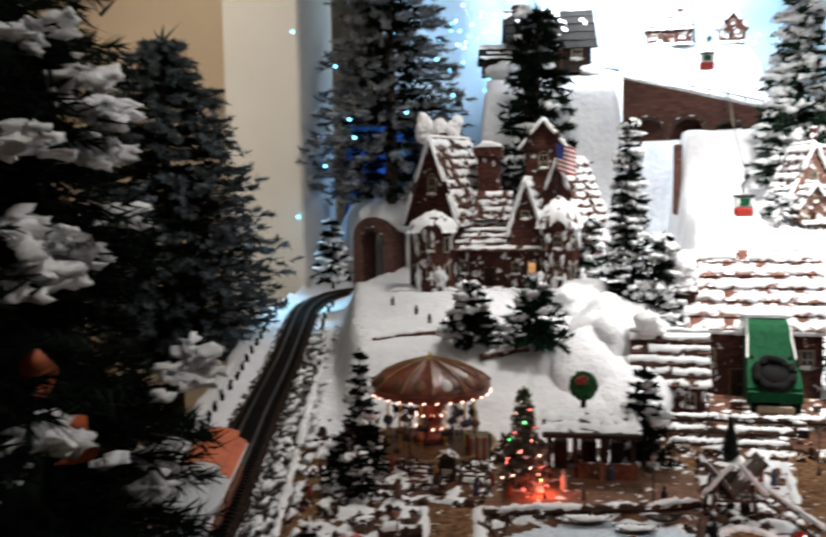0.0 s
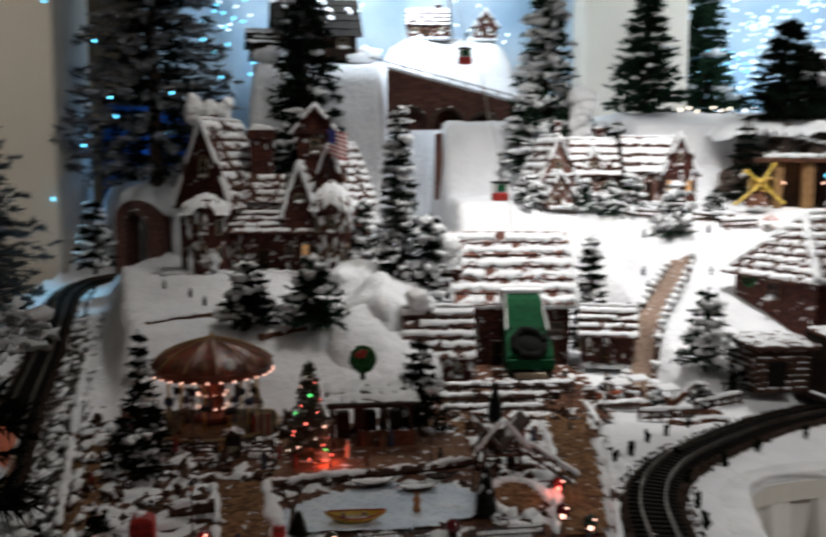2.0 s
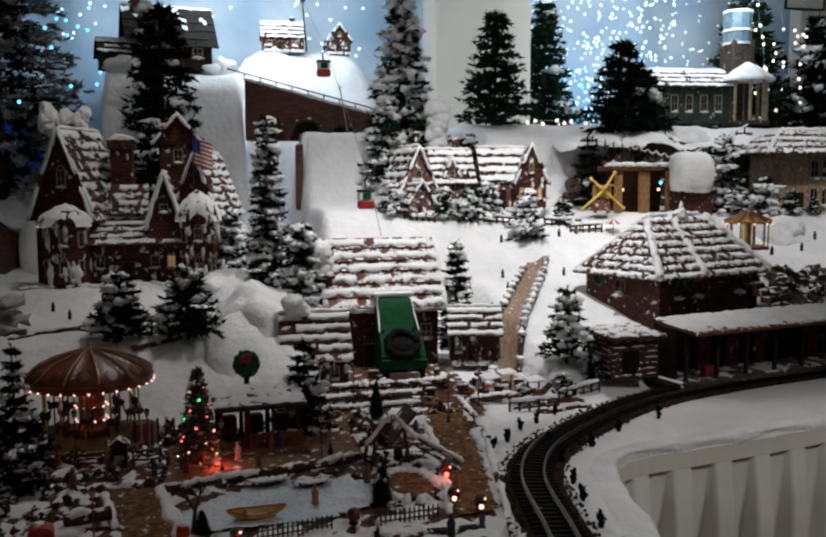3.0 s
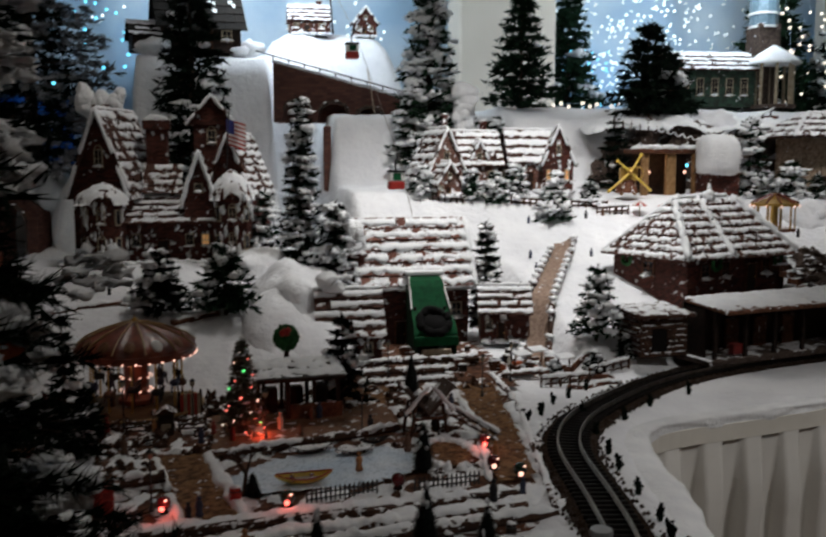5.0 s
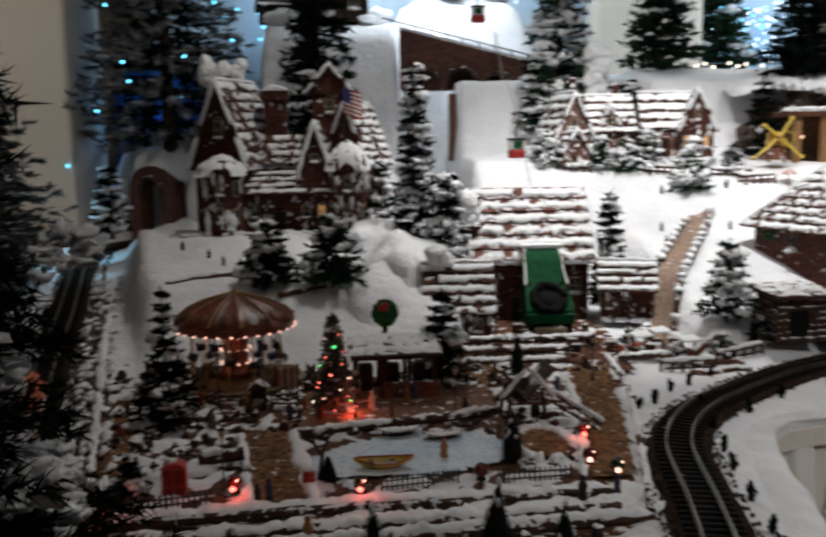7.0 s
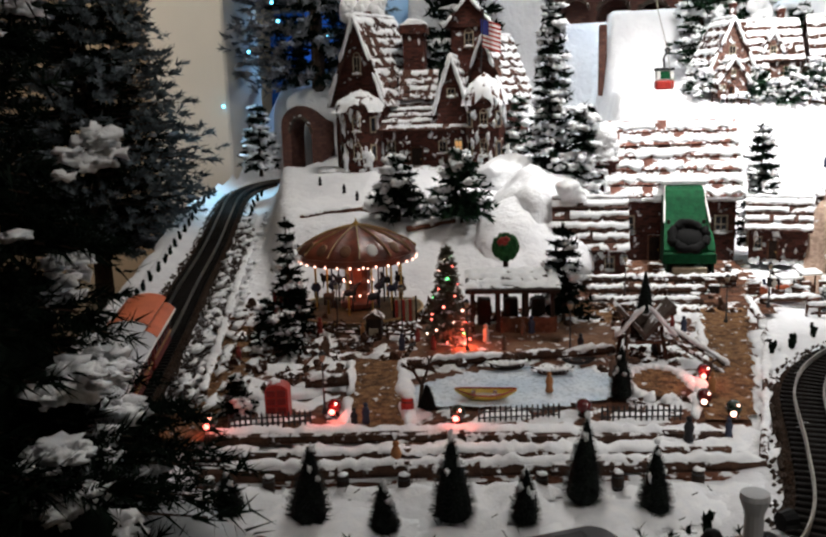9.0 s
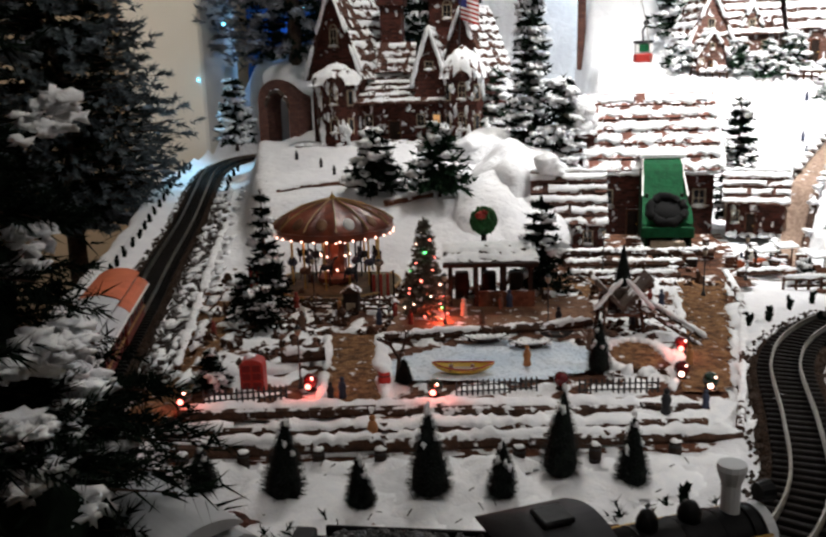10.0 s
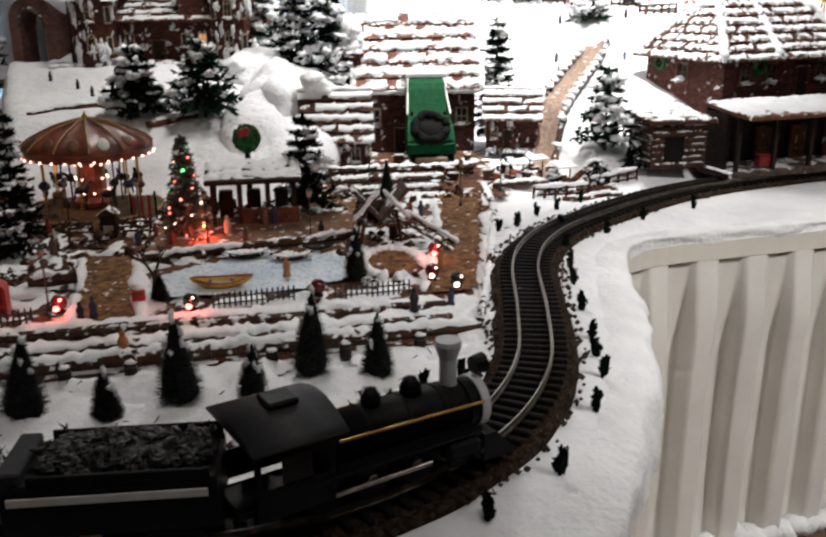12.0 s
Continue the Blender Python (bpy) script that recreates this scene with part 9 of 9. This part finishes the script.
def wind_ride():
    t = thing("windmill_ride", pose(1.54, 4.1, 1.275), "golden windmill ride with four yellow arms", "fairground ride")
    g = Geo()
    g.lathe((0, 0, 0), [(0.05, 0), (0.045, 0.02), (0.03, 0.06), (0.026, 0.1)], 8)
    part("tower", g, WOOD, t)
    hub = Vector((0, -0.04, 0.085))
    for turn, reach in ((58, 0.085), (142, 0.075), (219, 0.125), (320, 0.115)):
        g = Geo()
        m = Matrix.Translation(hub) @ Matrix.Rotation(-radians(turn), 4, "Y")
        g.rod(m @ Vector((0.006, 0, 0)), m @ Vector((reach, 0, 0)), 0.0062, 0.004, 6)
        g.box((reach, 0, 0), (0.013, 0.012, 0.013), 0.003, m)
        part("arm", g, YELLOW, t)
    g = Geo()
    g.box((hub.x, hub.y + .022, hub.z - .006), (0.075, 0.03, 0.055), 0.006)
    g.ball(hub, 0.012, 10)
    part("hub", g, GOLD, t)
    g = Geo()
    g.rope([(hub.x + .03 + .026 * math.cos(a * .3927), hub.y, hub.z - .004 + .026 * math.sin(a * .3927)) for a in range(17)], 0.004, 2)
    part("wheel", g, GOLD, t)
    for sg in (-1, 1):
        g = Geo()
        g.rod((sg * .03, -.02, -.01), (sg * .026, -.02, .075), 0.008, 0.007, 7)
        part("leg", g, TANWOOD, t)
    s = thing("wooden_shed", pose(1.78, 4.22, 1.26), "open brown wooden shed with warm light inside", "shed")
    g = Geo()
    g.box((0, 0.06, 0.09), (0.26, 0.01, 0.18), 0.002)
    part("back_wall", g, DARKWOOD, s)
    for x in (-0.12, 0.0, 0.12):
        g = Geo()
        g.box((x, -0.04, 0.09), (0.03 + .014 * (x == 0), 0.026, 0.18), 0.003)
        part("post", g, TANWOOD, s)
    g = Geo()
    g.box((0, 0.01, 0.19), (0.32, 0.16, 0.02), 0.003)
    part("roof", g, WOOD, s)
    g = Geo()
    q = random.Random(4)
    for k in range(24):
        g.lump((q.uniform(-.15, .15), q.uniform(-.06, .08), 0.205), (0.035, 0.03, 0.012), k, .4)
    part("roof_snow", g, SNOW, s, "", True)["kind"] = "stuff"
    for k, (x, mt) in enumerate(((-0.08, WARM), (0.03, REDL), (0.09, WARM), (0.1, LEDC))):
        g = Geo()
        g.ball((x, 0.0, 0.1 + 0.03 * (k % 2)), 0.007, 8)
        part("bulb", g, mt, s, "glowing bulb")
    point_lamp("shed_glow", (1.76, 4.2, 1.4), 0.12, (1.0, 0.6, 0.25), 0.01)
    b = thing("kiln_hut", pose(1.97, 4.12, 1.25), "small brick hut with a big puff of cotton smoke", "hut")
    g = Geo()
    g.box((0, 0, 0.05), (0.15, 0.11, 0.1), 0.003)
    part("wall", g, BRICK, b)
    g = Geo()
    g.box((0, 0, 0.105), (0.17, 0.13, 0.012), 0.003)
    part("roof", g, WOOD, b)
    f = Geo()
    f.lathe((-0.03, 0, 0), [(0.06, 0.1), (0.088, 0.108), (0.098, 0.14), (0.099, 0.19), (0.092, 0.235), (0.07, 0.258), (0.03, 0.266), (0.002, 0.267)], 28, None, .8)
    for i, p in enumerate(f.v):
        f.v[i] = tuple(Vector(p) + Vector((noise.noise((p[0] * 14, p[1] * 14, p[2] * 14)), 0, noise.noise((p[0] * 14, p[1] * 14, p[2] * 14 + 9)))) * .016)
    solid("cotton_smoke", f, FLUFF, pose(1.99, 4.1, 1.25), "big puff of white cotton smoke over the hut", "cotton", smooth=True)
    c = thing("small_merry_go_round", pose(2.005, 3.75, 1.13), "small yellow roofed merry-go-round behind the station", "carousel")
    g = Geo()
    g.lathe((0, 0, 0), [(0.08, 0), (0.08, 0.012)], 20)
    part("platform", g, WOOD, c)
    g = Geo()
    g.lathe((0, 0, 0.012), [(0.015, 0), (0.015, 0.09)], 10)
    part("column", g, GOLD, c)
    g = Geo()
    g.lathe((0, 0, 0.1), [(0.09, 0), (0.088, 0.01), (0.03, 0.028), (0.004, 0.05)], 20)
    part("canopy", g, GOLD, c)
    for k in range(10):
        a = 6.2832 * k / 10
        g = Geo()
        g.rod((0.075 * math.cos(a), 0.075 * math.sin(a), 0.01), (0.075 * math.cos(a), 0.075 * math.sin(a), 0.1), 0.003, None, 5)
        part("pole", g, GOLD, c)
        g = Geo()
        g.ball((0.09 * math.cos(a), 0.09 * math.sin(a), 0.1), 0.004, 6)
        part("bulb", g, WARM, c, "lit bulb")
        g = Geo()
        g.rod((0.012 * math.cos(a), 0.012 * math.sin(a), 0.146), (0.088 * math.cos(a), 0.088 * math.sin(a), 0.112), 0.0035, None, 5)
        part("stripe", g, CANVAS, c)
    # snowball chimney puff above the cottages
    f = Geo()
    for k in range(6):
        f.blob((0.008 * math.sin(k * 2.1) + .003 * k, 0, 0.02 + 0.034 * k), (0.04 + .003 * k, 0.042, 0.046), 5 + k, .28)
    solid("cotton_smoke", f, FLUFF, pose(0.945, 4.55, 1.53), "tall puff of white cotton smoke above the cottages", "cotton", smooth=True)
    # stair beside the station
    s = thing("stair", pose(1.86, 3.3, 0.96, 0, 0, 20), "snowy wooden stair beside the station", "stair")
    for k in range(8):
        g = Geo()
        g.box((0, 0.035 * k, 0.01 + 0.02 * k), (0.12, 0.04, 0.02), 0.002)
        part("step", g, WOOD, s)
    s2 = Geo()
    for k in range(8):
        s2.lump((0, 0.035 * k - .006, 0.022 + 0.02 * k), (0.05, 0.012, 0.005), k, .4)
    part("step_snow", s2, SNOW, s, "", True)["kind"] = "stuff"


wind_ride()


def umbrella(x, y, k):
    t = thing("striped_umbrella", pose(x, y, height(x, y)), "small red and white striped umbrella in the snow", "umbrella", "striped umbrellas")
    g = Geo()
    g.rod((0, 0, -.01), (0, 0, 0.055), 0.002, None, 5)
    part("pole", g, CREAM, t)
    n = 12
    for i in range(n):
        a, b = 6.2832 * i / n, 6.2832 * (i + 1) / n
        g = Geo()
        g.add([(0, 0, 0.062), (0.032 * math.cos(a), 0.032 * math.sin(a), 0.042), (0.032 * math.cos(b), 0.032 * math.sin(b), 0.042),
               (0, 0, 0.059), (0.032 * math.cos(a), 0.032 * math.sin(a), 0.039), (0.032 * math.cos(b), 0.032 * math.sin(b), 0.039)],
              [(0, 1, 2), (5, 4, 3), (1, 4, 5, 2), (0, 3, 4, 1), (2, 5, 3, 0)])
        part("panel", g, REDP if i % 2 else WHITEP, t)


for k, (x, y) in enumerate(((1.54, 3.97), (1.65, 3.96), (1.71, 4.0))):
    umbrella(x, y, k)
for k, (x, y) in enumerate(((1.6, 3.93), (1.75, 3.95), (1.68, 3.92), (1.82, 3.98), (1.45, 4.0), (1.38, 3.97), (1.3, 3.95), (1.9, 3.96), (2.15, 3.8), (2.3, 3.82), (2.42, 3.9))):
    figurine(x, y, (1, 5, 0, 1, 5, 2, 5, 1, 5, 5, 2)[k], height(x, y), 0.036)


def terrace_garland():
    """Posts with a snowy rope along the edge of the upper terrace, and a stair rail beyond it."""
    t = thing("rope_fence", I4, "dark posts with a snowy rope along the terrace edge", "fence")
    a, b = Vector((1.6, 4.37, 1.585)), Vector((2.06, 4.37, 1.49))
    pts = []
    for k in range(12):
        p = a.lerp(b, k / 11)
        g = Geo()
        g.rod(p - Vector((0, 0, .03)), p + Vector((0, 0, .022)), 0.004, 0.003, 5)
        part("post", g, DARKWOOD, t)
        if k < 11:
            pts += [p.lerp(a.lerp(b, (k + 1) / 11), u) + Vector((0, 0, .018 - .016 * math.sin(math.pi * u))) for u in (0, .25, .5, .75)]
    g = Geo()
    g.rope(pts, 0.004, 4, 5)
    part("rope", g, SNOW, t, "snow-covered rope", True)
    t = thing("stair_rail", I4, "snowy wooden stair with a rail up to the gazebo", "stair")
    a, b = Vector((2.12, 4.4, 1.49)), Vector((2.56, 4.66, 1.64))
    for k in range(14):
        p = a.lerp(b, k / 13)
        g = Geo()
        g.box((p.x, p.y, p.z - .01), (0.05, 0.09, 0.014), 0.002)
        part("step", g, WOOD, t)
        if k % 2 == 0:
            g = Geo()
            g.rod((p.x, p.y - .045, p.z - .02), (p.x, p.y - .045, p.z + .035), 0.004, None, 5)
            part("baluster", g, DARKWOOD, t)
    g = Geo()
    g.rope([a.lerp(b, k / 20) + Vector((0, -.045, .038)) for k in range(21)], 0.005, 6, 6)
    part("rail", g, SNOW, t, "snow on the rail", True)


terrace_garland()


def low_fences():
    """Short snowy fences before the upper houses and at the foot of the lane."""
    for x0, y0, x1, y1 in ((1.27, 4.03, 1.42, 4.02), (1.36, 3.98, 1.5, 3.99), (0.7, 4.08, 0.82, 4.06), (1.02, 4.05, 1.15, 4.04), (0.72, 2.84, 0.86, 2.85), (0.87, 2.87, 1.0, 2.9)):
        t = thing("low_fence", I4, "low dark wooden fence with snow on its rails", "fence", "low fences on the slopes")
        for k in range(6):
            x, y = x0 + (x1 - x0) * k / 5, y0 + (y1 - y0) * k / 5
            g = Geo()
            g.box((x, y, height(x, y) + .015), (0.006, 0.006, 0.04), 0.001)
            part("post", g, LOG, t)
        za, zb = height(x0, y0), height(x1, y1)
        for z in (0.012, 0.028):
            g = Geo()
            g.rod((x0, y0, za + z), (x1, y1, zb + z), 0.004, None, 5)
            part("rail", g, LOG, t)
        g = Geo()
        g.rope([(x0 + (x1 - x0) * k / 14, y0 + (y1 - y0) * k / 14, za + (zb - za) * k / 14 + .035) for k in range(15)], 0.006, x0 * 9, 6)
        part("rail_snow", g, SNOW, t, "", True)


low_fences()


def snow_mounds():
    """Big soft puffs of cotton on the slopes."""
    q = random.Random(12)
    g = Geo()
    g.blob((0, 0, 0), (0.165, 0.33, 0.15), 41, .3)
    g.blob((0.02, 0.12, 0.02), (0.14, 0.2, 0.15), 45, .3)
    solid("snow_mound", g, COTTON, pose(0.075, 3.25, 0.875, 20, 0, -4), "big soft bank of cotton snow rising behind the kiosk", "snow", "snow mounds", "stuff", True)
    for x, y, z, r, label in (
                              (0.02, 3.62, 1.0, 0.12, "soft snow bank beside the manor"),
                              (2.19, 4.52, 1.58, 0.09, "snow drift on the rock terrace"),
                              (2.28, 3.95, 1.13, 0.13, "snow bank before the grey house")):
        g = Geo()
        g.blob((0, 0, 0), (r, r * .85, r * .85), int(x * 100) + 7, .25)
        g.blob((r * .5, r * .3, -.02), (r * .75, r * .7, r * .6), int(x * 90) + 3, .25)
        g.blob((-r * .5, r * .2, -.02), (r * .75, r * .7, r * .55), int(x * 80) + 5, .25)
        for _ in range(4):
            a, b = q.uniform(0, 6.28), r * q.uniform(.45, .6)
            g.blob((r * .42 * math.cos(a), r * .3 * math.sin(a), r * q.uniform(.2, .45)), (b, b, b * .8), int(x * 70) + int(a * 99), .25)
        solid("snow_mound", g, COTTON, pose(x, y, z), label, "snow", "snow mounds", "stuff", True)


snow_mounds()


def string_lights(name, label, spots, material, r, wired=True):
    me = Geo()
    me.ball((0, 0, 0), r, 6)
    me = mesh_of("bulb", me, material)
    t = thing(name, I4, label, "string lights")
    for p in spots:
        ob = new("bulb", me)
        ob.parent = t
        ob.location = p
    pts = sorted(spots, key=lambda p: (round(p[0] * 9), p[2]))
    g = Geo()
    for a, b in zip(pts, pts[1:]):
        if (Vector(a) - Vector(b)).length < 0.2:
            g.rod(a, b, 0.0008, None, 3)
    if g.v and wired:
        part("wire", g, SKYCLOTH, t)


q = random.Random(33)
string_lights("string_lights", "white lights strung over the blue backdrop", [(q.uniform(1.75, 3.0), 6.2 + q.uniform(-.06, 0), q.uniform(1.68, 2.66)) for _ in range(290)], LED, 0.007, False)
string_lights("string_lights", "small white lights strung over the blue backdrop", [(q.uniform(1.8, 3.5), 6.2 + q.uniform(-.06, 0), q.uniform(1.68, 2.66)) for _ in range(260)], LED, 0.005, False)
string_lights("string_lights", "cyan lights strung low on the blue backdrop", [(q.gauss(2.18, .12), 6.17, 1.66 + 0.5 * q.random() ** 1.6) for _ in range(110)], LEDC, 0.007)
string_lights("string_lights", "cyan lights beside the flocked tree", [(q.gauss(-0.62, .2), 6.17, q.uniform(1.9, 2.66)) for _ in range(40)], LEDC, 0.009)
string_lights("string_lights", "pale lights on the backdrop between the hills", [(q.uniform(-0.9, 1.2), 6.2, q.uniform(2.1, 2.66)) for _ in range(70)], LED, 0.007)
string_lights("string_lights", "cyan lights on the large flocked tree", [(-1.02 + .42 * math.cos(a), 4.98 - abs(.42 * math.sin(a)), z) for a, z in ((q.uniform(3.4, 6.0), q.uniform(1.2, 2.2)) for _ in range(16))], LEDC, 0.007, False)
string_lights("string_lights", "warm lights on the terrace fir", [(3.05 + q.uniform(-.22, .25), 5.18 + q.uniform(-.05, .05), q.uniform(1.75, 2.5)) for _ in range(60)], PALEW, 0.008)
string_lights("string_lights", "warm lights along the terrace edge", [(1.45 + 0.05 * k, 4.74 + .03 * (k % 3), 1.68 + .012 * (k % 2)) for k in range(8)], PALEW, 0.008)
string_lights("string_lights", "violet lights on the floor under the skirt", [(1.27 + .035 * k, 2.6 + .03 * (k % 2), 0.03 + .02 * (k % 3)) for k in range(4)], BLUEL, 0.007)
point_lamp("floor_lights", (1.33, 2.58, 0.08), 0.06, (0.3, 0.35, 1.0), 0.01)
